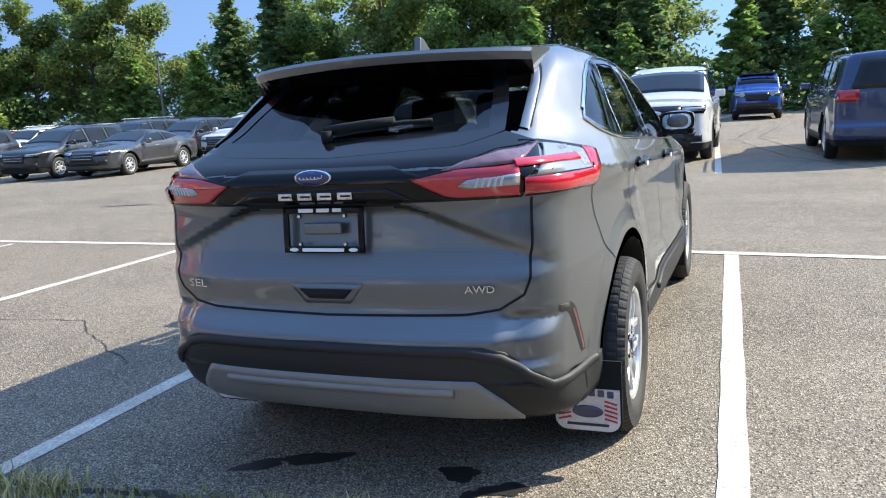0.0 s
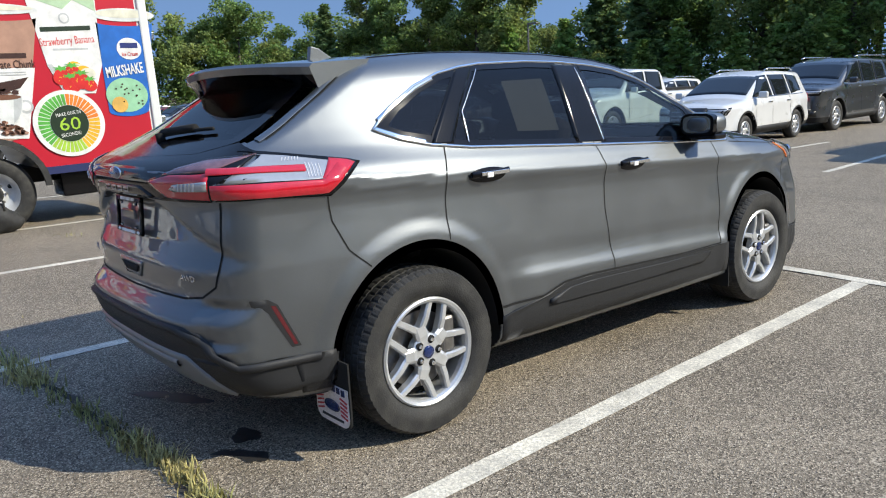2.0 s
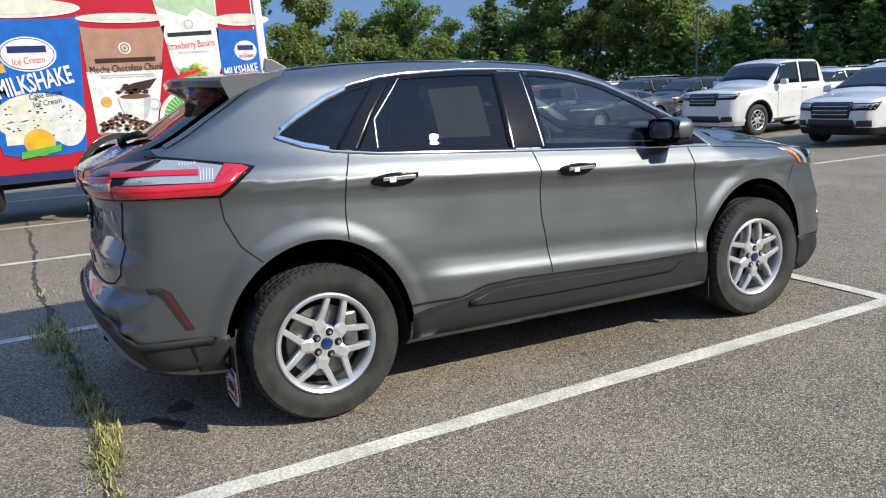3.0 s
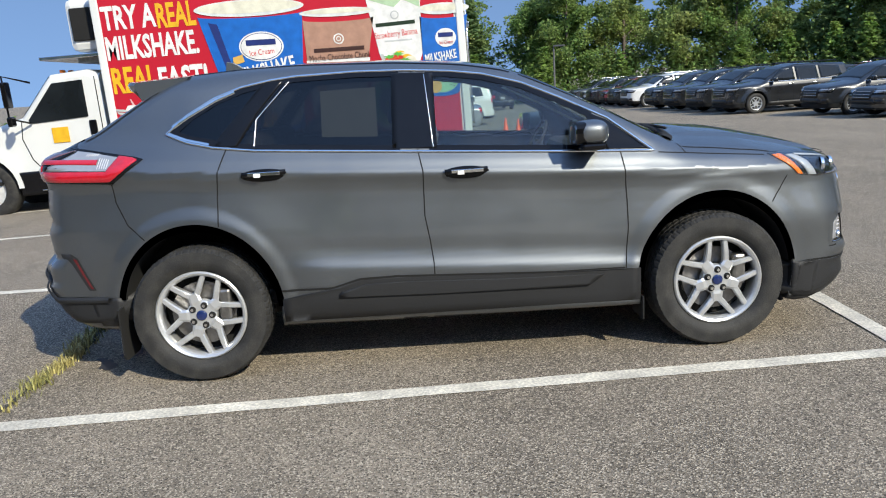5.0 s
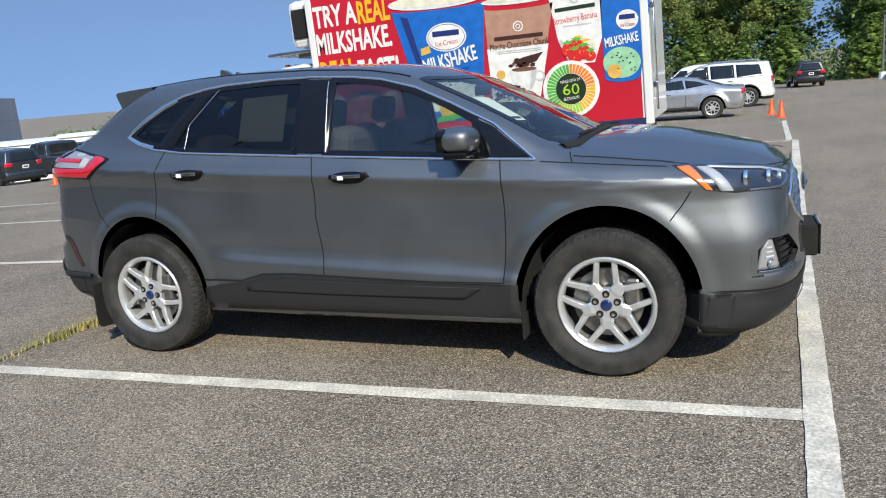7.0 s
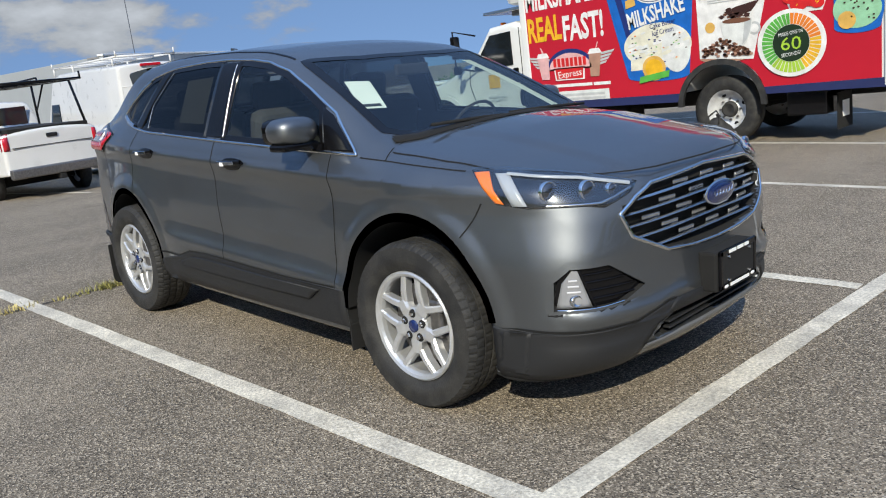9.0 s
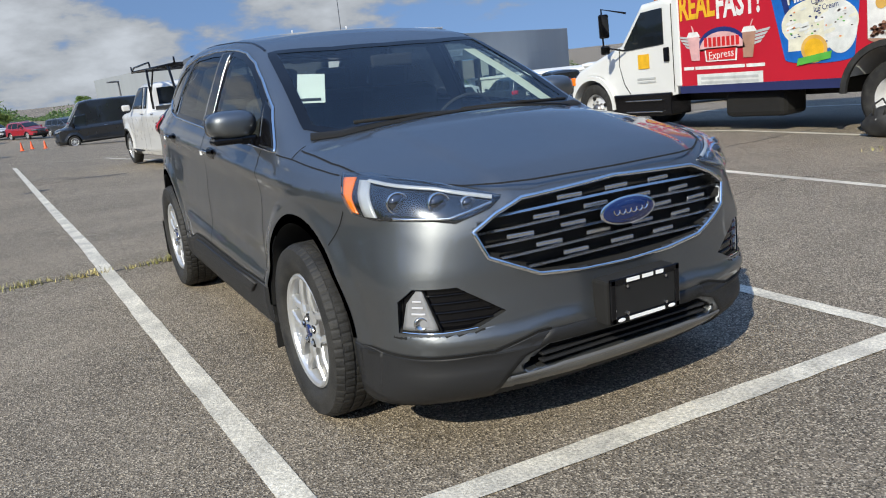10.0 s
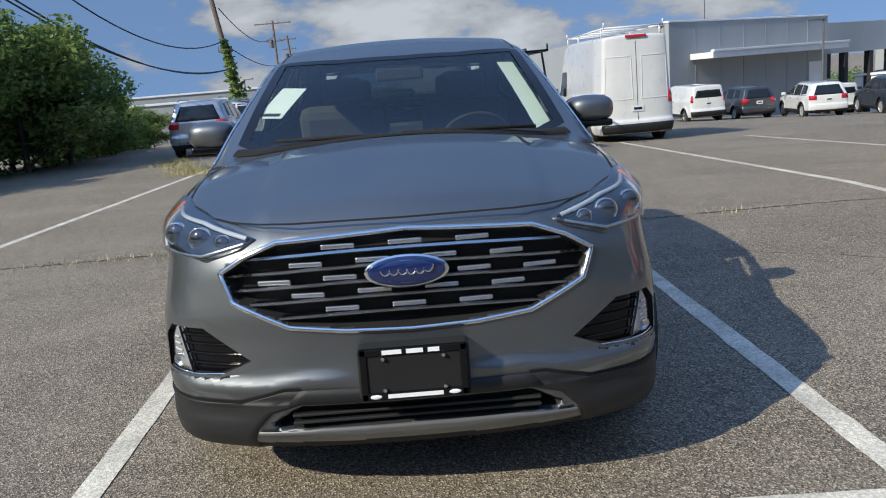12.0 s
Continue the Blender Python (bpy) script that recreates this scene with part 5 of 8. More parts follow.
        for i, bw in enumerate((0.034, 0.05, 0.058)):
            box("lettering_bar", ((-0.062, -0.006, 0.062)[i], 0.009, h / 2 - 0.012), (bw, 0.003, 0.013), WHITE_INK, fr, 0)
        box("lettering_bar", (0, 0.009, -h / 2 + 0.012), (0.165, 0.003, 0.012), WHITE_INK, fr, 0)
        for sx in (-1, 1):
            bm = bmesh.new()
            bmesh.ops.create_uvsphere(bm, u_segments=16, v_segments=6, radius=1, matrix=Matrix.Translation((sx * 0.118, 0.008, -h / 2 + 0.012)) @ Matrix.Diagonal((0.018, 0.003, 0.007, 1)))
            part("oval_mark", bm, WHITE_INK, fr)
            for zz in (0.05, -0.05):
                bm = bmesh.new()
                add_tube(bm, (sx * 0.09, 0.0, zz), (sx * 0.09, 0.012, zz), 0.008, 0.006, 8)
                part("screw", bm, SATIN_CHROME, fr)
        if field:
            box("backing_plate", (0, -0.004, 0), (w - 0.02, 0.012, h - 0.02), field, fr, 0.003)
        return fr

    frame_plate(-2.325, 1.035, -1, tilt=5.0)
    bk = box("plate_rest", (0, -2.325, 1.04), (0.15, 0.016, 0.042), PAINT, root, 0.006)
    frame_plate(2.445, 0.545, 1, field=DARK)
    box("plate_bracket", (0, 2.395, 0.538), (0.335, 0.085, 0.168), DARK, root, 0.012)

    def oval_badge(y, z, w, h, s, tilt):
        b = new("oval_badge")
        b.parent = root
        b.matrix_local = pose(0, y, z, tilt, 0, 0 if s > 0 else 180)
        tagged(b, "blue oval badge with a bright rim")
        for nm, m, kx, dy in (("badge_rim", CHROME, 1.0, 0.0), ("badge_field", BLUE_BADGE, 0.92, 0.003), ("badge_line", CHROME, 0.80, 0.0045), ("badge_centre", BLUE_BADGE, 0.76, 0.0055)):
            bm = bmesh.new()
            bmesh.ops.create_uvsphere(bm, u_segments=40, v_segments=12, radius=1, matrix=Matrix.Translation((0, dy, 0)) @ Matrix.Diagonal((w / 2 * kx, 0.009, h / 2 * (kx - 0.03 if kx < 1 else 1), 1)))
            part(nm, bm, m, b, smooth=True)
        # a plain script-like wave stands for the mark
        bm = bmesh.new()
        pts = [(-0.31 + 0.62 * i / 48 - 0.022 * math.sin(i * 0.8), 0.085 * math.cos(i * 0.8) + 0.10 * max(0.0, 1 - i / 7)) for i in range(49)]
        for (a0, c0), (a1, c1) in zip(pts[:-1], pts[1:]):
            add_tube(bm, (a0 * w, 0.0145, c0 * h), (a1 * w, 0.0145, c1 * h), 0.024 * h, seg=6)
        part("badge_mark", bm, CHROME, b)

    oval_badge(-2.362, 1.225, 0.145, 0.058, -1, 0)
    oval_badge(2.372, 0.845, 0.255, 0.105, 1, 0)
    # name bars on the tailgate: wide-set plain blocks
    for i, x in enumerate((-0.115, -0.038, 0.04, 0.118)):
        box("name_block", (x, -2.365, 1.160), (0.056, 0.006, 0.026), SATIN_CHROME, root, 0.002)
        box("name_slot", (x + 0.004, -2.369, 1.160), (0.036, 0.004, 0.007), GLOSS_BLACK, root, 0)
    text_mesh("trim_letters", "SEL", 0.042, SATIN_CHROME, root, pose(-0.575, -2.318, 0.815, 90, 0, -11), 0.002, width=0.095)
    text_mesh("trim_letters", "AWD", 0.036, SATIN_CHROME, root, pose(0.56, -2.318, 0.815, 90, 0, 11), 0.002, width=0.10)
    # grille
    gr = new("grille")
    gr.parent = root
    tagged(gr, "chrome-barred hexagonal grille with bright inserts")
    full = GRILLE + [(-x, z) for x, z in reversed(GRILLE[1:-1])]
    Skin(BODY_PLAIN).strip("grille_frame", "front", [(x, float(S.front(np.array([z]))[0]) - 0.12 * x * x - 0.45 * x ** 4, z) for x, z in full], 0.016, CHROME, gr, 0.001, 0.007, True, 0.012)

    def limits(z):
        xs = []
        for (x0, z0), (x1, z1) in zip(full, full[1:] + full[:1]):
            if (z0 <= z < z1) or (z1 <= z < z0):
                xs.append(x0 + (x1 - x0) * (z - z0) / (z1 - z0))
        return max(xs) if xs else 0

    def nose(x, z):
        return float(S.front(np.array([z]))[0]) - 0.12 * x * x - 0.45 * x ** 4

    zs = [0.705, 0.755, 0.803, 0.851, 0.899]
    for i, z in enumerate(zs):
        lim = limits(z) - 0.012
        vs, fs, n = [], [], 40
        for j in range(n + 1):
            x = -lim + 2 * lim * j / n
            zz = z + 0.022 * (1 - (x / 0.57) ** 2) - 0.010
            y = nose(x, zz) - 0.014
            for dy, dz in ((-0.03, -0.007), (-0.002, -0.006), (0.006, -0.001), (-0.004, 0.0055), (-0.03, 0.007)):
                vs.append((x, y + dy, zz + dz))
        for j in range(n):
            for q in range(5):
                fs.append((j * 5 + q, (j + 1) * 5 + q, (j + 1) * 5 + (q + 1) % 5, j * 5 + (q + 1) % 5))
        mesh_object("grille_bar", vs, fs, GRILLE_SATIN, gr, smooth=False)
        for j in range(-3, 4):
            x = (j + (0.5 if i % 2 else 0.0)) * 0.205
            z2 = z + 0.016 + 0.022 * (1 - (x / 0.57) ** 2) - 0.010
            if abs(x) + 0.055 > limits(min(z2 + 0.01, 0.95)) - 0.02:
                continue
            box("grille_insert", (x, nose(x, z2) - 0.030, z2), (0.104, 0.010, 0.016), GRILLE_INSERT, gr, 0.004, Euler((0, 0, -0.3 * x)).to_matrix())
    for z in (0.365, 0.39):
        box("intake_bar", (0, 2.335, z), (0.78, 0.03, 0.010), CLADDING, root, 0.003)
    R.strip("chin_blade", "front", [(-0.50, 2.3, 0.325), (-0.3, 2.34, 0.332), (0, 2.36, 0.335), (0.3, 2.34, 0.332), (0.50, 2.3, 0.325)], 0.018, CHIN_GREY, root, 0.006, 0.006, False, 0.015, "dark grey chin blade")
    R.patch("front_upper_cladding", "front", [(-0.36, 2.35, 0.478), (0.36, 2.35, 0.478), (0.40, 2.35, 0.43), (-0.40, 2.35, 0.43)], CLADDING, root, 0.007, 0.03, 0.02)
    for x, l in ((-0.30, 0.30), (0.22, 0.32)):
        tube("wiper", [(x - l * 0.9, 1.30, 1.195), (x, 1.285, 1.205), (x + l, 1.26, 1.205)], 0.008, DARK, root)
    # cabin
    cb = new("cabin")
    cb.parent = root
    box("floor_pan", (0, -0.3, 0.42), (1.6, 3.4, 0.08), DARK, cb)
    box("dashboard", (0, 0.98, 1.02), (1.46, 0.42, 0.20), LINING, cb, 0.06)
    for sx in (-1, 1):
        for y in (0.0, -0.98):
            bm = bmesh.new()
            add_box(bm, (sx * 0.37, y + 0.12, 0.70), (0.52, 0.55, 0.18), None, 0.06)
            add_box(bm, (sx * 0.37, y - 0.20, 1.02), (0.50, 0.16, 0.62), Euler((-0.24, 0, 0)).to_matrix(), 0.06)
            add_box(bm, (sx * 0.37, y - 0.30, 1.40), (0.27, 0.09, 0.17), Euler((-0.2, 0, 0)).to_matrix(), 0.04)
            part("seat", bm, FABRIC, cb, smooth=False)
    vs, fs = revolve([(0.0, 0.18), (0.012, 0.19), (0.0, 0.2), (-0.012, 0.19), (0.0, 0.18)], 40, "z")
    st = mesh_object("steering_wheel", vs, fs, LINING, cb)
    st.matrix_local = pose(-0.37, 0.63, 1.08, 62, 0, 0)
    box("steering_hub", (-0.37, 0.66, 1.075), (0.13, 0.06, 0.10), LINING, cb, 0.02)
    box("rear_view_mirror", (0, 0.56, 1.47), (0.24, 0.03, 0.065), LINING, cb, 0.012)
    # papers on the glass
    st = new("window_label")
    st.parent = root
    R.patch("paper", "side", [(-0.70, 1.54), (-0.40, 1.545), (-0.40, 1.28), (-0.70, 1.295)], PAPER_DIM, st, -0.02, 0.05, 0, "window price sheet behind dark glass, its paper colour dimmed")
    R.patch("screen_label", "top", [(0.45, 0.74), (0.57, 0.69), (0.67, 0.93), (0.55, 0.975)], PAPER, root, -0.005, 0.04, 0, "pale green label inside the windscreen")
    R.strip("label_print", "top", [(0.558, 0.945), (0.648, 0.912)], 0.026, INK, root, -0.003, step=0.03)
    return root


make_crossover()


# ---- parked vehicles of the lot ----
def vehicle_paint(name, c, metal=0.3, rough=0.3):
    return paint_material(name, c, metal, rough, 0.08)


COLOURS = {
    "white": vehicle_paint("white_paint", (0.64, 0.64, 0.63), 0.0), "black": vehicle_paint("black_paint", (0.012, 0.013, 0.015), 0.2),
    "grey": vehicle_paint("graphite_paint", (0.07, 0.073, 0.078), 0.6), "silver": vehicle_paint("silver_paint", (0.42, 0.43, 0.45), 0.7),
    "blue": vehicle_paint("deep_blue_paint", (0.035, 0.06, 0.13), 0.5), "bright_blue": vehicle_paint("bright_blue_paint", (0.010, 0.08, 0.34), 0.3),
    "red": vehicle_paint("red_paint", (0.38, 0.02, 0.03), 0.3), "navy": vehicle_paint("dark_slate_paint", (0.03, 0.036, 0.045), 0.5),
}
DARK_GLASS = material("dark_car_glass", (0.012, 0.015, 0.018), 0.04, spec=0.45, vary=0.3, scale=1.5)
GRILLE_BLACK = material("black_grille", (0.012, 0.012, 0.013), 0.35, vary=0.3, scale=20)
PLATE = material("licence_plate", (0.66, 0.66, 0.62), 0.5, vary=0.1, scale=20)

# length, width, height, wheel radius, wheelbase, then the top line from nose to tail and window outlines
KINDS = {
    "compact_suv": dict(L=4.65, W=1.86, H=1.67, r=0.35, wb=2.72, hood=1.04, belt=1.03, roof0=0.25, cowl=1.22, tail=0.28, green=0.24),
    "mid_suv": dict(L=5.05, W=2.0, H=1.78, r=0.385, wb=3.02, hood=1.14, belt=1.12, roof0=0.35, cowl=1.25, tail=0.22, green=0.22),
    "full_suv": dict(L=5.33, W=2.04, H=1.94, r=0.40, wb=3.11, hood=1.26, belt=1.22, roof0=0.40, cowl=1.32, tail=0.18, green=0.18),
    "off_roader": dict(L=4.55, W=1.92, H=1.84, r=0.42, wb=2.75, hood=1.22, belt=1.18, roof0=0.42, cowl=0.85, tail=0.06, green=0.10),
    "coupe": dict(L=4.79, W=1.92, H=1.38, r=0.345, wb=2.72, hood=0.98, belt=0.92, roof0=-0.15, cowl=0.95, tail=1.25, green=0.26),
    "pickup": dict(L=5.89, W=2.05, H=1.97, r=0.41, wb=3.68, hood=1.28, belt=1.26, roof0=0.85, cowl=1.55, tail=0.0, green=0.17, bed=-0.75),
    "work_pickup": dict(L=6.35, W=2.06, H=2.08, r=0.42, wb=4.05, hood=1.42, belt=1.40, roof0=0.95, cowl=1.65, tail=0.0, green=0.17, bed=-0.35),
    "high_van": dict(L=6.2, W=2.12, H=2.92, r=0.37, wb=3.85, hood=1.28, belt=1.30, roof0=1.35, cowl=2.35, tail=0.05, green=0.10),
    "small_van": dict(L=4.82, W=1.84, H=1.84, r=0.33, wb=3.06, hood=1.12, belt=1.10, roof0=0.95, cowl=1.72, tail=0.05, green=0.12),
}
NOUN = {"compact_suv": "compact SUV", "mid_suv": "mid-size SUV", "full_suv": "full-size SUV", "off_roader": "boxy off-road SUV", "coupe": "low sports coupe",
        "pickup": "pickup truck", "work_pickup": "heavy pickup truck", "high_van": "high-roof cargo van", "small_van": "small cargo van"}
BUILT = {}


def vehicle_shape(k):
    d = KINDS[k]
    k = "pickup" if "bed" in d else k
    f, b, W, H, hood, belt = d["L"] / 2, -d["L"] / 2, d["W"] / 2, d["H"], d["hood"], d["belt"]
    gl = 0.22 if k not in ("high_van", "small_van") else 0.16
    gw = d["green"]
    width = table([(0.1, W * 0.86), (0.25, W * 0.95), (0.45, W), (0.7, W * 0.985), (belt - 0.12, W * 0.985), (belt, W * 0.95), (belt + 0.05, W * 0.92), (H - 0.08, W * 0.92 - gw * 0.8), (H + 0.1, W * 0.92 - gw)], 0.02)
    if d.get("bed") is not None:
        y = d["bed"]
        top = [(f + 0.3, hood - 0.35), (f, hood - 0.16), (f - 0.25, hood - 0.05), (d["cowl"], hood + 0.04), (d["roof0"], H - 0.06), (d["roof0"] - 0.4, H), (y + 0.2, H - 0.02), (y + 0.08, H - 0.08), (y, belt + 0.1), (y - 0.04, belt + 0.06), (b - 0.3, belt + 0.06)]
        blur = 0.04
    elif k == "coupe":
        top = [(f + 0.3, hood - 0.4), (f, hood - 0.25), (f - 0.3, hood - 0.08), (d["cowl"], hood + 0.02), (0.1, H - 0.08), (-0.3, H), (-0.9, H - 0.06), (-1.7, H - 0.34), (-2.0, H - 0.37), (b, H - 0.40), (b - 0.3, 0.8)]
        blur = 0.08
    else:
        top = [(f + 0.3, hood - 0.35), (f, hood - 0.16), (f - 0.25, hood - 0.05), (d["cowl"], hood + 0.05), (d["roof0"], H - 0.09), (d["roof0"] - 0.5, H), (-0.8, H), (b + 0.3, H - 0.05), (b - 0.3, H - 0.10)]
        blur = 0.05
    tail = d["tail"]
    return BodyShape(width=width, top=table(top, blur), crown=table([(f, 0.08), (b, 0.08)], 0.1),
                     front=table([(0.0, f - 0.2), (0.25, f - 0.08), (0.45, f - 0.01), (0.6, f), (0.85, f - 0.01), (hood, f - 0.06), (H, f - 0.6)], 0.03),
                     rear=table([(0.0, b + 0.2), (0.3, b + 0.08), (0.45, b), (0.62, b), (0.68, b + 0.06), (belt, b + 0.06), (H, b + 0.06 + tail)] if k != "coupe" else [(0.0, b + 0.3), (0.35, b + 0.08), (0.6, b), (0.95, b + 0.05), (1.05, b + 0.1), (1.5, b + 0.3)], 0.02),
                     bottom=table([(f, 0.24), (b, 0.28)] if k != "pickup" else [(f, 0.26), (b + 1.3, 0.34), (b + 1.0, 0.54), (b, 0.60)], 0.1), taper=table([(f, 0.16), (f - 0.5, 0.04), (f - 0.9, 0), (b + 0.8, 0), (b, 0.07)], 0.1),
                     front_bow=(0.10, 0.16 if W > 0.9 else 0.2), rear_bow=(0.03, 0.14) if k != "pickup" else (0.01, 0.03), belt_rake=0.02, wheels=((d["wb"] / 2 + (0.1 if k in ("pickup", "high_van") else 0.0), d["r"], 0), (-d["wb"] / 2 + (0.1 if k in ("pickup", "high_van") else 0), d["r"], 0)),
                     arch=(d["r"] * 1.17, d["r"] * 1.2), flare=0.03, round_side=0.10 if k not in ("off_roader", "high_van") else 0.06, round_front=0.12, round_rear=0.06,
                     green_taper=0.2, belt=belt, arch_depth=W - 0.34)


def build_vehicle(k, colour, rims):
    d, S = KINDS[k], vehicle_shape(k)
    k = "pickup" if "bed" in d else k
    root = new("parked_" + {"coupe": "coupe", "pickup": "pickup", "high_van": "van", "small_van": "van"}.get(k, "suv"))
    f, b, W, H, hood, belt, r = d["L"] / 2, -d["L"] / 2, d["W"] / 2, d["H"], d["hood"], d["belt"], d["r"]
    body_paint = COLOURS[colour]
    p, faces, nor = surface_mesh(S, (-W - 0.12, b - 0.15, 0.12), (W + 0.12, f + 0.15, H + 0.12), 0.05)
    c, fn = p[faces].mean(1), nor[faces].mean(1)
    dark = c[:, 2] < 0.30
    for wy, wz, _ in S.wheels:
        dark |= np.hypot((c[:, 1] - wy) / S.arch[0], (c[:, 2] - wz) / S.arch[1]) < 1.03
    if k in ("mid_suv", "full_suv", "compact_suv", "off_roader"):
        dark |= c[:, 2] < 0.40
    mesh_object("body", p, faces, [body_paint, DARK], root, index=dark.astype(int), normals=nor)
    R, L = Skin(S, 1, f - 1.3), Skin(S, -1, f - 1.3)
    top = lambda y: float(S.top(np.array([y]))[0])
    zt = H - 0.13
    cow, rf = d["cowl"], d["roof0"]
    if k == "coupe":
        wins = [[(0.72, belt + 0.05), (0.15, H - 0.16), (-0.45, H - 0.11), (-0.52, belt + 0.07)], [(-0.57, belt + 0.08), (-0.52, H - 0.12), (-0.9, H - 0.18), (-1.25, belt + 0.16)]]
    elif k == "pickup":
        wins = [[(cow - 0.22, belt + 0.05), (rf + 0.02, zt), (0.28, zt + 0.02), (0.28, belt + 0.05)], [(0.2, belt + 0.05), (0.2, zt + 0.02), (d["bed"] + 0.2, zt), (d["bed"] + 0.2, belt + 0.05)]]
    elif k in ("high_van", "small_van"):
        z1 = belt + (0.75 if k == "high_van" else 0.5)
        wins = [[(cow - 0.3, belt + 0.02), (rf + 0.35, z1), (rf - 0.25, z1), (rf - 0.25, belt)]]
    else:
        q = b + d["tail"] + 0.3
        mid = -0.12
        wins = [[(cow - 0.25, belt + 0.05), (rf + 0.02, zt), (mid + 0.1, zt + 0.02), (mid + 0.06, belt + 0.05)],
                [(mid - 0.02, belt + 0.05), (mid + 0.02, zt + 0.02), (mid - 0.85, zt + 0.01), (mid - 0.9, belt + 0.06)],
                [(mid - 0.98, belt + 0.06), (mid - 0.93, zt + 0.01), (q + 0.1, zt - 0.04), (q, belt + 0.12)]]
    for K in (R, L):
        for o in wins:
            K.patch("side_window", "side", o, DARK_GLASS, root, 0.006, 0.12, 0.01)
        if k not in ("high_van", "small_van", "coupe", "pickup"):
            K.strip("window_trim", "side", [(cow - 0.2, belt + 0.03), (b + 0.5, belt + 0.05)], 0.02, CHROME if rims != "black" else GLOSS_BLACK, root, 0.006, 0.006, False, 0.3)
        hz = hood - 0.22
        xs = W * 0.70
        K.patch("headlamp", "front", [(W * 0.46, f, hz - 0.09), (W * 0.86, f - 0.25, hz - 0.08), (W * 0.92, f - 0.4, hz + 0.08), (W * 0.48, f, hz + 0.06)], GLOSS_BLACK, root, 0.007, 0.08, 0.01)
        K.patch("headlamp_lens", "front", [(W * 0.50, f, hz - 0.04), (W * 0.84, f - 0.25, hz - 0.03), (W * 0.88, f - 0.4, hz + 0.06), (W * 0.52, f, hz + 0.04)], CLEAR_LENS, root, 0.011, 0.08, 0.006)
        tz = {"coupe": 0.82, "pickup": belt - 0.16, "high_van": 1.22, "small_van": 1.15}.get(k, belt - 0.07)
        hh = {"coupe": 0.08, "pickup": 0.16, "high_van": 0.16, "small_van": 0.16}.get(k, 0.10)
        w0 = {"high_van": 0.90, "pickup": 0.86, "small_van": 0.88}.get(k, 0.62)
        K.patch("tail_lamp", "rear", [(W * w0, b, tz - hh), (W * 0.965, b + 0.12, tz - hh), (W * 0.965, b + 0.12, tz + hh), (W * w0, b, tz + hh)], RED_LENS, root, 0.010, 0.08, 0.01)
        K.patch("bumper_vent", "front", [(W * 0.60, f, 0.42), (W * 0.84, f - 0.2, 0.42), (W * 0.82, f - 0.2, 0.56), (W * 0.62, f, 0.54)], GRILLE_BLACK, root, 0.008, 0.1, 0.01)
        m = box("door_mirror", (K.side * (W + 0.10), cow - 0.42, belt + 0.10), (0.20, 0.12, 0.15 if k != "high_van" else 0.32), body_paint if k not in ("high_van",) else GLOSS_BLACK, root, 0.035)
        for wy, wz, _ in S.wheels:
            # dark bands on white and silver bodies imitate the shadow gap over the wheels
            K.strip("arch_moulding", "side", [(wy + S.arch[0] * 1.03 * math.cos(a), wz + S.arch[1] * 1.03 * math.sin(a)) for a in np.linspace(0.12, math.pi - 0.12, 22)], 0.13 if k == "off_roader" else 0.045, CLADDING if k == "off_roader" else DARK if colour in ("white", "silver") and k != "coupe" else body_paint, root, 0.004, 0.05 if k == "off_roader" else 0.006, False, 0.1)
        (wf, _, _), (wr, _, _) = S.wheels
        K.patch("sill_cladding", "side", [(wr + S.arch[0] + 0.03, 0.30), (wf - S.arch[0] - 0.03, 0.30), (wf - S.arch[0] - 0.03, 0.43), (wr + S.arch[0] + 0.03, 0.43)], CLADDING, root, 0.008, 0.2, 0.015)
        for wy, wz, _ in S.wheels:
            wheel(root, (K.side * (W - 0.13), wy, wz), K.side, r, r * 0.64, {"black": GLOSS_BLACK, "steel": STEEL}.get(rims, ALLOY), 5, "fork" if k != "off_roader" else "plain", w=0.24)
        for y in ((0.15, -0.85) if k not in ("coupe", "high_van", "small_van") else (0.0,)):
            x = float(S.half_width(np.array([y]), np.array([belt - 0.08]))[0])
            box("door_handle", (K.side * (x + 0.008), y, belt - 0.08), (0.03, 0.2, 0.03), body_paint if rims == "black" else SATIN_CHROME, root, 0.008)
        for y in ((cow - 0.35, 0.02 if k != "pickup" else 0.24, -0.95 if k != "pickup" else d["bed"] + 0.1) if k not in ("coupe",) else (0.75, -0.55)):
            K.strip("panel_seam", "side", [(y, belt), (y, 0.45)], 0.012, SEAM, root, 0.003, step=0.15)
    y1 = rf + 0.06
    K = R
    ww = W * 0.92 - d["green"] * 0.75 - 0.03
    K.patch("windscreen", "top", [(-ww, y1), (ww, y1), (W * 0.80, cow - 0.16), (-W * 0.80, cow - 0.16)], DARK_GLASS, root, 0.006, 0.12, 0.01)
    zb0, zb1 = {"coupe": (1.02, 1.2), "pickup": (belt + 0.12, H - 0.16), "high_van": (1.45, 2.1), "small_van": (1.2, 1.55)}.get(k, (belt + 0.04, H - 0.17))
    if k == "coupe":
        K.patch("rear_window", "top", [(-0.52, -0.95), (0.52, -0.95), (0.60, -1.65), (-0.60, -1.65)], DARK_GLASS, root, 0.006, 0.12, 0.01)
    elif k == "pickup":
        box("rear_window", (0, d["bed"] - 0.005, (zb0 + zb1) / 2), (1.35, 0.02, zb1 - zb0), DARK_GLASS, root, 0.005)
        box("bed_floor", (0, (d["bed"] + b) / 2, belt + 0.04), (W * 1.55, abs(b - d["bed"]) - 0.22, 0.10), DARK, root, 0.01)
        box("rear_bumper", (0, b - 0.02, 0.62), (W * 1.84, 0.16, 0.20), STEEL, root, 0.03)
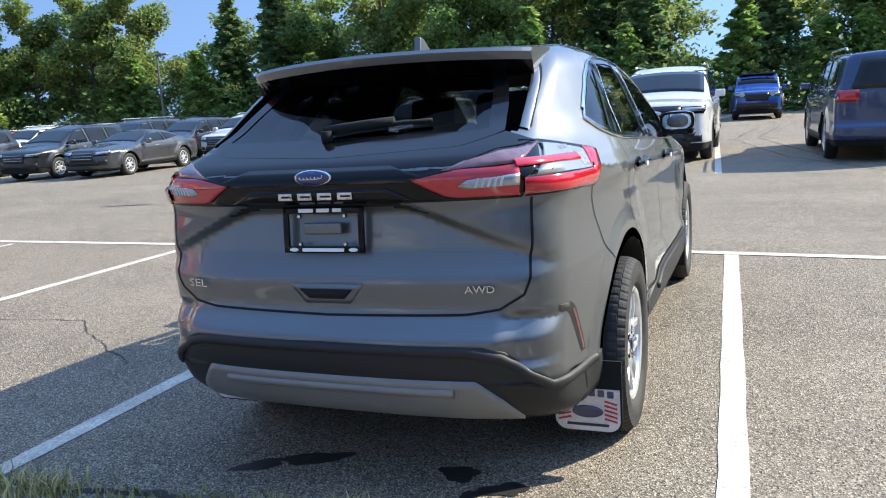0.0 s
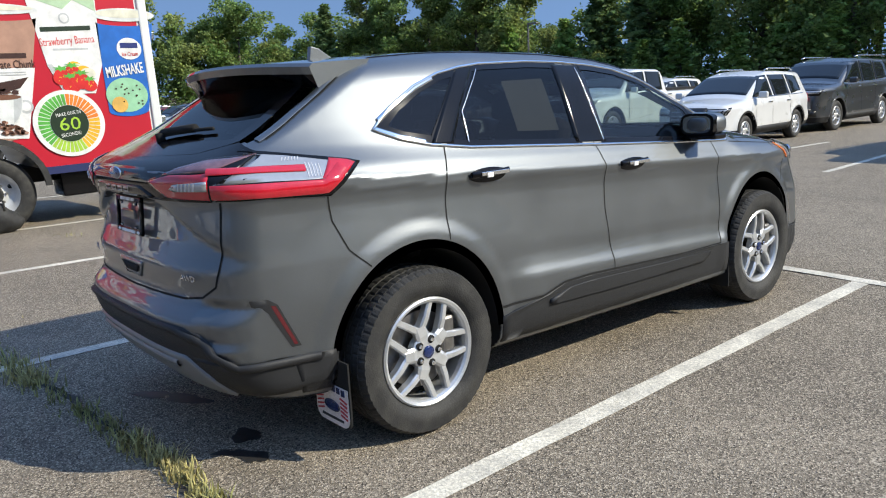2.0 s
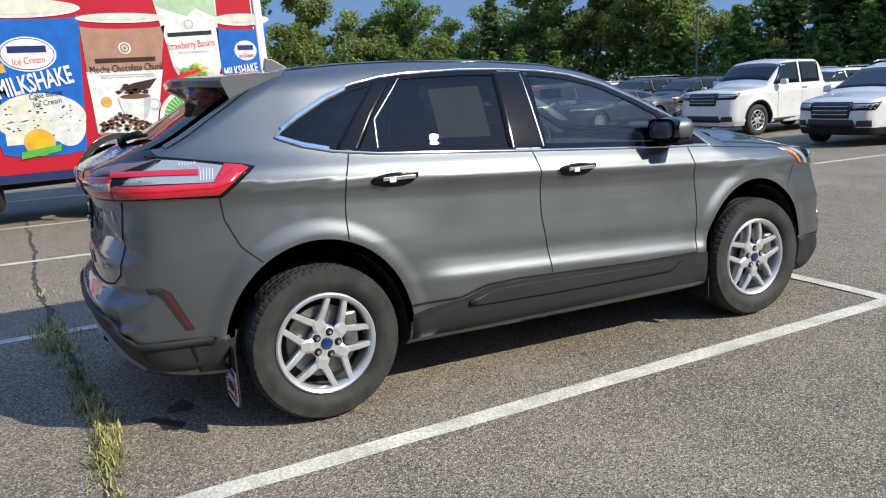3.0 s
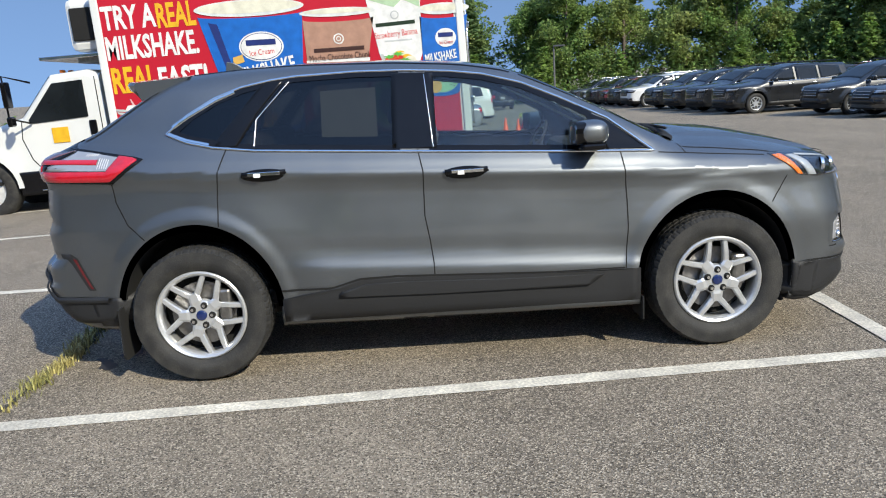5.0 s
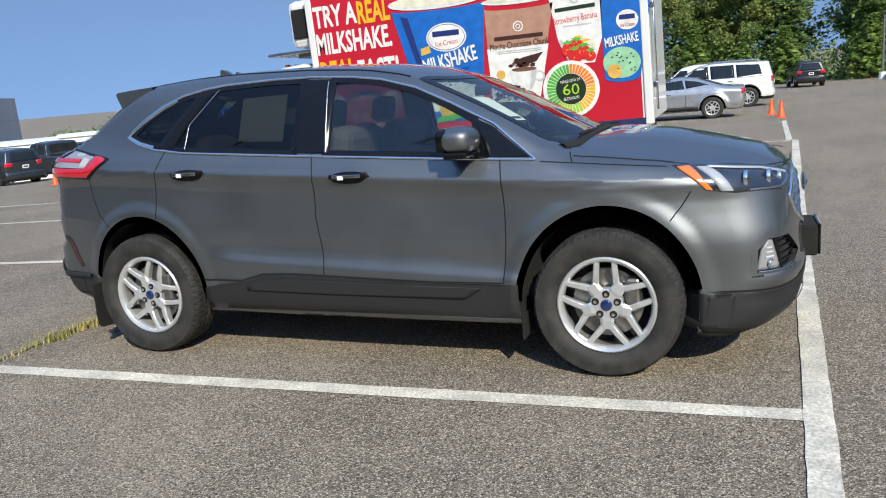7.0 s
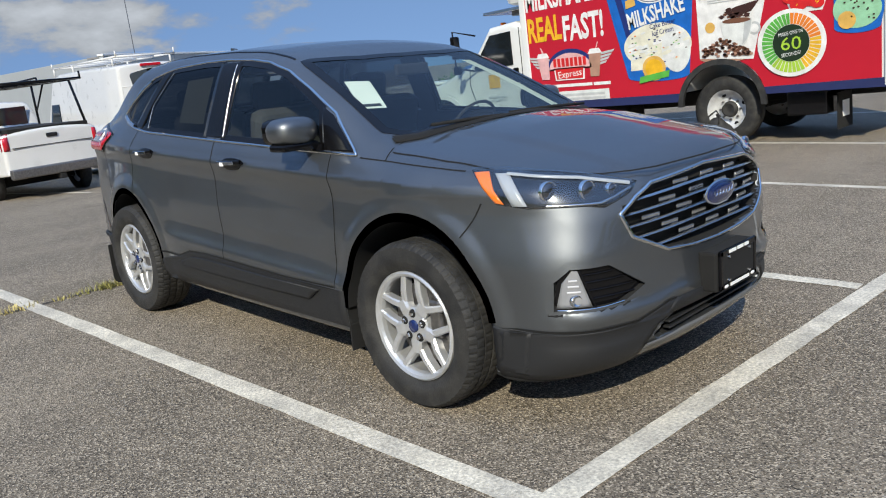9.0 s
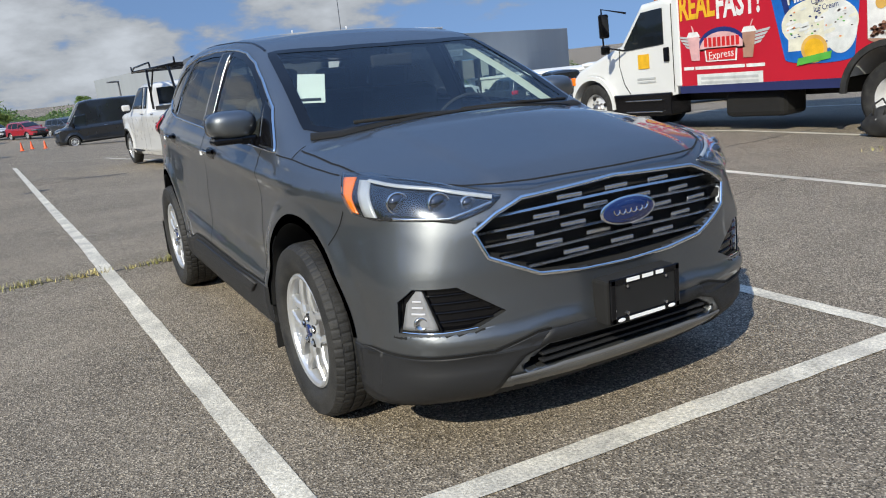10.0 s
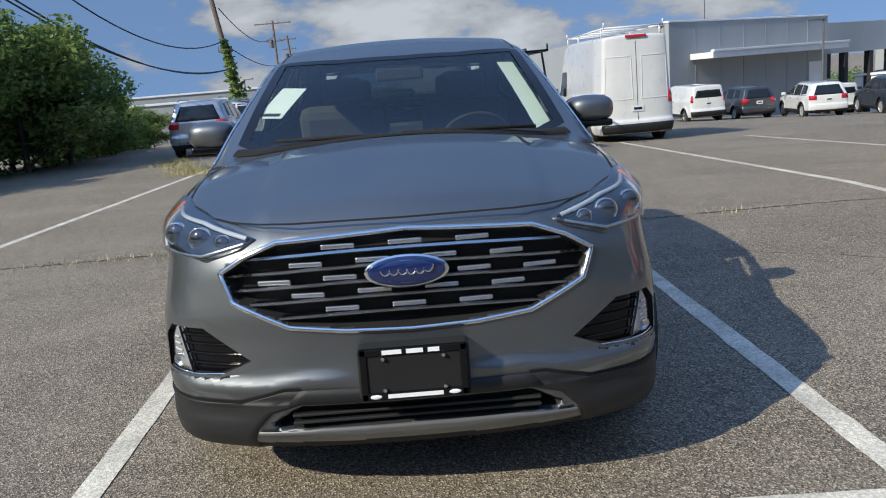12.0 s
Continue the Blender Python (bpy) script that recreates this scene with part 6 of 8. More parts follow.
        box("tow_hitch", (0, b - 0.02, 0.46), (0.12, 0.2, 0.10), DARK, root, 0.01)
        box("tailgate_badge", (0, b + 0.045, belt - 0.10), (0.22, 0.03, 0.08), GRILLE_BLACK, root, 0.02)
        box("rear_axle", (0, S.wheels[1][0], 0.40), (W * 1.5, 0.2, 0.2), DARK, root, 0.03)
        box("tailgate_seam", (0, b + 0.055, belt - 0.28), (W * 1.55, 0.02, 0.012), SEAM, root, 0)
    elif k not in ("high_van",):
        K.patch("rear_window", "rear", [(-W * 0.72, b + 0.1, zb0), (W * 0.72, b + 0.1, zb0), (W * 0.60, b + 0.1, zb1), (-W * 0.60, b + 0.1, zb1)], DARK_GLASS, root, 0.008, 0.1, 0.01)
    if k in ("high_van", "small_van"):
        K.strip("door_seam", "rear", [(0, b, 0.55), (0, b + 0.03, H - 0.25)], 0.014, SEAM, root, 0.004, step=0.1)
        K.patch("rear_bumper", "rear", [(-W * 0.93, b + 0.1, 0.33), (W * 0.93, b + 0.1, 0.33), (W * 0.93, b + 0.1, 0.56), (-W * 0.93, b + 0.1, 0.56)], CLADDING, root, 0.03, 0.1, 0.03)
        if k == "high_van":
            for sx in (-0.5, 0.5):
                K.strip("door_pressing", "rear", [(W * sx - W * 0.38, b, 1.2), (W * sx + W * 0.38, b, 1.2), (W * sx + W * 0.36, b + 0.02, 2.3), (W * sx - W * 0.36, b + 0.02, 2.3)], 0.03, body_paint, root, 0.001, 0.008, True, 0.1)
            box("high_stop_lamp", (0, b + 0.08, H - 0.12), (0.55, 0.05, 0.07), RED_LENS, root, 0.015)
    gz0, gz1 = hood - 0.36, hood - 0.16
    K.patch("grille", "front", [(-W * 0.50, f, gz1 + 0.02), (W * 0.50, f, gz1 + 0.02), (W * 0.44, f, gz0 - 0.10), (-W * 0.44, f, gz0 - 0.10)], GRILLE_BLACK, root, 0.012, 0.1, 0.015)
    for i in range(3):
        z = gz0 - 0.02 + i * (gz1 - gz0) / 2.6
        K.strip("grille_bar", "front", [(-W * 0.41, f, z), (0, f, z), (W * 0.41, f, z)], 0.016, SATIN_CHROME if rims != "black" else GRILLE_BLACK, root, 0.016, 0.012, False, 0.1)
    K.patch("lower_intake", "front", [(-W * 0.62, f, 0.40), (W * 0.62, f, 0.40), (W * 0.52, f, 0.56), (-W * 0.52, f, 0.56)], GRILLE_BLACK, root, 0.010, 0.1, 0.015)
    if k == "off_roader":
        box("front_bumper", (0, f + 0.03, 0.60), (W * 1.62, 0.20, 0.17), GRILLE_BLACK, root, 0.03)
        box("roof_panel", (0, -0.75, H + 0.005), (W * 1.45, 2.3, 0.05), GRILLE_BLACK, root, 0.02)
        for sx in (-1, 1):
            bm = bmesh.new()
            add_tube(bm, (sx * W * 0.60, f - 0.02, hood - 0.20), (sx * W * 0.60, f + 0.02, hood - 0.20), 0.10, seg=20)
            part("round_headlamp", bm, CLEAR_LENS, root)
            box("tow_hook", (sx * W * 0.45, f + 0.15, 0.58), (0.04, 0.08, 0.07), RED_LENS, root, 0.01)
    if k == "full_suv":
        K.patch("lower_fascia", "front", [(-W * 0.66, f, 0.34), (W * 0.66, f, 0.34), (W * 0.74, f - 0.1, 0.62), (W * 0.50, f, 0.66), (-W * 0.50, f, 0.66), (-W * 0.74, f - 0.1, 0.62)], GRILLE_BLACK, root, 0.009, 0.1, 0.015)
        bm = bmesh.new()
        bmesh.ops.create_uvsphere(bm, u_segments=20, v_segments=8, radius=1, matrix=Matrix.Translation((0, f - 0.01, hood - 0.27)) @ Matrix.Diagonal((0.12, 0.03, 0.05, 1)))
        part("oval_badge", bm, SATIN_CHROME, root, smooth=True)
    pz = {"coupe": 0.62, "high_van": 0.95, "pickup": 0.62, "full_suv": 0.98, "mid_suv": 0.92, "compact_suv": 0.86, "off_roader": 0.75, "small_van": 0.92}[k]
    pr, pn = K.lay("rear", [(0.0, pz)], 0.012)
    box("number_plate", (0, pr[0][1], pz), (0.31, 0.015, 0.155), PLATE, root, 0.004)
    box("plate_bars", (0, pr[0][1] - 0.010, pz), (0.22, 0.006, 0.06), BLUE_BADGE, root, 0)
    if k in ("mid_suv", "full_suv", "compact_suv"):
        for sx in (-1, 1):
            x = W * 0.92 - d["green"] - 0.02
            tube("roof_rail", [(sx * x, rf - 0.4, H + 0.0), (sx * x, rf - 0.6, H + 0.035), (sx * x, b + d["tail"] + 0.5, H + 0.03), (sx * x, b + d["tail"] + 0.35, H - 0.02)], 0.018, SATIN_CHROME if colour != "black" else GLOSS_BLACK, root)
    return root


def park(k, colour, x, y, yaw, rims="alloy", label="", group="parked cars"):
    key = (k, colour, rims)
    m = pose(x, y, float(gz(x, y)), 0, 0, yaw)
    if key not in BUILT:
        ob = BUILT[key] = build_vehicle(k, colour, rims)
        ob.matrix_world = m
    else:
        ob = copy_thing(BUILT[key], m)
    word = {"bright_blue": "bright blue", "navy": "dark slate"}.get(colour, colour)
    return tagged(ob, label or f"{word} {NOUN[k]} parked on the asphalt lot", {"pickup": "pickup truck", "work_pickup": "pickup truck", "high_van": "van", "small_van": "van"}.get(k, "car"), group)


# facing row across the aisle
park("full_suv", "white", -0.4, 13.65, 180, "black", "white full-size SUV with black grille facing the aisle")
park("full_suv", "blue", 3.55, 13.0, 2, "alloy", "dark blue full-size SUV seen from its tail")
park("compact_suv", "white", -6.5, 14.1, 184, "alloy", "white compact SUV with dark grille facing the aisle")
park("full_suv", "grey", -6.85, 19.6, 181, "alloy", "older dark grey full-size SUV with chrome bumper")
park("pickup", "white", -11.2, 16.0, 182, "alloy", "white crew-cab pickup truck beside a compact SUV")
park("mid_suv", "white", -7.2, 29.9, 182, "alloy", "white mid-size SUV under the trees")
park("off_roader", "bright_blue", 1.5, 31.6, 180, "black", "bright blue off-road SUV backed against the trees")
park("coupe", "grey", -17.7, 15.4, 184, "alloy", "grey sports coupe with five-spoke wheels in the row")
park("compact_suv", "black", -20.4, 15.2, 184, "alloy", "black compact SUV beside a grey coupe")
for i, (k, c, x, y) in enumerate([("compact_suv", "white", -17.2, 21.2), ("compact_suv", "black", -20.2, 21.4), ("mid_suv", "navy", -23.2, 21.4), ("compact_suv", "white", -26.4, 21.6),
                                  ("compact_suv", "white", -14.2, 22.0), ("mid_suv", "white", -29.5, 21.8), ("compact_suv", "red", -32.6, 22.0), ("compact_suv", "black", -36, 22.0)]):
    park(k, c, x, y, 183)
for i, (k, c) in enumerate([("mid_suv", "black")] * 4 + [("mid_suv", "white"), ("mid_suv", "black"), ("compact_suv", "red"), ("mid_suv", "black"), ("compact_suv", "white"), ("mid_suv", "grey"), ("compact_suv", "white")]):
    x = -24.9 - 3.05 * i - (1.6 if i > 3 else 0)
    park(k, c, x, 14.1 + 0.03 * i, 186, "alloy", "" if i else "black mid-size SUV with bright wheels, end of a long row", "row of SUVs")
# beyond the delivery truck
park("coupe", "silver", -22.5, -0.1, 181, "alloy", "silver sports coupe seen from its flank")
park("mid_suv", "white", -29.2, 0.9, 180, "alloy", "white mid-size SUV with red tail lamps")
park("small_van", "white", -33.5, 0.6, 180, "steel", "white van behind a white SUV")
park("compact_suv", "black", -53, 6.2, 95, "alloy", "black SUV alone at the far kerb")
# rear of the lot
work_pickup = park("work_pickup", "white", -2.15, -16.0, 184.5, "alloy", "white work pickup with a black ladder rack over its bed")
park("high_van", "white", -5.95, -18.7, 181, "steel", "white high-roof cargo van with a ladder rack")
park("small_van", "white", -14.2, -34.6, 181, "steel", "small white cargo van near the building")
park("compact_suv", "grey", -17.2, -35.6, 180, "alloy", "graphite SUV near the building")
park("compact_suv", "white", -19.4, -32.6, 172, "alloy", "white SUV with red tail lamps near the building")
park("mid_suv", "navy", -22.6, -31.4, 168, "alloy", "dark slate SUV near the building")
park("pickup", "navy", -26.0, -31.2, 165, "alloy", "dark slate pickup near the service bays")
park("small_van", "white", -24.5, -41.0, 180, "steel", "white van by the service bays")
park("off_roader", "silver", -29.8, -33.4, 120, "alloy", "pale off-road SUV with black roof")
park("pickup", "navy", -27.5, -36.6, 110, "alloy")
park("pickup", "bright_blue", -16.0, -13.0, 226, "alloy", "bright blue pickup truck standing in the open lot")
park("high_van", "black", -3.8, -51.5, 270, "alloy", "black high-roof van seen from its flank")
park("compact_suv", "silver", 6.35, -20.6, 184, "alloy", "silver compact SUV parked along the hedge")
park("compact_suv", "white", 6.9, -27.6, 95, "alloy", "white compact SUV nosed towards the aisle")
park("mid_suv", "grey", 6.6, -30.4, 95, "alloy")
park("pickup", "white", 6.4, -33.6, 95, "alloy", "white pickup nosed towards the aisle")
park("pickup", "white", 5.0, -74.5, 0, "alloy", "white pickup far down the lot")
for k, c, x, y in (("compact_suv", "black", 7.5, -82), ("compact_suv", "white", 3.0, -86), ("compact_suv", "red", 0.2, -80), ("mid_suv", "grey", -3.5, -84), ("compact_suv", "silver", 9.8, -60)):
    park(k, c, x, y, 30)


# ---- ladder racks ----
def ladder_rack(name, m, posts, half, y0, y1, z0, z1, mat, label):
    t = thing(name, m, label, "ladder rack")
    for sx in (-1, 1):
        tube("side_rail", [(sx * half, y0, z1), (sx * half, y1, z1)], 0.028, mat, t)
        for y in posts:
            tube("post", [(sx * half, y, z0), (sx * half, y, z1)], 0.028, mat, t)
    for i in range(5):
        y = y0 + (y1 - y0) * i / 4
        tube("crossbar", [(-half, y, z1), (half, y, z1)], 0.024, mat, t)
    for y in (y0, y1):
        for sx in (-1, 1):
            tube("stop", [(sx * half, y, z1), (sx * half, y, z1 + 0.14)], 0.02, mat, t)
    return t


pr = ladder_rack("pickup_rack", pose(-2.15, -16.0, float(gz(-2.15, -16.0)), 0, 0, 184.5), (-0.50,), 0.86, -3.0, 1.0, 1.42, 2.36, GLOSS_BLACK, "black steel ladder rack over a white pickup")
for sx in (-1, 1):
    tube("tail_post", [(sx * 0.86, -2.85, 1.42), (sx * 0.86, -2.45, 2.36)], 0.028, GLOSS_BLACK, pr)
    tube("upper_rail", [(sx * 0.86, -0.9, 2.36), (sx * 0.86, -0.85, 2.50), (sx * 0.86, 0.7, 2.46), (sx * 0.86, 1.0, 2.36)], 0.022, GLOSS_BLACK, pr)
    tube("brace", [(sx * 0.86, -0.50, 1.75), (sx * 0.86, -1.15, 2.36)], 0.02, GLOSS_BLACK, pr)
ladder_rack("van_rack", pose(-5.95, -18.7, float(gz(-5.95, -18.7)), 0, 0, 181), (-2.6, 0, 1.4), 0.78, -2.85, 1.5, 2.82, 3.05, COLOURS["white"], "white roof ladder rack on a cargo van")

# ---- cones ----
CONE_ORANGE = material("cone_orange", (0.75, 0.10, 0.015), 0.5, vary=0.15, scale=10)
first = None
for x, y in ((-19.9, 3.2), (-21.6, 3.0), (-16.5, -21.2), (-13.4, -16.3), (1.3, -48.5), (0.7, -51.0), (0.0, -49.4)):
    m = pose(x, y, float(gz(x, y))) @ Matrix.Diagonal((0.72, 0.72, 0.72, 1))
    if first is None:
        first = thing("traffic_cone", m, "orange plastic traffic cone on the asphalt", "traffic cone", "traffic cones")
        vs, fs = revolve([(0.03, 0.15), (0.04, 0.14), (0.68, 0.035), (0.70, 0.03), (0.70, 0.0)], 20, "z")
        mesh_object("cone_body", vs, fs, CONE_ORANGE, first)
        box("cone_foot", (0, 0, 0.018), (0.38, 0.38, 0.036), CONE_ORANGE, first, 0.008)
    else:
        copy_thing(first, pose(x, y, float(gz(x, y))))

# ---- buildings ----
CLADDING_GREY = material("grey_wall_panels", (0.30, 0.32, 0.33), 0.7, vary=0.05, scale=0.5, fine=0.05, streak=(1, 1, 0.15))
TRIM_WHITE = material("white_fascia", (0.72, 0.73, 0.72), 0.6, vary=0.06, scale=1)
ROOF_GREY = material("flat_roof_felt", (0.2, 0.2, 0.2), 0.9, vary=0.1, scale=0.6)
# near-black colour carries the shade within the open bays
BAY_SHADE = material("service_bay_shade", (0.02, 0.02, 0.022), 0.9, vary=0.3, scale=1)


def make_warehouse():
    ux, uy = -0.86, -0.51
    t = thing("service_building", Matrix(((ux, 0.51, 0, -16.8), (uy, -0.86, 0, -45.5), (0, 0, 1, 0), (0, 0, 0, 1))), "long grey panel-clad service building with a white canopy and open bays", "building")
    z0 = -4.2

    def wall(name, a, b, lo, hi, d0=0.0, d1=0.35, mat=CLADDING_GREY):
        return box(name, ((a + b) / 2, (d0 + d1) / 2, (lo + hi) / 2), (b - a, d1 - d0, hi - lo), mat, t, 0.02)

    wall("wall", 0, 17.6, z0, 4.15)
    box("side_wall", (16.7, 34.1, (z0 + 4.15) / 2), (0.35, 75, 4.15 - z0), CLADDING_GREY, t, 0.02, Euler((0, 0, -0.455)).to_matrix())
    wall("roof", 0, 17.6, 4.0, 4.14, 0.36, 1.2, ROOF_GREY)
    wall("parapet_cap", -0.05, 17.6, 4.15, 4.27, -0.05, 0.4, TRIM_WHITE)
    # bays
    wall("upper_wall", 17.6, 47, 1.35, 3.65)
    wall("roof", 17.6, 47, 3.45, 3.6, 0.36, 8, ROOF_GREY)
    wall("wall", 29.0, 47, z0, 1.35)
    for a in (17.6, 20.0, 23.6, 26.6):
        wall("bay_pier", a, a + 0.5, z0, 1.35, 0.0, 0.5, BAY_SHADE)
    wall("bay_back", 17.6, 29.0, z0, 1.35, 7.0, 7.2, BAY_SHADE)
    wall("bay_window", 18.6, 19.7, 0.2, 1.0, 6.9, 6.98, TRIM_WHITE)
    wall("bay_window", 24.6, 25.4, 0.3, 1.1, 6.9, 6.98, TRIM_WHITE)
    wall("canopy", 2.0, 17.4, 1.72, 2.1, -1.8, 0.0, TRIM_WHITE)
    wall("canopy_lip", 2.0, 17.4, 2.1, 2.25, -1.9, -1.6, TRIM_WHITE)
    wall("shutter_door", 15.2, 17.0, z0, 0.9, -0.05, 0.0, TRIM_WHITE)
    for i in range(1, 7):
        wall("panel_joint", 2.5 * i, 2.5 * i + 0.012, z0, 4.15, -0.006, 0.0, CLADDING_GREY)
    wall("end_wall", 46.65, 47, z0, 3.65, 0.36, 12)
    bm = bmesh.new()
    add_tube(bm, (6.0, 2, 4.1), (6.0, 2, 9.0), 0.03, seg=6)
    part("roof_mast", bm, STEEL, t)


make_warehouse()


def low_building(x, y, yaw, w, d, h, mat, label):
    z = float(gz(x, y))
    t = thing("low_building", pose(x, y, z, 0, 0, yaw), label, "building")
    box("wall", (0, 0, h / 2), (w, d, h), mat, t, 0.03)
    box("roof_edge", (0, 0, h + 0.1), (w + 0.3, d + 0.3, 0.2), TRIM_WHITE, t, 0.03)
    n = max(2, int(w / 4))
    for i in range(n):
        box("window", (-w / 2 + (i + 0.5) * w / n, d / 2 + 0.01, h * 0.48), (w / n * 0.55, 0.06, h * 0.34), DARK_GLASS, t, 0.01)
    return t


low_building(-52, -50, -45, 34, 10, 3.4, TRIM_WHITE, "long low white building at the edge of the lot")
low_building(-44, -43.5, -45, 9, 5, 3.0, TRIM_WHITE, "white showroom wing with a dark sign")
low_building(36, -92, 10, 40, 14, 4.5, CLADDING_GREY, "grey shed beyond the hedge")
low_building(22, -70, 8, 10, 8, 3.4, CLADDING_GREY, "small flat-roofed grey building")

# ---- lamp posts, utility poles and wires ----
POLE_WOOD = material("weathered_pole_wood", (0.16, 0.12, 0.09), 0.85, vary=0.2, scale=3, fine=0.2, streak=(6, 6, 0.6))
POLE_STEEL = material("grey_lamp_post", (0.16, 0.16, 0.16), 0.5, 0.5, vary=0.1)


def lamp_post(x, y, top, yaw=0, label="grey steel lot lamp post with a flat head"):
    z = float(gz(x, y))
    t = thing("lamp_post", pose(x, y, z, 0, 0, yaw), label, "lamp post", "lamp posts")
    h = top - z
    bm = bmesh.new()
    add_tube(bm, (0, 0, 0), (0, 0, h), 0.09, 0.06, 10)
    part("post", bm, POLE_STEEL, t)
    box("lamp_head", (0.45, 0, h + 0.02), (0.9, 0.3, 0.12), POLE_STEEL, t, 0.03)
    bm = bmesh.new()
    add_tube(bm, (0, 0, 0), (0, 0, 0.5), 0.25, 0.22, 12)
    part("footing", bm, TRIM_WHITE, t)


lamp_post(-25.5, -43.0, 3.45, 0)
lamp_post(-35, 36.7, 5.4, 0)
lamp_post(-58.0, 11.5, 3.6, 60)
lamp_post(-45, -32.5, 2.75, 200)
lamp_post(-52, -37, 1.7, 200)
lamp_post(-6.5, -62, 2.6, 20)
lamp_post(15, -68, 3.6, 160)


def utility_pole(x, y, h, lean=(0, 0), arms=((0.5, 2.2),), vine=False, kit=True):
    z = float(gz(x, y))
    t = thing("utility_pole", pose(x, y, z), "tall wooden utility pole carrying cables" + (" with ivy on its foot" if vine else ""), "utility pole", "utility poles")
    tip = Vector((lean[0], lean[1], h))
    bm = bmesh.new()
    add_tube(bm, (0, 0, 0), tip, 0.17, 0.11, 10)
    part("shaft", bm, POLE_WOOD, t)
    for dz, w in arms:
        c = tip * ((h - dz) / h)
        box("crossarm", c, (w, 0.1, 0.12), POLE_WOOD, t, 0.01)
        for sx in (-0.45, -0.15, 0.15, 0.45):
            bm = bmesh.new()
            add_tube(bm, c + Vector((sx * w, 0, 0.05)), c + Vector((sx * w, 0, 0.25)), 0.04, 0.03, 8)
            part("insulator", bm, STEEL, t)
    if kit:
        bm = bmesh.new()
        c = tip * ((h - 2.4) / h)
        add_tube(bm, c + Vector((0.4, 0, -0.5)), c + Vector((0.4, 0, 0.4)), 0.22, seg=14)
        part("transformer", bm, POLE_STEEL, t)
    return t


utility_pole(9.2, -39.5, 9.5, (1.25, 0.3), ((4.6, 0.8),), vine=True, kit=False)
utility_pole(14.4, -84, 11.6, (0, 0), ((0.3, 4.0), (2.2, 2.0)))
utility_pole(13.0, -88, 10.2, (0.6, 0), ((0.4, 2.0), (1.5, 1.6), (3.0, 1.6)))


def cable(a, b, sag, r=0.03):
    pts = []
    for i in range(25):
        f = i / 24
        p = Vector(a).lerp(Vector(b), f)
        p.z -= sag * 4 * f * (1 - f)
        pts.append(tuple(p))
    t = tagged(tube("overhead_cable", pts, r, INK, None, seg=5), "thin black overhead cable slung between poles", "cable", "overhead cables")
    return t


cable((9.6, -39.3, 3.4), (12.0, -10.0, 8.0), 2.0)
cable((9.6, -39.3, 3.4), (12.0, -4.0, 11.0), 3.0)
cable((9.8, -39.3, 4.9), (12.0, -10.0, 11.0), 3.0)
cable((9.9, -39.3, 6.6), (14.4, -84, 8.6), 1.2)
cable((9.7, -39.3, 4.6), (13.2, -88, 6.6), 1.2)


# ---- red delivery truck ----
RED = material("truck_red_vinyl", (0.43, 0.010, 0.025), 0.35, vary=0.06, scale=1.2, fine=0.03)
TRUCK_WHITE = material("truck_white_paint", (0.64, 0.65, 0.64), 0.35, coat=0.4, vary=0.04, scale=1.5)
NAVY = material("navy_skirt", (0.018, 0.025, 0.09), 0.4, vary=0.08)
INKS = {n: material("print_" + n, tuple(0.84 * v for v in c), 0.4, vary=0.14, scale=7, fine=0.06) for n, c in dict(
    blue=(0.01, 0.13, 0.50), white=(0.78, 0.78, 0.76), cream=(0.74, 0.72, 0.58), yellow=(0.80, 0.45, 0.02), brown=(0.42, 0.24, 0.17), dark=(0.05, 0.02, 0.015), coffee=(0.16, 0.07, 0.04),
    mint=(0.30, 0.58, 0.36), green=(0.10, 0.42, 0.06), lime=(0.38, 0.60, 0.05), orange=(0.80, 0.22, 0.02), red=(0.62, 0.02, 0.02), leaf=(0.45, 0.62, 0.40), ink=(0.012, 0.03, 0.012), gold=(0.70, 0.42, 0.10),
    pink=(0.72, 0.42, 0.42), navy=(0.015, 0.03, 0.16), grey=(0.5, 0.52, 0.52), panel=(0.70, 0.72, 0.70)).items()}


RIM_WHITE = material("white_wheel_enamel", (0.62, 0.63, 0.64), 0.3, 0.25, coat=0.5, vary=0.12, scale=8, fine=0.08)


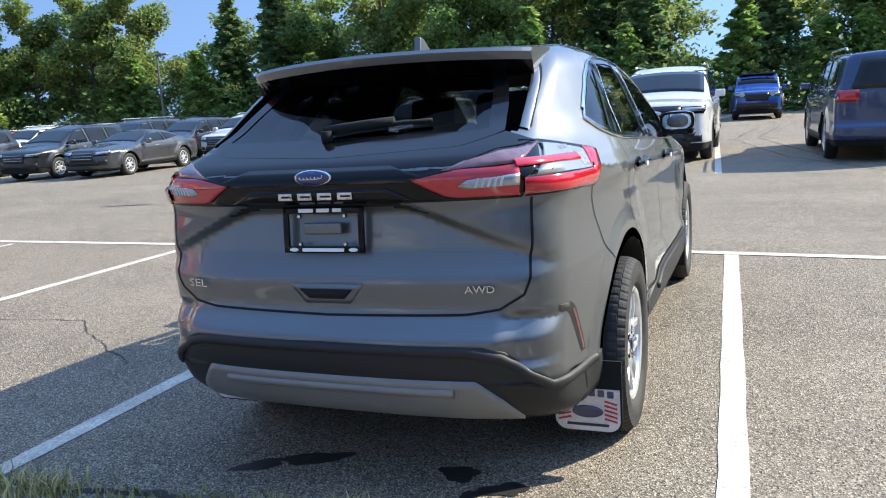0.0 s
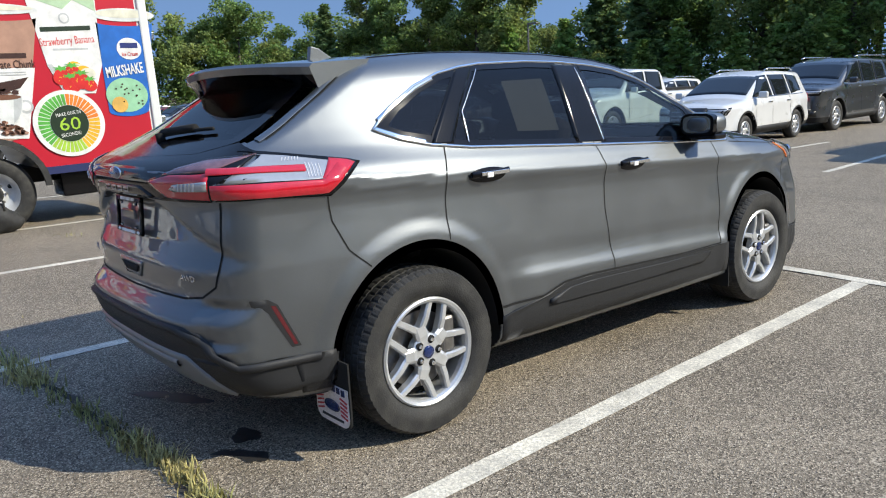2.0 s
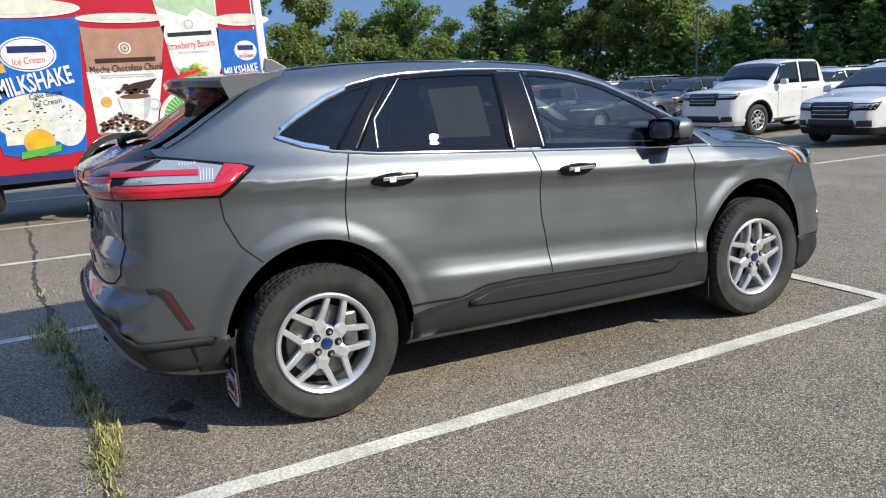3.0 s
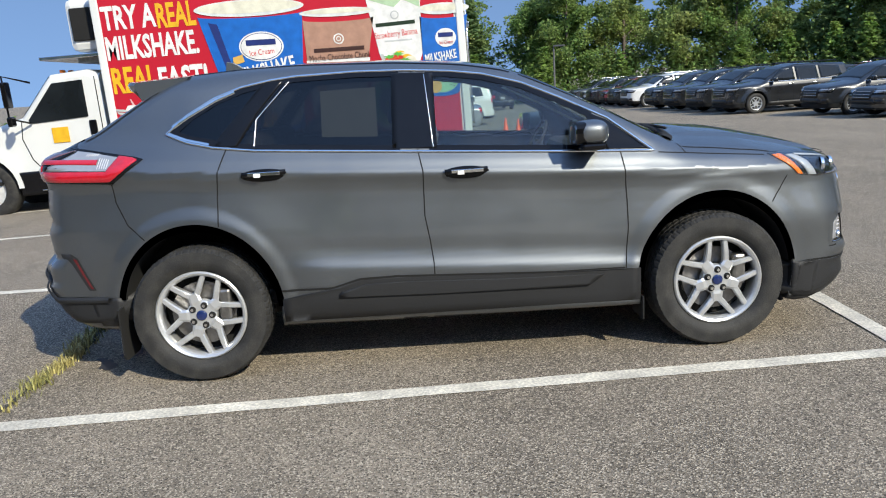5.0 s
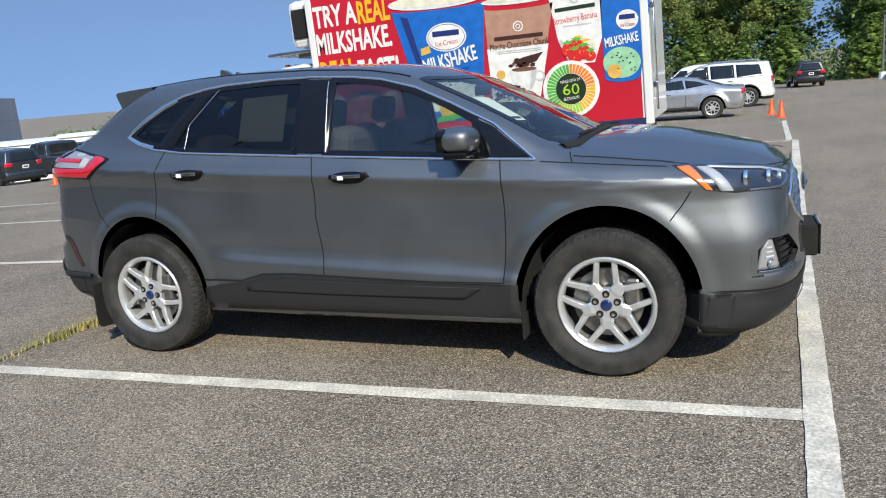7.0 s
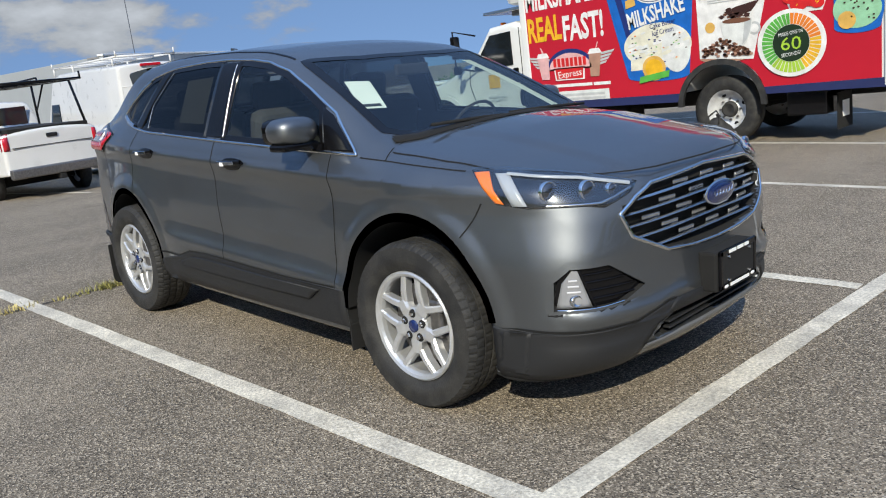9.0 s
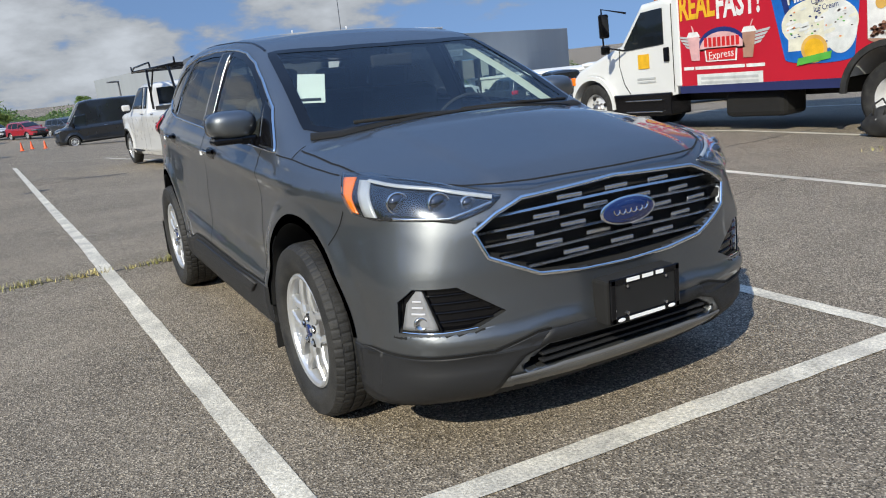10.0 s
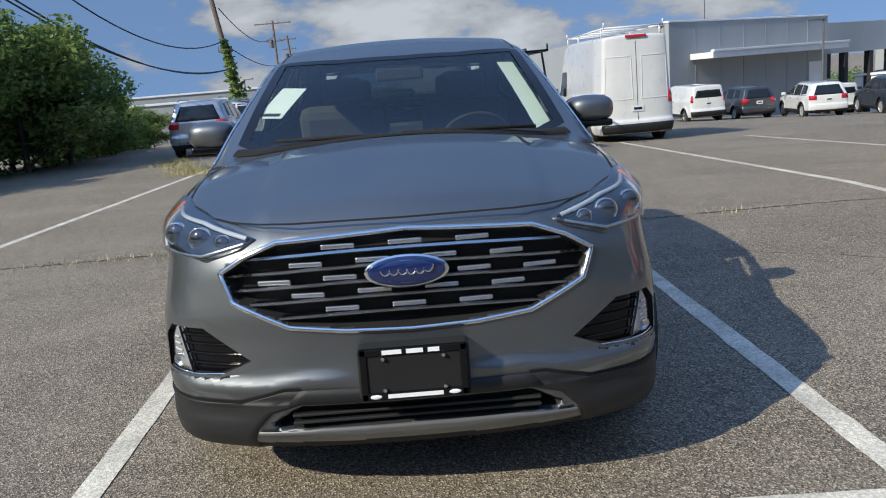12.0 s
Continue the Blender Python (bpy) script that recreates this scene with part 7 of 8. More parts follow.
def make_truck():
    tilt = math.atan(0.028)
    root = thing("delivery_truck", pose(-8.06, -1.4, -0.06) @ pose(0, 0, 0, math.degrees(tilt), 0, 0) @ pose(0, 1.4, 0), "red and white refrigerated delivery truck with milkshake artwork", "truck")

    def lz(y, z):
        return z + 0.06 - 0.028 * (y + 1.4)

    def art(name, pts, ink, layer, label=""):
        return extrude_poly(name, [(y, lz(y, z)) for y, z in pts], 0.003, INKS[ink] if isinstance(ink, str) else ink, body, label, "yz", 0.002 + 0.003 * layer)

    def ellipse(cy, cz, ry, rz, n=40, a0=0.0, a1=2 * math.pi):
        return [(cy + ry * math.cos(a0 + (a1 - a0) * i / n), cz + rz * math.sin(a0 + (a1 - a0) * i / n)) for i in range(n + (0 if a1 - a0 > 6.2 else 1))]

    def words(s, y, z, size, ink, layer, width=None, slant=0.0, bold=0.0):
        c, q = math.cos(slant), math.sin(slant)
        m = Matrix(((0, 0, 1, 0.0035 + 0.003 * layer), (c, -q, 0, y), (q, c, 0, lz(y, z)), (0, 0, 0, 1)))
        return text_mesh("lettering", s, size, INKS[ink], body, m, 0.0008, width=width, bold=bold)

    body = new("cargo_box")
    body.parent = root
    # box with white corner posts, red side, navy skirt with the wheel arch cut out
    arch = [(-1.48 + 0.66 * math.cos(math.pi * i / 14), 0.43 + 0.62 * math.sin(math.pi * i / 14)) for i in range(15)]
    extrude_poly("box_shell", [(-5.05, lz(-5.05, 0.56)), (-5.05, 3.36), (0.82, 3.36), (0.82, lz(0.82, 0.66))] + [(y, lz(y, z + 0.06)) for y, z in arch if z > 0.52], -2.40, TRUCK_WHITE, body, "white insulated cargo box", "yz", -0.013)
    extrude_poly("side_panel", [(-5.0, lz(-5, 0.58)), (-5.0, 3.34), (0.66, 3.34), (0.66, lz(0.66, 0.68))] + [(y, lz(y, z + 0.06)) for y, z in arch if z > 0.55], 0.012, RED, body, "red printed side panel", "yz", -0.012)
    extrude_poly("skirt", [(-5.03, lz(-5.03, 0.47)), (-5.03, lz(-5.03, 0.59)), (-2.1, lz(-2.1, 0.63)), (-2.1, lz(-2.1, 0.50))], 0.02, NAVY, body, "", "yz", -0.008)
    extrude_poly("skirt", [(-0.86, lz(-0.86, 0.56)), (-0.86, lz(-0.86, 0.66)), (0.78, lz(0.78, 0.70)), (0.78, lz(0.78, 0.58))], 0.02, NAVY, body, "", "yz", -0.008)
    for y in (-5.06, 0.76):
        box("corner_post", (-0.04, y, lz(y, 1.95)), (0.12, 0.13, 2.72), TRUCK_WHITE, body, 0.02)
    vs, fs = [], []
    for i in range(21):
        a = math.pi * i / 20
        for rr, x in ((0.60, 0.0), (0.68, 0.0), (0.68, 0.05), (0.60, 0.05)):
            y, z = -1.48 + rr * math.cos(a), 0.42 + rr * math.sin(a)
            vs.append((x, y, lz(y, z)))
    for i in range(20):
        for j in range(4):
            fs.append((i * 4 + j, i * 4 + (j + 1) % 4, (i + 1) * 4 + (j + 1) % 4, (i + 1) * 4 + j))
    mesh_object("arch_trim", vs, fs, RUBBER, body, smooth=False)
    box("chassis", (-1.2, -3.6, 0.56), (0.9, 8.6, 0.22), DARK, root, 0.02)
    box("fuel_tank", (-0.40, -3.7, 0.40), (0.55, 1.1, 0.40), DARK, root, 0.08)
    box("tool_box", (-0.45, -0.35, 0.42), (0.5, 0.55, 0.34), GLOSS_BLACK, root, 0.02)
    box("mud_flap", (-0.5, 0.05, 0.28), (0.55, 0.02, 0.5), DARK, root, 0.004)
    box("flap_print", (-0.5, 0.065, 0.30), (0.25, 0.006, 0.22), WHITE_INK, root, 0)
    for y, z in ((0.72, 1.2), (0.72, 2.4)):
        box("door_hinge", (-0.1, 0.86, lz(y, z)), (0.12, 0.08, 0.10), SATIN_CHROME, body, 0.01)
    tube("door_bar", [(-0.25, 0.87, 0.8), (-0.25, 0.87, 3.2)], 0.02, SATIN_CHROME, body)
    # refrigeration unit over the cab
    ru = new("refrigeration_unit")
    ru.parent = root
    box("unit_housing", (-1.2, -5.38, 2.95), (1.9, 0.55, 0.85), TRUCK_WHITE, ru, 0.12)
    bm = bmesh.new()
    add_box(bm, (-0.235, -5.38, 2.95), (0.05, 0.36, 0.52), None, 0.02)
    part("fan_opening", bm, DARK, ru)
    box("unit_shelf", (-1.2, -5.62, 2.46), (2.0, 1.1, 0.06), SATIN_CHROME, ru, 0.01)
    box("unit_shelf", (-1.2, -5.35, 2.40), (1.7, 0.5, 0.10), STEEL, ru, 0.01)

    # artwork: headline
    words("TRY A", -4.55, 2.66, 0.50, "white", 1, 0.86, bold=0.03)
    words("REAL", -3.80, 2.65, 0.52, "yellow", 1, 0.62, bold=0.03)
    words("MILKSHAKE.", -4.24, 2.20, 0.50, "white", 1, 1.48, bold=0.03)
    words("REAL", -4.62, 1.66, 0.56, "yellow", 1, 0.72, bold=0.03)
    words("FAST!", -3.82, 1.63, 0.56, "white", 1, 0.80, bold=0.03)
    # shop emblem drawn as plain shapes
    for s in (-1, 1):
        for k in range(4):
            art("emblem_wing", [(-4.14 + s * 0.42, 1.34 - 0.055 * k), (-4.14 + s * (0.90 - 0.05 * k), 1.40 - 0.055 * k), (-4.14 + s * (0.86 - 0.05 * k), 1.36 - 0.055 * k), (-4.14 + s * 0.42, 1.30 - 0.055 * k)], "grey", 1)
    art("emblem_arch", [(-4.62, 1.16)] + ellipse(-4.14, 1.16, 0.48, 0.32, 16, math.pi, 0) + [(-3.66, 1.16)], "navy", 2)
    art("emblem_arch", [(-4.58, 1.16)] + ellipse(-4.14, 1.14, 0.44, 0.27, 16, math.pi, 0) + [(-3.70, 1.16)], "pink", 3)
    for k in range(8):
        art("emblem_block", [(-4.48 + k * 0.088, 1.19), (-4.42 + k * 0.088, 1.19), (-4.42 + k * 0.088, 1.33), (-4.48 + k * 0.088, 1.33)], "red", 4)
    art("emblem_plate", [(-4.46, 0.96), (-3.86, 0.96), (-3.84, 1.17), (-4.48, 1.17)], "white", 3)
    art("emblem_plate", [(-4.43, 0.98), (-3.89, 0.98), (-3.87, 1.15), (-4.45, 1.15)], "red", 4)
    words("Express", -4.15, 1.01, 0.17, "white", 5, 0.48, 0.05)
    for cy, ink, s in ((-4.70, "pink", -1), (-3.62, "brown", 1)):
        art("emblem_cup", [(cy - 0.12, 1.36), (cy + 0.12, 1.36), (cy + 0.085 + 0.03 * s * -1, 0.99), (cy - 0.085 + 0.03 * s * -1, 0.99)], ink, 3)
        art("emblem_lid", [(cy - 0.14, 1.36), (cy + 0.14, 1.36), (cy + 0.09, 1.44), (cy - 0.09, 1.44)], "white", 3)
        art("emblem_straw", [(cy + 0.01 * s, 1.43), (cy + 0.03, 1.43), (cy + 0.03 + 0.05 * s, 1.54), (cy + 0.01 + 0.05 * s, 1.54)], "pink", 2)
    for a, b in ((-4.93, -4.72), (-4.69, -3.72), (-3.69, -3.36)):
        art("web_bar", [(a, 0.845), (b, 0.845), (b, 0.895), (a, 0.895)], "white", 1)
    art("notice_panel", [(-4.66, 0.58), (-3.40, 0.60), (-3.40, 0.78), (-4.66, 0.77)], "panel", 1)
    for z in (0.70, 0.63):
        art("notice_bar", [(-4.58, z - 0.016), (-3.48, z - 0.01), (-3.48, z + 0.03), (-4.58, z + 0.024)], "grey", 2)

    # big blue tub
    def tub(y0, y1, b0, b1, top, low, ink, rim=0.10):
        cy, ry = (y0 + y1) / 2, (y1 - y0) / 2
        art("tub", [(y0 + 0.04, top - 0.10)] + ellipse(cy, top - 0.10, ry - 0.04, 0.05, 14, math.pi, 2 * math.pi) + [(b1, low)] + ellipse((b0 + b1) / 2, low, (b1 - b0) / 2, 0.08, 14, 2 * math.pi, math.pi)[1:-1] + [(b0, low)], ink, 1)
        art("tub_rim", ellipse(cy, top, ry, rim), "panel", 2)
        art("tub_rim_inner", ellipse(cy, top + 0.015, ry - 0.06, rim - 0.035), "cream", 3)

    tub(-3.50, -1.74, -3.02, -1.96, 2.86, 0.92, "blue", 0.13)
    art("scoop", ellipse(-2.48, 1.38, 0.58, 0.34) , "cream", 2)
    art("scoop", ellipse(-2.16, 1.30, 0.24, 0.34), "panel", 3)
    art("scoop_base", [(-2.96, 1.02), (-2.02, 1.05), (-2.0, 1.3), (-2.95, 1.3)], "cream", 1.5)
    r = random.Random(3)
    for i in range(34):
        a, q = r.uniform(0, 6.28), math.sqrt(r.uniform(0, 1))
        cy, cz = -2.48 + 0.52 * q * math.cos(a), 1.40 + 0.28 * q * math.sin(a)
        art("sprinkle", ellipse(cy, cz, 0.012 + 0.012 * r.random(), 0.010, 6), r.choice(["green", "orange", "dark", "navy"]), 3.6)
    for i in range(30):
        a, q = r.uniform(0, 6.28), math.sqrt(r.uniform(0, 1))
        cy, cz, w = -2.46 + 0.50 * q * math.cos(a), 1.38 + 0.27 * q * math.sin(a), r.uniform(0.04, 0.10)
        art("scoop_ripple", [(cy + w * math.cos(t), cz + 0.35 * w * math.sin(t) + 0.25 * w * math.cos(t)) for t in np.linspace(0, 5.8, 12)], ("panel", "cream", "white")[i % 3], 3.1 + 0.1 * (i % 3))
    art("tub_gloss", [(-3.30, 2.66), (-3.16, 2.63), (-2.86, 1.30), (-2.94, 1.30)], "navy", 1.6)
    art("gold_seal", ellipse(-2.55, 1.04, 0.20, 0.19), "gold", 4)
    art("gold_seal_inner", ellipse(-2.55, 1.04, 0.15, 0.14), "yellow", 5)
    art("seal_ribbon", [(-2.82, 0.82), (-2.30, 0.90), (-2.28, 1.0), (-2.80, 0.92)], "green", 6)
    art("oval_rim", ellipse(-2.50, 2.25, 0.36, 0.235), "white", 2)
    art("oval_line", ellipse(-2.50, 2.25, 0.335, 0.215), "navy", 3)
    art("oval_field", ellipse(-2.50, 2.25, 0.325, 0.205), "white", 4)
    art("oval_bar", [(-2.74, 2.27), (-2.26, 2.27), (-2.26, 2.36), (-2.74, 2.36)], "navy", 5)
    words("Ice Cream", -2.50, 2.12, 0.13, "red", 5, 0.40, 0.04)
    words("MILKSHAKE", -2.46, 1.76, 0.34, "white", 6, 0.98, 0.16, 0.025)
    words("Cake Batter", -2.36, 1.66, 0.11, "navy", 4, 0.44, 0.1)
    words("Ice Cream", -2.36, 1.55, 0.11, "navy", 4, 0.36, 0.1)
    art("biscuit", [(-2.98, 1.98), (-2.80, 2.02), (-2.82, 2.14), (-2.98, 2.10)], "gold", 4)

    # brown cup
    tub(-1.83, -0.60, -1.79, -0.98, 2.72, 1.12, "brown", 0.07)
    art("cup_label", [(-1.80, 1.98), (-0.76, 1.98), (-0.98, 1.06), (-1.78, 1.12)], "white", 2)
    art("swirl", ellipse(-1.24, 2.30, 0.085, 0.085), "white", 3)
    art("swirl", ellipse(-1.24, 2.30, 0.065, 0.065), "brown", 4)
    art("swirl", ellipse(-1.24, 2.30, 0.04, 0.04), "white", 5)
    art("swirl", ellipse(-1.24, 2.30, 0.025, 0.025), "brown", 6)
    art("name_bar", [(-1.66, 2.10), (-0.84, 2.11), (-0.84, 2.17), (-1.66, 2.16)], "dark", 4)
    words("Mocha Chocolate Chunk", -1.25, 1.97, 0.15, "dark", 4, 1.0)
    for i in range(26):
        cy, cz, w = -1.20 + r.gauss(0, 0.12), 1.66 + abs(r.gauss(0, 0.05)), r.uniform(0.03, 0.06)
        t = r.uniform(0, 3)
        art("chocolate_chunk", [(cy + w * math.cos(t + q), cz + 0.6 * w * math.sin(t + q)) for q in (0.2, 1.5, 3.2, 4.9)], "dark" if i % 3 else "coffee", 4.4 + 0.3 * (i % 3))
    art("chocolate", [(-1.38, 1.74), (-1.20, 1.80), (-0.86, 1.86), (-0.98, 1.72), (-1.22, 1.66)], "dark", 4)
    art("mug", [(-1.44, 1.61), (-0.97, 1.63)] + ellipse(-1.205, 1.61, 0.23, 0.38, 14, 0, -math.pi), "panel", 5)
    art("mug_shade", [(-1.08, 1.60), (-0.985, 1.61)] + ellipse(-1.205, 1.60, 0.215, 0.35, 8, -0.1, -1.2), "grey", 5.4)
    art("mug_mouth", ellipse(-1.20, 1.61, 0.21, 0.035), "coffee", 6)
    art("mug_handle", ellipse(-0.95, 1.48, 0.09, 0.09), "grey", 3)
    art("mug_handle", ellipse(-0.95, 1.48, 0.06, 0.06), "white", 4)
    for i in range(130):
        cy = r.uniform(-1.74, -1.0)
        cz = 1.13 + r.uniform(0, 0.27) * (1 - abs(cy + 1.42) / 0.5)
        art("coffee_bean", ellipse(cy, cz, 0.028, 0.019, 8), ("coffee", "dark", "coffee", "brown")[i % 4], 6 + 0.5 * (i % 3))
    for cz in (1.915, 1.885):
        art("small_print", [(-1.62, cz), (-0.88, cz + 0.005), (-0.88, cz + 0.017), (-1.62, cz + 0.012)], "grey", 4)
    art("seal", ellipse(-1.60, 1.55, 0.075, 0.075), "gold", 4)

    # fruit pouch
    art("pouch", [(-0.76, 3.0), (0.14, 3.0), (0.10, 2.0), (-0.04, 1.62), (-0.44, 1.62), (-0.60, 2.0)], "white", 1)
    art("pouch_top", [(-0.74, 2.98), (0.12, 2.98), (0.12, 2.72), (-0.16, 2.86), (-0.30, 2.74), (-0.72, 2.88)], "leaf", 2)
    art("pouch_swirl", ellipse(-0.30, 2.62, 0.07, 0.07), "grey", 2)
    art("pouch_swirl", ellipse(-0.30, 2.62, 0.05, 0.05), "white", 3)
    art("name_bar", [(-0.62, 2.44), (0.02, 2.47), (0.02, 2.53), (-0.62, 2.50)], "ink", 2)
    words("Strawberry Banana", -0.30, 2.28, 0.15, "red", 2, 0.70, 0.05)
    art("small_print", [(-0.5, 2.2), (-0.05, 2.21), (-0.05, 2.235), (-0.5, 2.225)], "grey", 2)
    for k in range(4):
        art("banana", ellipse(-0.27 + 0.055 * k, 1.98 - 0.03 * k, 0.10, 0.075, 24), ("yellow", "cream")[k % 2], 2 + 0.3 * k)
    for k, (cy, cz, q) in enumerate(((-0.44, 1.86, 0.12), (-0.30, 1.91, 0.11), (-0.34, 1.76, 0.12), (-0.20, 1.80, 0.12), (-0.10, 1.74, 0.09))):
        art("strawberry", [(cy + q * math.sin(t) * (1 - 0.3 * math.cos(t)) * 0.95, cz + q * math.cos(t)) for t in np.linspace(0, 6.0, 18)], "red", 3.4 + 0.35 * k)
        for j in range(7):
            art("strawberry_seed", ellipse(cy + r.uniform(-0.6, 0.6) * q, cz + r.uniform(-0.5, 0.5) * q, 0.007, 0.010, 6), "yellow", 3.6 + 0.35 * k)
        art("strawberry_leaf", [(cy + (0.055 if j % 2 else 0.11) * q / 0.12 * math.cos(t), cz + q * 0.85 + (0.02 if j % 2 else 0.045) * math.sin(t)) for j, t in enumerate(np.linspace(0, 5.9, 14))], "green", 3.65 + 0.35 * k)
    art("pouch_shade", [(-0.60, 2.02), (-0.54, 2.02), (-0.38, 1.64), (-0.44, 1.63)], "grey", 1.6)
    # far tub
    tub(0.06, 0.92, 0.10, 0.66, 2.68, 1.36, "blue", 0.09)
    art("mint_scoop", ellipse(0.38, 1.58, 0.29, 0.24), "mint", 3)
    art("oval_rim", ellipse(0.50, 2.22, 0.17, 0.15), "white", 3)
    art("oval_bar", [(0.38, 2.23), (0.62, 2.23), (0.62, 2.30), (0.38, 2.30)], "navy", 5)
    words("Ice Cream", 0.50, 2.12, 0.08, "red", 5, 0.22)
    words("MILKSHAKE", 0.40, 1.86, 0.20, "white", 4, 0.52, 0.1, 0.025)
    for i in range(16):
        art("sprinkle", ellipse(0.38 + r.uniform(-0.22, 0.22), 1.58 + r.uniform(-0.15, 0.17), 0.014, 0.012, 6), "dark", 5)
    art("gold_seal", ellipse(0.26, 1.45, 0.11, 0.11), "gold", 5)
    # sixty-second dial
    art("dial_rim", ellipse(-0.45, 1.23, 0.46, 0.45, 60), "white", 6)
    n = 40
    for i in range(n):
        a0, a1 = math.radians(90 - 360 * i / n), math.radians(90 - 360 * (i + 0.8) / n)
        ink = "orange" if i < 9 else "yellow" if i < 17 else "lime" if i < 25 else "green"
        art("dial_tick", [(-0.45 + q * math.cos(a), 1.23 + q * math.sin(a)) for q, a in ((0.25, a0), (0.395, a0), (0.395, a1), (0.25, a1))], ink, 7)
    art("dial_face", ellipse(-0.45, 1.23, 0.245, 0.245, 40), "ink", 8)
    words("MAKE ONE IN", -0.45, 1.34, 0.07, "white", 9, 0.32, 0.1)
    words("60", -0.45, 1.14, 0.25, "lime", 9, 0.27)
    words("SECONDS!", -0.45, 1.06, 0.07, "white", 9, 0.26, 0.1)

    # cab
    cab = new("cab")
    cab.parent = root
    ya, za, ra = -7.42, 0.40, 0.60
    arc = [(ya + ra * math.cos(math.pi * i / 14), za + ra * math.sin(math.pi * i / 14)) for i in range(15)]
    side = [(-5.24, 0.62), (-5.24, 2.16), (-5.45, 2.24), (-6.05, 2.20), (-6.62, 1.55), (-7.1, 1.42), (-7.85, 1.18), (-8.08, 1.0), (-8.14, 0.62)]
    bm = bmesh.new()

    def ring(x, inset):
        out = []
        for y, z in side + [p for p in reversed(arc)]:
            out.append(bm.verts.new((x, y, z)))
        return out
    a, b = ring(-0.16, 0), ring(-2.16, 0)
    bm.faces.new(a), bm.faces.new(b)
    for i in range(len(a)):
        j = (i + 1) % len(a)
        bm.faces.new((a[i], a[j], b[j], b[i]))
    bmesh.ops.recalc_face_normals(bm, faces=bm.faces)
    bmesh.ops.bevel(bm, geom=[e for e in bm.edges if abs(e.verts[0].co.x - e.verts[1].co.x) < 0.01 and e.verts[0].co.z > 0.9], offset=0.10, segments=4, affect="EDGES", profile=0.5)
    part("cab_body", bm, TRUCK_WHITE, cab, "white conventional cab", smooth=False)
    extrude_poly("door_window", [(-5.52, 1.48), (-5.52, 2.08), (-6.02, 2.06), (-6.50, 1.50), (-6.46, 1.44)], 0.02, DARK_GLASS, cab, "", "yz", -0.165)
    bm = bmesh.new()
    f0, f1 = Vector((0, -6.10, 2.17)), Vector((0, -6.62, 1.58))
    n = Vector((0, -0.75, 0.66))
    vsq = [bm.verts.new(Vector((x, 0, 0)) + p + n * 0.012) for x, p in ((-0.3, f0), (-2.0, f0), (-2.0, f1), (-0.3, f1))]
    bm.faces.new(vsq)
    part("windscreen", bm, DARK_GLASS, cab)
    for line in ([(-5.32, 0.66), (-5.32, 2.12)], [(-6.62, 1.5), (-6.66, 1.2), (-6.55, 0.85), (-6.4, 0.66)]):
        for (y0, z0), (y1, z1) in zip(line[:-1], line[1:]):
            tube("door_seam", [(-0.158, y0, z0), (-0.158, y1, z1)], 0.008, SEAM, cab, seg=5)
    art_sticker = box("yellow_label", (-0.15, -6.02, 1.22), (0.012, 0.27, 0.25), INKS["yellow"], cab, 0.002)
    for z in (0.92, 0.86):
        box("door_print", (-0.152, -5.98, z), (0.006, 0.45, 0.03), INKS["grey"], cab, 0)
    box("door_handle", (-0.145, -5.46, 1.30), (0.04, 0.12, 0.24), GLOSS_BLACK, cab, 0.015)
    tube("mirror_frame", [(-0.12, -6.45, 1.45), (0.22, -6.62, 1.55), (0.22, -6.62, 2.22), (-0.12, -6.35, 2.10)], 0.018, GLOSS_BLACK, cab)
    box("mirror", (0.20, -6.60, 1.92), (0.20, 0.08, 0.42), GLOSS_BLACK, cab, 0.03)
    box("mirror", (0.20, -6.60, 1.50), (0.18, 0.08, 0.16), GLOSS_BLACK, cab, 0.03)
    box("marker_lamp", (-0.16, -8.02, 0.98), (0.05, 0.12, 0.16), AMBER, cab, 0.02)
    box("bumper", (-1.16, -8.22, 0.48), (2.2, 0.22, 0.30), STEEL, cab, 0.04)
    box("step", (-0.35, -6.1, 0.46), (0.5, 1.45, 0.40), GLOSS_BLACK, cab, 0.03)
    for z in (0.34, 0.54):
        box("step_tread", (-0.10, -6.0, z), (0.08, 0.9, 0.02), SATIN_CHROME, cab, 0.004)
    vs, fs = [], []
    for i in range(21):
        q = math.pi * i / 20
        for rr, x in ((0.58, -0.15), (0.66, -0.15), (0.66, -0.08), (0.58, -0.08)):
            vs.append((x, ya + rr * math.cos(q), za + rr * math.sin(q)))
    for i in range(20):
        for j in range(4):
            fs.append((i * 4 + j, i * 4 + (j + 1) % 4, (i + 1) * 4 + (j + 1) % 4, (i + 1) * 4 + j))
    mesh_object("fender_lip", vs, fs, TRUCK_WHITE, cab, smooth=False)
    for i in range(5):
        box("roof_marker", (-0.5 - 0.33 * i, -5.95, 2.25), (0.12, 0.06, 0.05), AMBER, cab, 0.015)
    # wheels: steel dish with hand holes
    def truck_wheel(x, y, r, dish):
        w = new("wheel")
        w.parent = root
        w.matrix_local = pose(x, y, 0.40)
        h = 0.14
        vs, fs = revolve([(-h * 0.7, 0.30), (-h, 0.35), (-h * 0.95, r - 0.06), (-h * 0.7, r), (h * 0.7, r), (h * 0.95, r - 0.06), (h, 0.35), (h * 0.8, 0.30)], 48)
        mesh_object("tyre", vs, fs, RUBBER, w)
        vs, fs = revolve([(h * 0.8, 0.305), (h * 0.65, 0.29), (h * 0.1, 0.27), (dish, 0.20), (dish, 0.14), (dish + 0.02, 0.12)], 40)
        mesh_object("rim", vs, fs, RIM_WHITE, w)
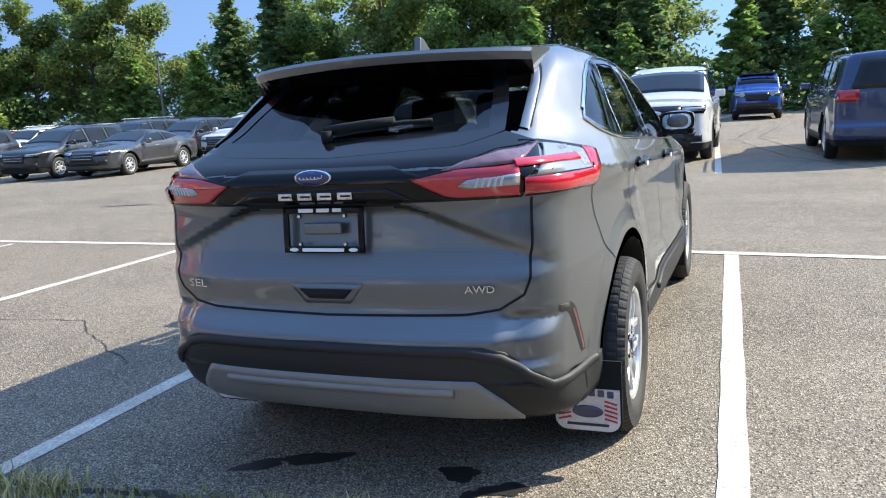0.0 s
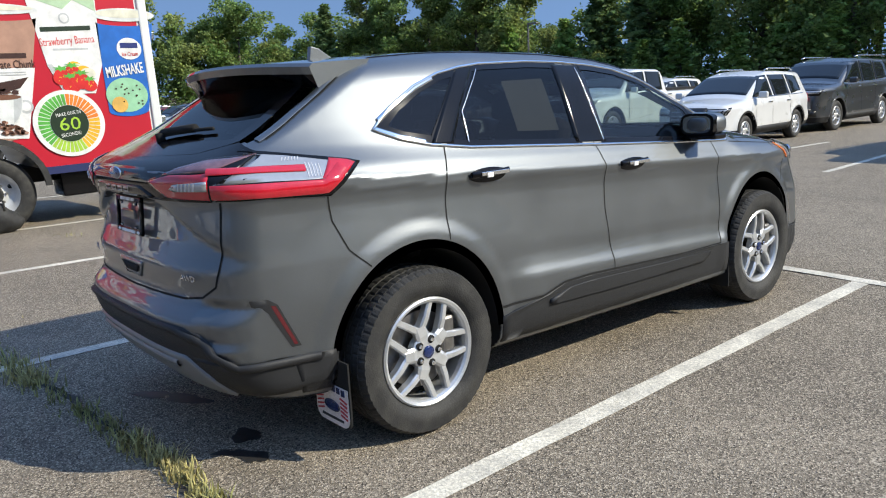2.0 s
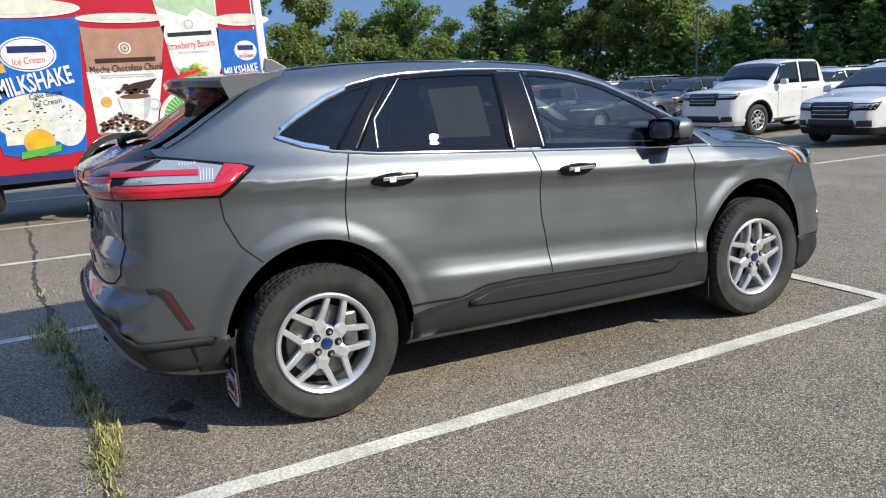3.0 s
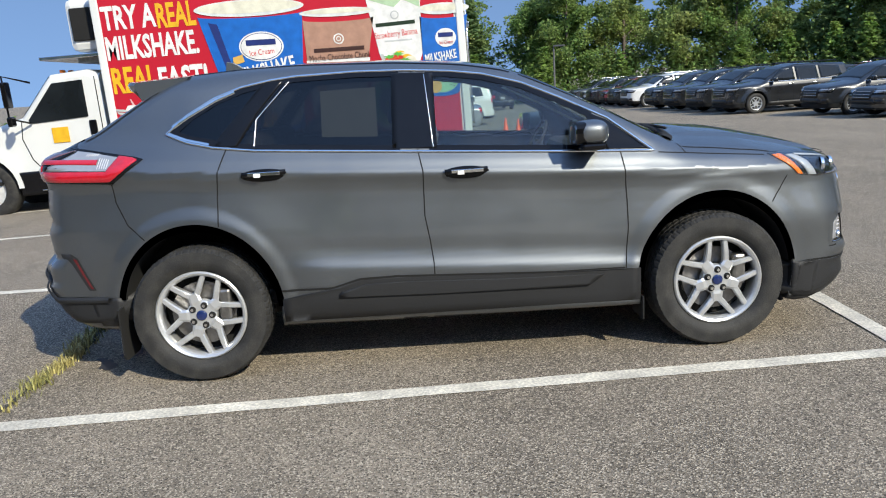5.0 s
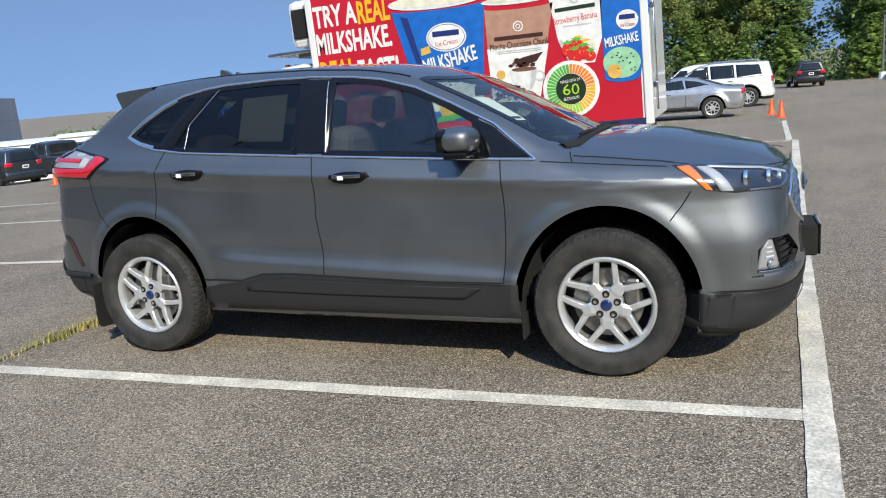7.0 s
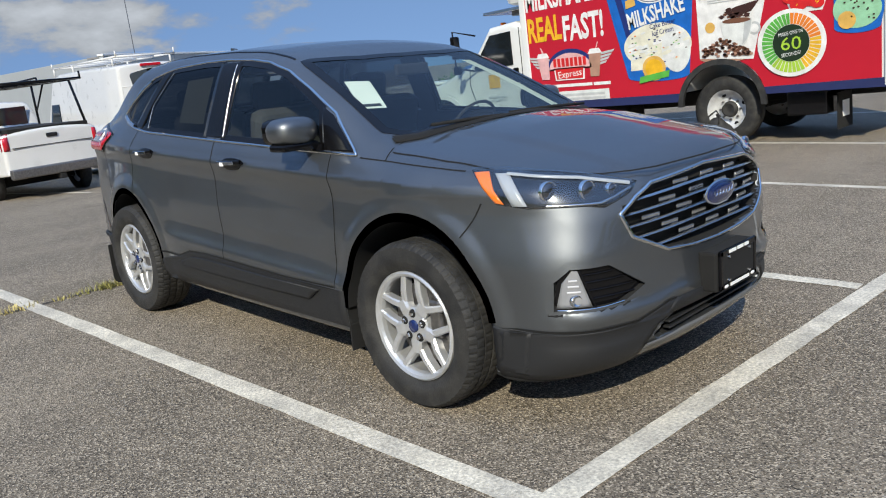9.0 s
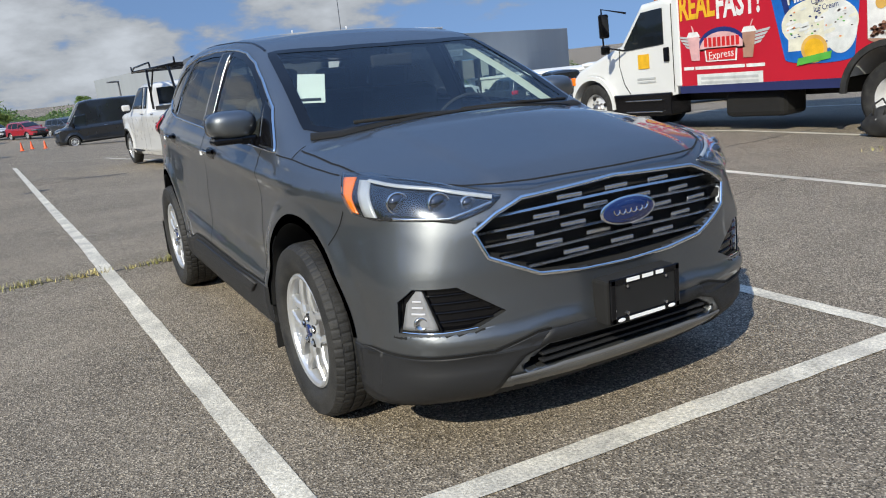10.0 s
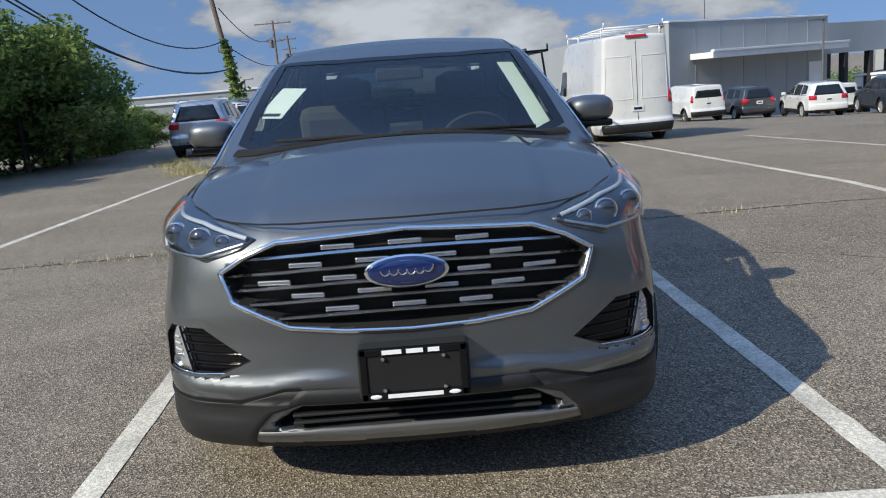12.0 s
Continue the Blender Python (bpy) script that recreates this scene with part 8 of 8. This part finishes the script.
        vs, fs = revolve([(dish + 0.01, 0.125), (dish + 0.05 * (1 if dish > 0 else 2), 0.10), (dish + 0.08, 0.08), (dish + 0.08, 0.0)], 28)
        mesh_object("hub", vs, fs, STEEL if dish > 0 else RUBBER, w)
        for i in range(8):
            a = 2 * math.pi * i / 8
            bm = bmesh.new()
            add_tube(bm, (dish, 0.155 * math.cos(a), 0.155 * math.sin(a)), (dish + 0.035, 0.155 * math.cos(a), 0.155 * math.sin(a)), 0.017, seg=6)
            part("lug_nut", bm, STEEL, w)
            if i % 2 == 0:
                bm = bmesh.new()
                add_tube(bm, (dish - 0.01, 0.235 * math.cos(a + 0.4), 0.235 * math.sin(a + 0.4)), (dish + 0.012 + 0.02, 0.235 * math.cos(a + 0.4), 0.235 * math.sin(a + 0.4)), 0.034, seg=10)
                part("hand_hole", bm, DARK, w)
        return w
    truck_wheel(-0.30, -7.42, 0.52, 0.06)
    truck_wheel(-2.05, -7.42, 0.52, 0.06)
    truck_wheel(-0.24, -1.48, 0.50, -0.04)
    truck_wheel(-2.15, -1.48, 0.50, -0.04)
    bm = bmesh.new()
    add_tube(bm, (-0.3, -7.42, 0.4), (-2.1, -7.42, 0.4), 0.08)
    part("axle", bm, DARK, root)
    bm = bmesh.new()
    add_tube(bm, (-0.3, -1.48, 0.4), (-2.1, -1.48, 0.4), 0.11)
    part("axle", bm, DARK, root)
    return root


make_truck()


def chock_bag(x, y):
    """A slumped black cloth bag leaning on the wheel."""
    rb = random.Random(12)
    bm = bmesh.new()
    bmesh.ops.create_icosphere(bm, subdivisions=3, radius=1.0)
    for v in bm.verts:
        q = v.co.copy()
        k = 1 - 0.45 * max(0.0, q.z)
        fold = 0.10 * math.sin(5 * q.y + 3 * q.z) + 0.07 * math.sin(9 * q.z - 4 * q.y)
        top = q.z * (0.25 if q.z > 0 else 0.17) * (1 - 0.3 * max(0.0, q.y) * (q.z > 0))
        v.co = Vector((q.x * 0.14 * (1 + fold), q.y * 0.30 * k * (1 + 0.4 * fold), max(-0.16, top) + 0.16)) * (1 + 0.03 * rb.uniform(-1, 1))
    t = thing("cloth_bag", pose(x, y, float(gz(x, y))), "slumped black cloth bag against a truck wheel", "bag")
    part("bag_body", bm, RUBBER, t, smooth=True)
    tube("bag_handle", [(0.10, -0.10, 0.30), (0.06, -0.12, 0.42), (0.02, -0.02, 0.50), (0.06, 0.06, 0.42), (0.10, 0.05, 0.30)], 0.014, RUBBER, t)
    box("bag_print", (0.128, 0.0, 0.24), (0.008, 0.09, 0.02), WHITE_INK, t, 0.003, Euler((0, -0.2, 0)).to_matrix())


chock_bag(-7.98, -1.52)


# ---- trees and hedges ----
def leaf_material(name, base, second):
    """Leaves: matt surface that also lets light through."""
    m = material(name, base, 0.6, vary=0.2, scale=0.5, per_island=0.5, second=second, spec=0.25)
    n, link = m.node_tree.nodes, m.node_tree.links
    p = n["Principled BSDF"]
    tr, mix = n.new("ShaderNodeBsdfTranslucent"), n.new("ShaderNodeMixShader")
    mix.inputs[0].default_value = 0.52
    col = p.inputs["Base Color"].links[0].from_socket
    link.new(col, tr.inputs["Color"])
    link.new(p.outputs[0], mix.inputs[1]), link.new(tr.outputs[0], mix.inputs[2])
    link.new(mix.outputs[0], n["Material Output"].inputs[0])
    return m


LEAF = leaf_material("broad_leaves", (0.150, 0.245, 0.068), (0.235, 0.310, 0.098))
LEAF_DRY = leaf_material("yellowing_leaves", (0.195, 0.275, 0.080), (0.285, 0.325, 0.105))
NEEDLE = leaf_material("pine_needles", (0.195, 0.312, 0.078), (0.286, 0.377, 0.104))
NEEDLE_DARK = leaf_material("dark_needles", (0.135, 0.220, 0.085), (0.19, 0.265, 0.095))
BARK = material("bark", (0.10, 0.08, 0.065), 0.9, vary=0.3, scale=5, bump=0.6, bump_scale=12, streak=(3, 3, 0.6))


def cards(rng, pts, size, flat=0.3, stretch=1.5):
    """Small folded leaf sprays at the points."""
    n = len(pts)
    a = rng.normal(size=(n, 3))
    a[:, 2] *= flat
    a /= np.linalg.norm(a, axis=1, keepdims=True)
    b = np.cross(a, rng.normal(size=(n, 3)))
    b /= np.maximum(1e-6, np.linalg.norm(b, axis=1, keepdims=True))
    s = size * rng.uniform(0.55, 1.25, (n, 1))
    c = np.cross(a, b)
    v = np.stack([pts - a * s * stretch * 0.5, pts - b * s * 0.5 + c * s * 0.12, pts + a * s * stretch * 0.5, pts + b * s * 0.5 + c * s * 0.12], 1).reshape(-1, 3)
    return v, np.arange(4 * n).reshape(-1, 4)


def limb_tree(seed, h, spread, leaves, leaf_size, mat, base=0.18, kind="broad"):
    """Trunk with limbs and a crown of leaf sprays gathered round the twig ends."""
    rng = np.random.default_rng(seed)
    t = new("tree")
    bm = bmesh.new()
    ends = []
    bend = rng.normal(0, 0.04 * h, 2)
    def trunk_at(f):
        return Vector((bend[0] * f * f, bend[1] * f * f, h * f))
    r0 = 0.022 * h
    for i in range(6):
        add_tube(bm, trunk_at(i / 6 * 0.95), trunk_at((i + 1) / 6 * 0.95), r0 * (1 - i / 6.5), r0 * (1 - (i + 1) / 6.5), 8, False)
    if kind == "broad":
        for i in range(24):
            f = rng.uniform(base + 0.03, 0.93)
            a = i * 2.4 + rng.uniform(-0.4, 0.4)
            L = spread * (1.0 - 0.5 * abs(f - 0.35) - 0.25 * f) * rng.uniform(0.6, 1.1)
            p0 = trunk_at(f)
            p1 = p0 + Vector((math.cos(a) * L * 0.6, math.sin(a) * L * 0.6, L * rng.uniform(0.2, 0.5)))
            p2 = p1 + Vector((math.cos(a + 0.3) * L * 0.5, math.sin(a + 0.3) * L * 0.5, L * rng.uniform(0.05, 0.35)))
            add_tube(bm, p0, p1, r0 * 0.4 * (1.1 - f), r0 * 0.22 * (1.1 - f), 6, False)
            add_tube(bm, p1, p2, r0 * 0.22 * (1.1 - f), 0.015, 5, False)
            ends += [(p1, 0.26), (p2, 0.28), ((p1 + p2) / 2, 0.27), ((p0 + p1) / 2, 0.2)]
            for _ in range(2):
                q = p1.lerp(p2, rng.uniform(0, 1)) + Vector(rng.normal(0, 0.22 * L, 3))
                add_tube(bm, p1, q, 0.03, 0.01, 4, False)
                ends.append((q, 0.2))
        ends.append((trunk_at(0.97), 0.25))
    else:
        n = int(h * 3.4)
        for i in range(n):
            f = base + (0.99 - base) * i / n
            for k in range(4 if f < 0.8 else 3):
                a = i * 1.1 + k * 2 * math.pi / 4 + rng.uniform(-0.3, 0.3)
                L = spread * (1.02 - f) ** 0.8 * rng.uniform(0.6, 1.1)
                p0 = trunk_at(f)
                p1 = p0 + Vector((math.cos(a) * L, math.sin(a) * L, L * rng.uniform(-0.05, 0.35)))
                add_tube(bm, p0, p1, 0.03 * (1.1 - f) + 0.008, 0.008, 4, False)
                for s in (0.35, 0.6, 0.8, 1.0):
                    ends.append((p0.lerp(p1, s), 0.055 + 0.02 * s))
    part("trunk", bm, BARK, t, smooth=True)
    w = np.array([e[1] ** 2 for e in ends])
    pick = rng.choice(len(ends), leaves, p=w / w.sum())
    c = np.array([tuple(e[0]) for e in ends])[pick]
    s = np.array([e[1] for e in ends])[pick] * (spread if kind == "broad" else 2.6)
    off = rng.normal(size=(leaves, 3))
    off *= (rng.uniform(0.25, 1, (leaves, 1)) ** 0.5) / np.linalg.norm(off, axis=1, keepdims=True)
    pts = c + off * s[:, None] * np.array([1, 1, 0.75])
    pts[:, 2] = np.maximum(pts[:, 2], 0.25)
    v, f = cards(rng, pts, leaf_size, 0.5 if kind == "broad" else 0.25, 1.5 if kind == "broad" else 2.6)
    mesh_object("crown", v, f, mat, t, smooth=False)
    return t


BROAD = [limb_tree(11, 9.5, 3.2, 14500, 0.185, LEAF, 0.06), limb_tree(12, 11.0, 3.6, 16000, 0.19, LEAF, 0.08), limb_tree(13, 8.0, 3.0, 13500, 0.17, LEAF_DRY, 0.04), limb_tree(14, 12.0, 3.5, 15500, 0.20, LEAF_DRY, 0.12)]
BACK = [limb_tree(15, 11.0, 3.6, 5600, 0.25, LEAF, 0.06), limb_tree(16, 10.0, 3.4, 5400, 0.25, LEAF_DRY, 0.06)]
PINES = [limb_tree(21, 4.2, 1.35, 3000, 0.16, NEEDLE, 0.04, "pine"), limb_tree(22, 5.6, 1.6, 3600, 0.18, NEEDLE, 0.04, "pine"), limb_tree(23, 11.5, 2.6, 5200, 0.26, NEEDLE_DARK, 0.2, "pine")]
SHRUBS = [limb_tree(31, 4.2, 2.3, 14000, 0.105, LEAF, 0.0), limb_tree(32, 3.8, 2.2, 13000, 0.105, LEAF_DRY, 0.0)]
USED = set()


def plant(src, x, y, yaw, s, label, category="tree", group="woodland edge"):
    m = pose(x, y, float(gz(x, y)) - 0.05, 0, 0, yaw) @ Matrix.Diagonal((s, s, s, 1))
    if src.name not in USED:
        USED.add(src.name)
        src.matrix_world = m
        ob = src
    else:
        ob = copy_thing(src, pose(x, y, float(gz(x, y)) - 0.05, 0, 0, yaw))
        ob.scale = (s, s, s)
    return tagged(ob, label, category, group)


rng = random.Random(5)
# woodland edge in front of the lot, bending round its far corner
edge = [(33, -24), (38, 0), (40, 22), (34, 41), (14, 40), (-6, 41), (-24, 43), (-42, 41), (-56, 31), (-63, 16), (-67, 0), (-70, -16)]
along = []
for (x0, y0), (x1, y1) in zip(edge[:-1], edge[1:]):
    L = math.hypot(x1 - x0, y1 - y0)
    k = int(L / 3.4)
    nx, ny = (y1 - y0) / L, -(x1 - x0) / L
    for i in range(k):
        f = (i + rng.uniform(0.2, 0.8)) / k
        along.append((x0 + (x1 - x0) * f, y0 + (y1 - y0) * f, nx, ny))
for i, (x, y, nx, ny) in enumerate(along):
    ox, oy = (x + 10), (y - 5)
    on = math.hypot(ox, oy)
    ox, oy = ox / on, oy / on
    big = BACK[rng.randrange(2)] if x > 26 else BROAD[rng.randrange(4)] if rng.random() < 0.72 else PINES[2]
    d = rng.uniform(1.5, 5)
    s = rng.uniform(0.72, 1.0) if x > -40 else rng.uniform(0.85, 1.1)
    if x > -30:
        s *= 1.12
    if -52 < x < -10 and y > 30:
        s *= 1.04
    plant(big, x + ox * d, y + oy * d, rng.uniform(0, 360), s, "tall leafy tree in the woodland behind the lot" if big is not PINES[2] else "tall dark pine in the woodland behind the lot")
    big = BACK[rng.randrange(2)]
    plant(big, x + ox * (d + 6), y + oy * (d + 6), rng.uniform(0, 360), s * rng.uniform(0.9, 1.1), "tall leafy tree in the woodland behind the lot")
    if rng.random() < (0.95 if -50 < x < 2 else 0.62):
        plant(PINES[rng.randrange(2)], x - ox * rng.uniform(0.5, 3.0), y - oy * rng.uniform(0.5, 3.0), rng.uniform(0, 360), rng.uniform(0.85, 1.25), "young green pine at the woodland edge")


def undergrowth():
    """Low bushes along the foot of the wood."""
    r = np.random.default_rng(8)
    pts = []
    for x, y, nx, ny in along:
        ox, oy = x + 10, y - 5
        on = math.hypot(ox, oy)
        n = 2000
        t = r.normal(0, 2.2, (n, 2))
        px, py = x + t[:, 0] + ox / on * 1.5, y + t[:, 1] + oy / on * 1.5
        z = gz(px, py) + np.abs(r.normal(0, 1.0, n)) * 1.7
        pts.append(np.stack([px, py, z], -1))
    v, f = cards(r, np.concatenate(pts), 0.21, 0.6)
    return tagged(mesh_object("undergrowth", v, f, LEAF, smooth=False), "dense leafy undergrowth along the wood", "undergrowth", kind="stuff")


undergrowth()

# hedge and shrubs along the near side of the rear lot
for i, (x, y) in enumerate([(16.5, -3.5), (15.2, -7.0), (14.0, -10.0), (13.0, -13.0), (12.0, -15.6), (11.2, -18.2), (12.8, -20.5), (10.9, -20.4), (15.5, -13.5), (14.5, -17.5)]):
    plant(SHRUBS[i % 2], x, y, 50 * i, 0.95 + 0.1 * (i % 3), "dense dark green roadside shrub", "shrub", "roadside shrubs")


def hedge():
    """Dense leaves from the ground up along the roadside shrubs."""
    r = np.random.default_rng(18)
    line, pts = [(17.5, -2.0), (15.2, -7.0), (13.0, -13.0), (11.2, -18.2), (11.0, -21.0), (11.4, -25.0), (12.2, -28.5), (13.2, -36.0)], []
    for i, (a, b) in enumerate(zip(line[:-1], line[1:])):
        n = int(3400 * math.hypot(b[0] - a[0], b[1] - a[1]) / 4)
        f = r.uniform(0, 1, n)
        x, y = a[0] + (b[0] - a[0]) * f, a[1] + (b[1] - a[1]) * f
        s = y * 1.7
        tall = np.where(y > -20.6, 3.1 + 0.35 * np.sin(s) + 0.25 * np.sin(2.3 * s + 1), 1.35 + 0.2 * np.sin(s))
        h = tall * r.uniform(0, 1, n) ** 0.8
        w = 0.85 * np.sqrt(np.maximum(0.05, 1 - (h / tall) ** 2.5)) * np.where(y > -20.6, 1.0, 0.7)
        u = r.uniform(-1, 1, n)
        u = np.sign(u) * np.abs(u) ** 0.45
        x = x + w * u + 0.9 + r.normal(0, 0.08, n)
        pts.append(np.stack([x, y + r.normal(0, 0.15, n), gz(x, y) + h], -1))
    v, f = cards(r, np.concatenate(pts), 0.125, 0.6)
    return tagged(mesh_object("hedge", v, f, LEAF, smooth=False), "dense green roadside hedge reaching the ground", "hedge", kind="stuff")


hedge()
for i, (x, y) in enumerate([(11.0, -24), (11.6, -26), (12.4, -28.5), (13.0, -32), (13.4, -36)]):
    plant(SHRUBS[(i + 1) % 2], x, y, 70 * i, 0.45 + 0.04 * (i % 3), "low leafy bush by the parked cars", "shrub", "roadside shrubs")
for x, y, s in ((-8.5, -118, 0.62), (-20, -120, 0.6), (12, -96, 0.55), (18, -98, 0.6), (24, -102, 0.6), (2, -125, 0.5), (30, -110, 0.62)):
    plant(BROAD[2 if s < 0.61 else 0], x, y, x * 20, s * 0.72, "distant round tree beyond the lot", "tree", "distant trees")


def far_wood():
    r = np.random.default_rng(9)
    n = 40000
    a = r.uniform(math.radians(120), math.radians(250), n)
    d = r.uniform(190, 230, n)
    x, y = np.sin(a) * d, np.cos(a) * d
    z = gz(x, y) + np.abs(r.normal(0, 1, n)) * (1.2 + 0.7 * np.sin(a * 37) + 0.5 * np.sin(a * 91))
    v, f = cards(r, np.stack([x, y, z], -1), 0.55, 0.6)
    tagged(mesh_object("far_wood", v, f, NEEDLE_DARK, smooth=False), "distant dark line of trees", "woodland", kind="stuff")


far_wood()
# ivy on the pole foot
ivr = np.random.default_rng(4)
zz = ivr.uniform(0, 5.5, 1500)
iv = np.stack([9.2 + 0.126 * zz + ivr.normal(0, 0.28, 1500) * (1.15 - zz / 6), -39.5 + ivr.normal(0, 0.28, 1500), zz + float(gz(9.2, -39.5))], -1)
v, f = cards(ivr, iv, 0.2)
tagged(mesh_object("ivy", v, f, LEAF, smooth=False), "ivy climbing a utility pole", "ivy", kind="stuff")


# ---- ground detail: weeds in the joint, cracks, stains ----
STAIN = material("oil_stain", (0.022, 0.021, 0.020), 0.6, vary=0.3, scale=14, fine=0.3, fine_scale=90)
CRACK = material("open_joint", (0.05, 0.045, 0.038), 0.95, vary=0.4, scale=6, fine=0.3)
GRASS = material("dry_grass", (0.24, 0.235, 0.075), 0.7, per_island=0.5, second=(0.48, 0.40, 0.16), scale=1.2)


def blot(x, y, rx, ry, turn, seed, lift=0.003):
    r = random.Random(seed)
    n = 26
    ph = [r.uniform(0, 6.28) for _ in range(4)]
    vs, fs = [(x, y, float(gz(x, y)) + lift)], []
    for i in range(n):
        a = 2 * math.pi * i / n
        k = 1 + 0.18 * math.sin(2 * a + ph[0]) + 0.14 * math.sin(3 * a + ph[1]) + 0.10 * math.sin(5 * a + ph[2]) + r.uniform(-0.08, 0.08)
        px, py = rx * k * math.cos(a), ry * k * math.sin(a)
        qx, qy = x + px * math.cos(turn) - py * math.sin(turn), y + px * math.sin(turn) + py * math.cos(turn)
        vs.append((qx, qy, float(gz(qx, qy)) + lift))
        fs.append((0, i + 1, (i + 1) % n + 1))
    return tagged(mesh_object("oil_stain", vs, fs, STAIN, smooth=False), "dark dried oil stain on the asphalt", "stain", "oil stains", "structure")


for i, (x, y, rx, ry, tn) in enumerate([(-0.54, -2.18, 0.10, 0.05, 0.8), (-0.33, -2.07, 0.13, 0.06, 0.5), (0.32, -2.05, 0.085, 0.06, 0.3), (0.53, -2.13, 0.09, 0.05, 0.2), (0.42, -2.2, 0.05, 0.03, 1.0),
                                        (-9.6, 6.5, 0.5, 0.09, 0.2), (1.6, -12.0, 0.35, 0.12, 0.6), (0.2, -14.5, 0.6, 0.12, 0.2)] ):
    blot(x, y, rx, ry, tn, 40 + i)


def crack(pts, width, seed, name="pavement_joint", lift=0.003):
    r = random.Random(seed)
    vs, fs = [], []
    line = []
    for a, b in zip(pts[:-1], pts[1:]):
        k = max(2, int(math.hypot(b[0] - a[0], b[1] - a[1]) / 0.07))
        line += [(a[0] + (b[0] - a[0]) * i / k, a[1] + (b[1] - a[1]) * i / k) for i in range(k)]
    line.append(pts[-1])
    off = 0.0
    for i, (x, y) in enumerate(line):
        j = min(i + 1, len(line) - 1)
        tx, ty = line[j][0] - line[max(0, j - 1)][0], line[j][1] - line[max(0, j - 1)][1]
        L = math.hypot(tx, ty) or 1
        off = off * 0.8 + r.uniform(-0.018, 0.018)
        w = width * r.uniform(0.35, 1.2)
        for s in (-0.5, 0.5):
            qx, qy = x - ty / L * (off + s * w), y + tx / L * (off + s * w)
            vs.append((qx, qy, float(gz(qx, qy)) + lift))
    for i in range(len(line) - 1):
        fs.append((2 * i, 2 * i + 2, 2 * i + 3, 2 * i + 1))
    return tagged(mesh_object(name, vs, fs, CRACK, smooth=False), "irregular open crack in the asphalt", "crack", "cracks", "structure")


JOINT = [(-9.0, -2.95), (-4.0, -2.75), (-1.6, -2.62), (-0.5, -2.5), (0.3, -2.42), (0.95, -2.42), (1.6, -2.52), (2.6, -2.78), (4.2, -2.85), (7.0, -3.1)]
crack(JOINT, 0.05, 1)
crack([(-6.5, 0.5), (-4.9, -0.6), (-3.4, -0.4), (-2.2, -1.2)], 0.014, 2)
crack([(-8, 5.5), (-5, 4.9), (-2.5, 5.3), (-0.5, 4.6)], 0.012, 3)
crack([(2.0, 3.4), (3.1, 3.9), (4.6, 3.7)], 0.008, 4)
crack([(-3.5, -9.5), (-1.0, -8.8), (1.2, -9.4), (3.6, -9.0)], 0.016, 5)
crack([(3.8, 8.0), (2.0, 12.0), (0.9, 17.5), (1.6, 24.0)], 0.05, 6)
crack([(4.4, 8.4), (2.6, 12.2), (1.5, 17.9), (2.2, 24.0)], 0.05, 7)


def joint_at(f):
    k = f * (len(JOINT) - 1)
    i = min(int(k), len(JOINT) - 2)
    a, b = JOINT[i], JOINT[i + 1]
    return a[0] + (b[0] - a[0]) * (k - i), a[1] + (b[1] - a[1]) * (k - i)


def tuft(x, y, n, spread, tall, seed, label="tuft of dry grass growing from a pavement joint"):
    r = np.random.default_rng(seed)
    vs, fs = [], []
    for i in range(n):
        bx, by = x + r.normal(0, spread), y + r.normal(0, spread * 0.45)
        h = tall * r.uniform(0.35, 1.1)
        a = r.uniform(0, 6.283)
        lean = h * r.uniform(0.2, 0.9)
        w = 0.0035 * r.uniform(0.7, 1.5)
        z = float(gz(bx, by))
        cx, cy = math.cos(a), math.sin(a)
        b = len(vs)
        for t, k in ((0, 1.0), (0.55, 0.75)):
            px, py, pz = bx + cx * lean * t * t, by + cy * lean * t * t, z + h * t * (1.1 - 0.25 * t)
            vs += [(px - cy * w * k, py + cx * w * k, pz), (px + cy * w * k, py - cx * w * k, pz)]
        vs.append((bx + cx * lean, by + cy * lean, z + h * 0.85))
        fs += [(b, b + 1, b + 3, b + 2), (b + 2, b + 3, b + 4)]
    return tagged(mesh_object("grass_tuft", vs, fs, GRASS, smooth=False), label, "grass", "joint weeds", "stuff")


s = 100
for x, y, n, sp, tall in [(-1.55, -2.64, 500, 0.16, 0.14), (-1.25, -2.6, 420, 0.12, 0.12), (-0.9, -2.56, 160, 0.10, 0.07), (-0.55, -2.52, 260, 0.10, 0.08), (-0.25, -2.49, 260, 0.09, 0.09), (0.05, -2.46, 420, 0.09, 0.12),
                          (0.3, -2.43, 380, 0.07, 0.11), (0.52, -2.42, 420, 0.07, 0.10), (0.78, -2.43, 420, 0.09, 0.10), (1.05, -2.44, 160, 0.10, 0.07), (1.5, -2.5, 260, 0.12, 0.07), (1.9, -2.6, 260, 0.13, 0.07), (2.3, -2.7, 120, 0.2, 0.06), (2.9, -2.8, 120, 0.2, 0.06), (3.6, -2.82, 140, 0.25, 0.06),
                          (-2.2, -2.66, 120, 0.2, 0.06), (-3.2, -2.7, 120, 0.3, 0.06), (-6.9, -1.0, 60, 0.2, 0.06)]:
    s += 1
    tuft(x, y, int(n * 0.42), sp * 0.9, tall * 0.8, s)
for i, (x, y) in enumerate([(4.95, -12.6), (5.2, -13.4), (5.6, -14.5), (6.2, -15.5), (6.6, -17.0)]):
    tuft(x, y, 260, 0.3, 0.16, 200 + i, "patch of dry verge grass beside a painted line")
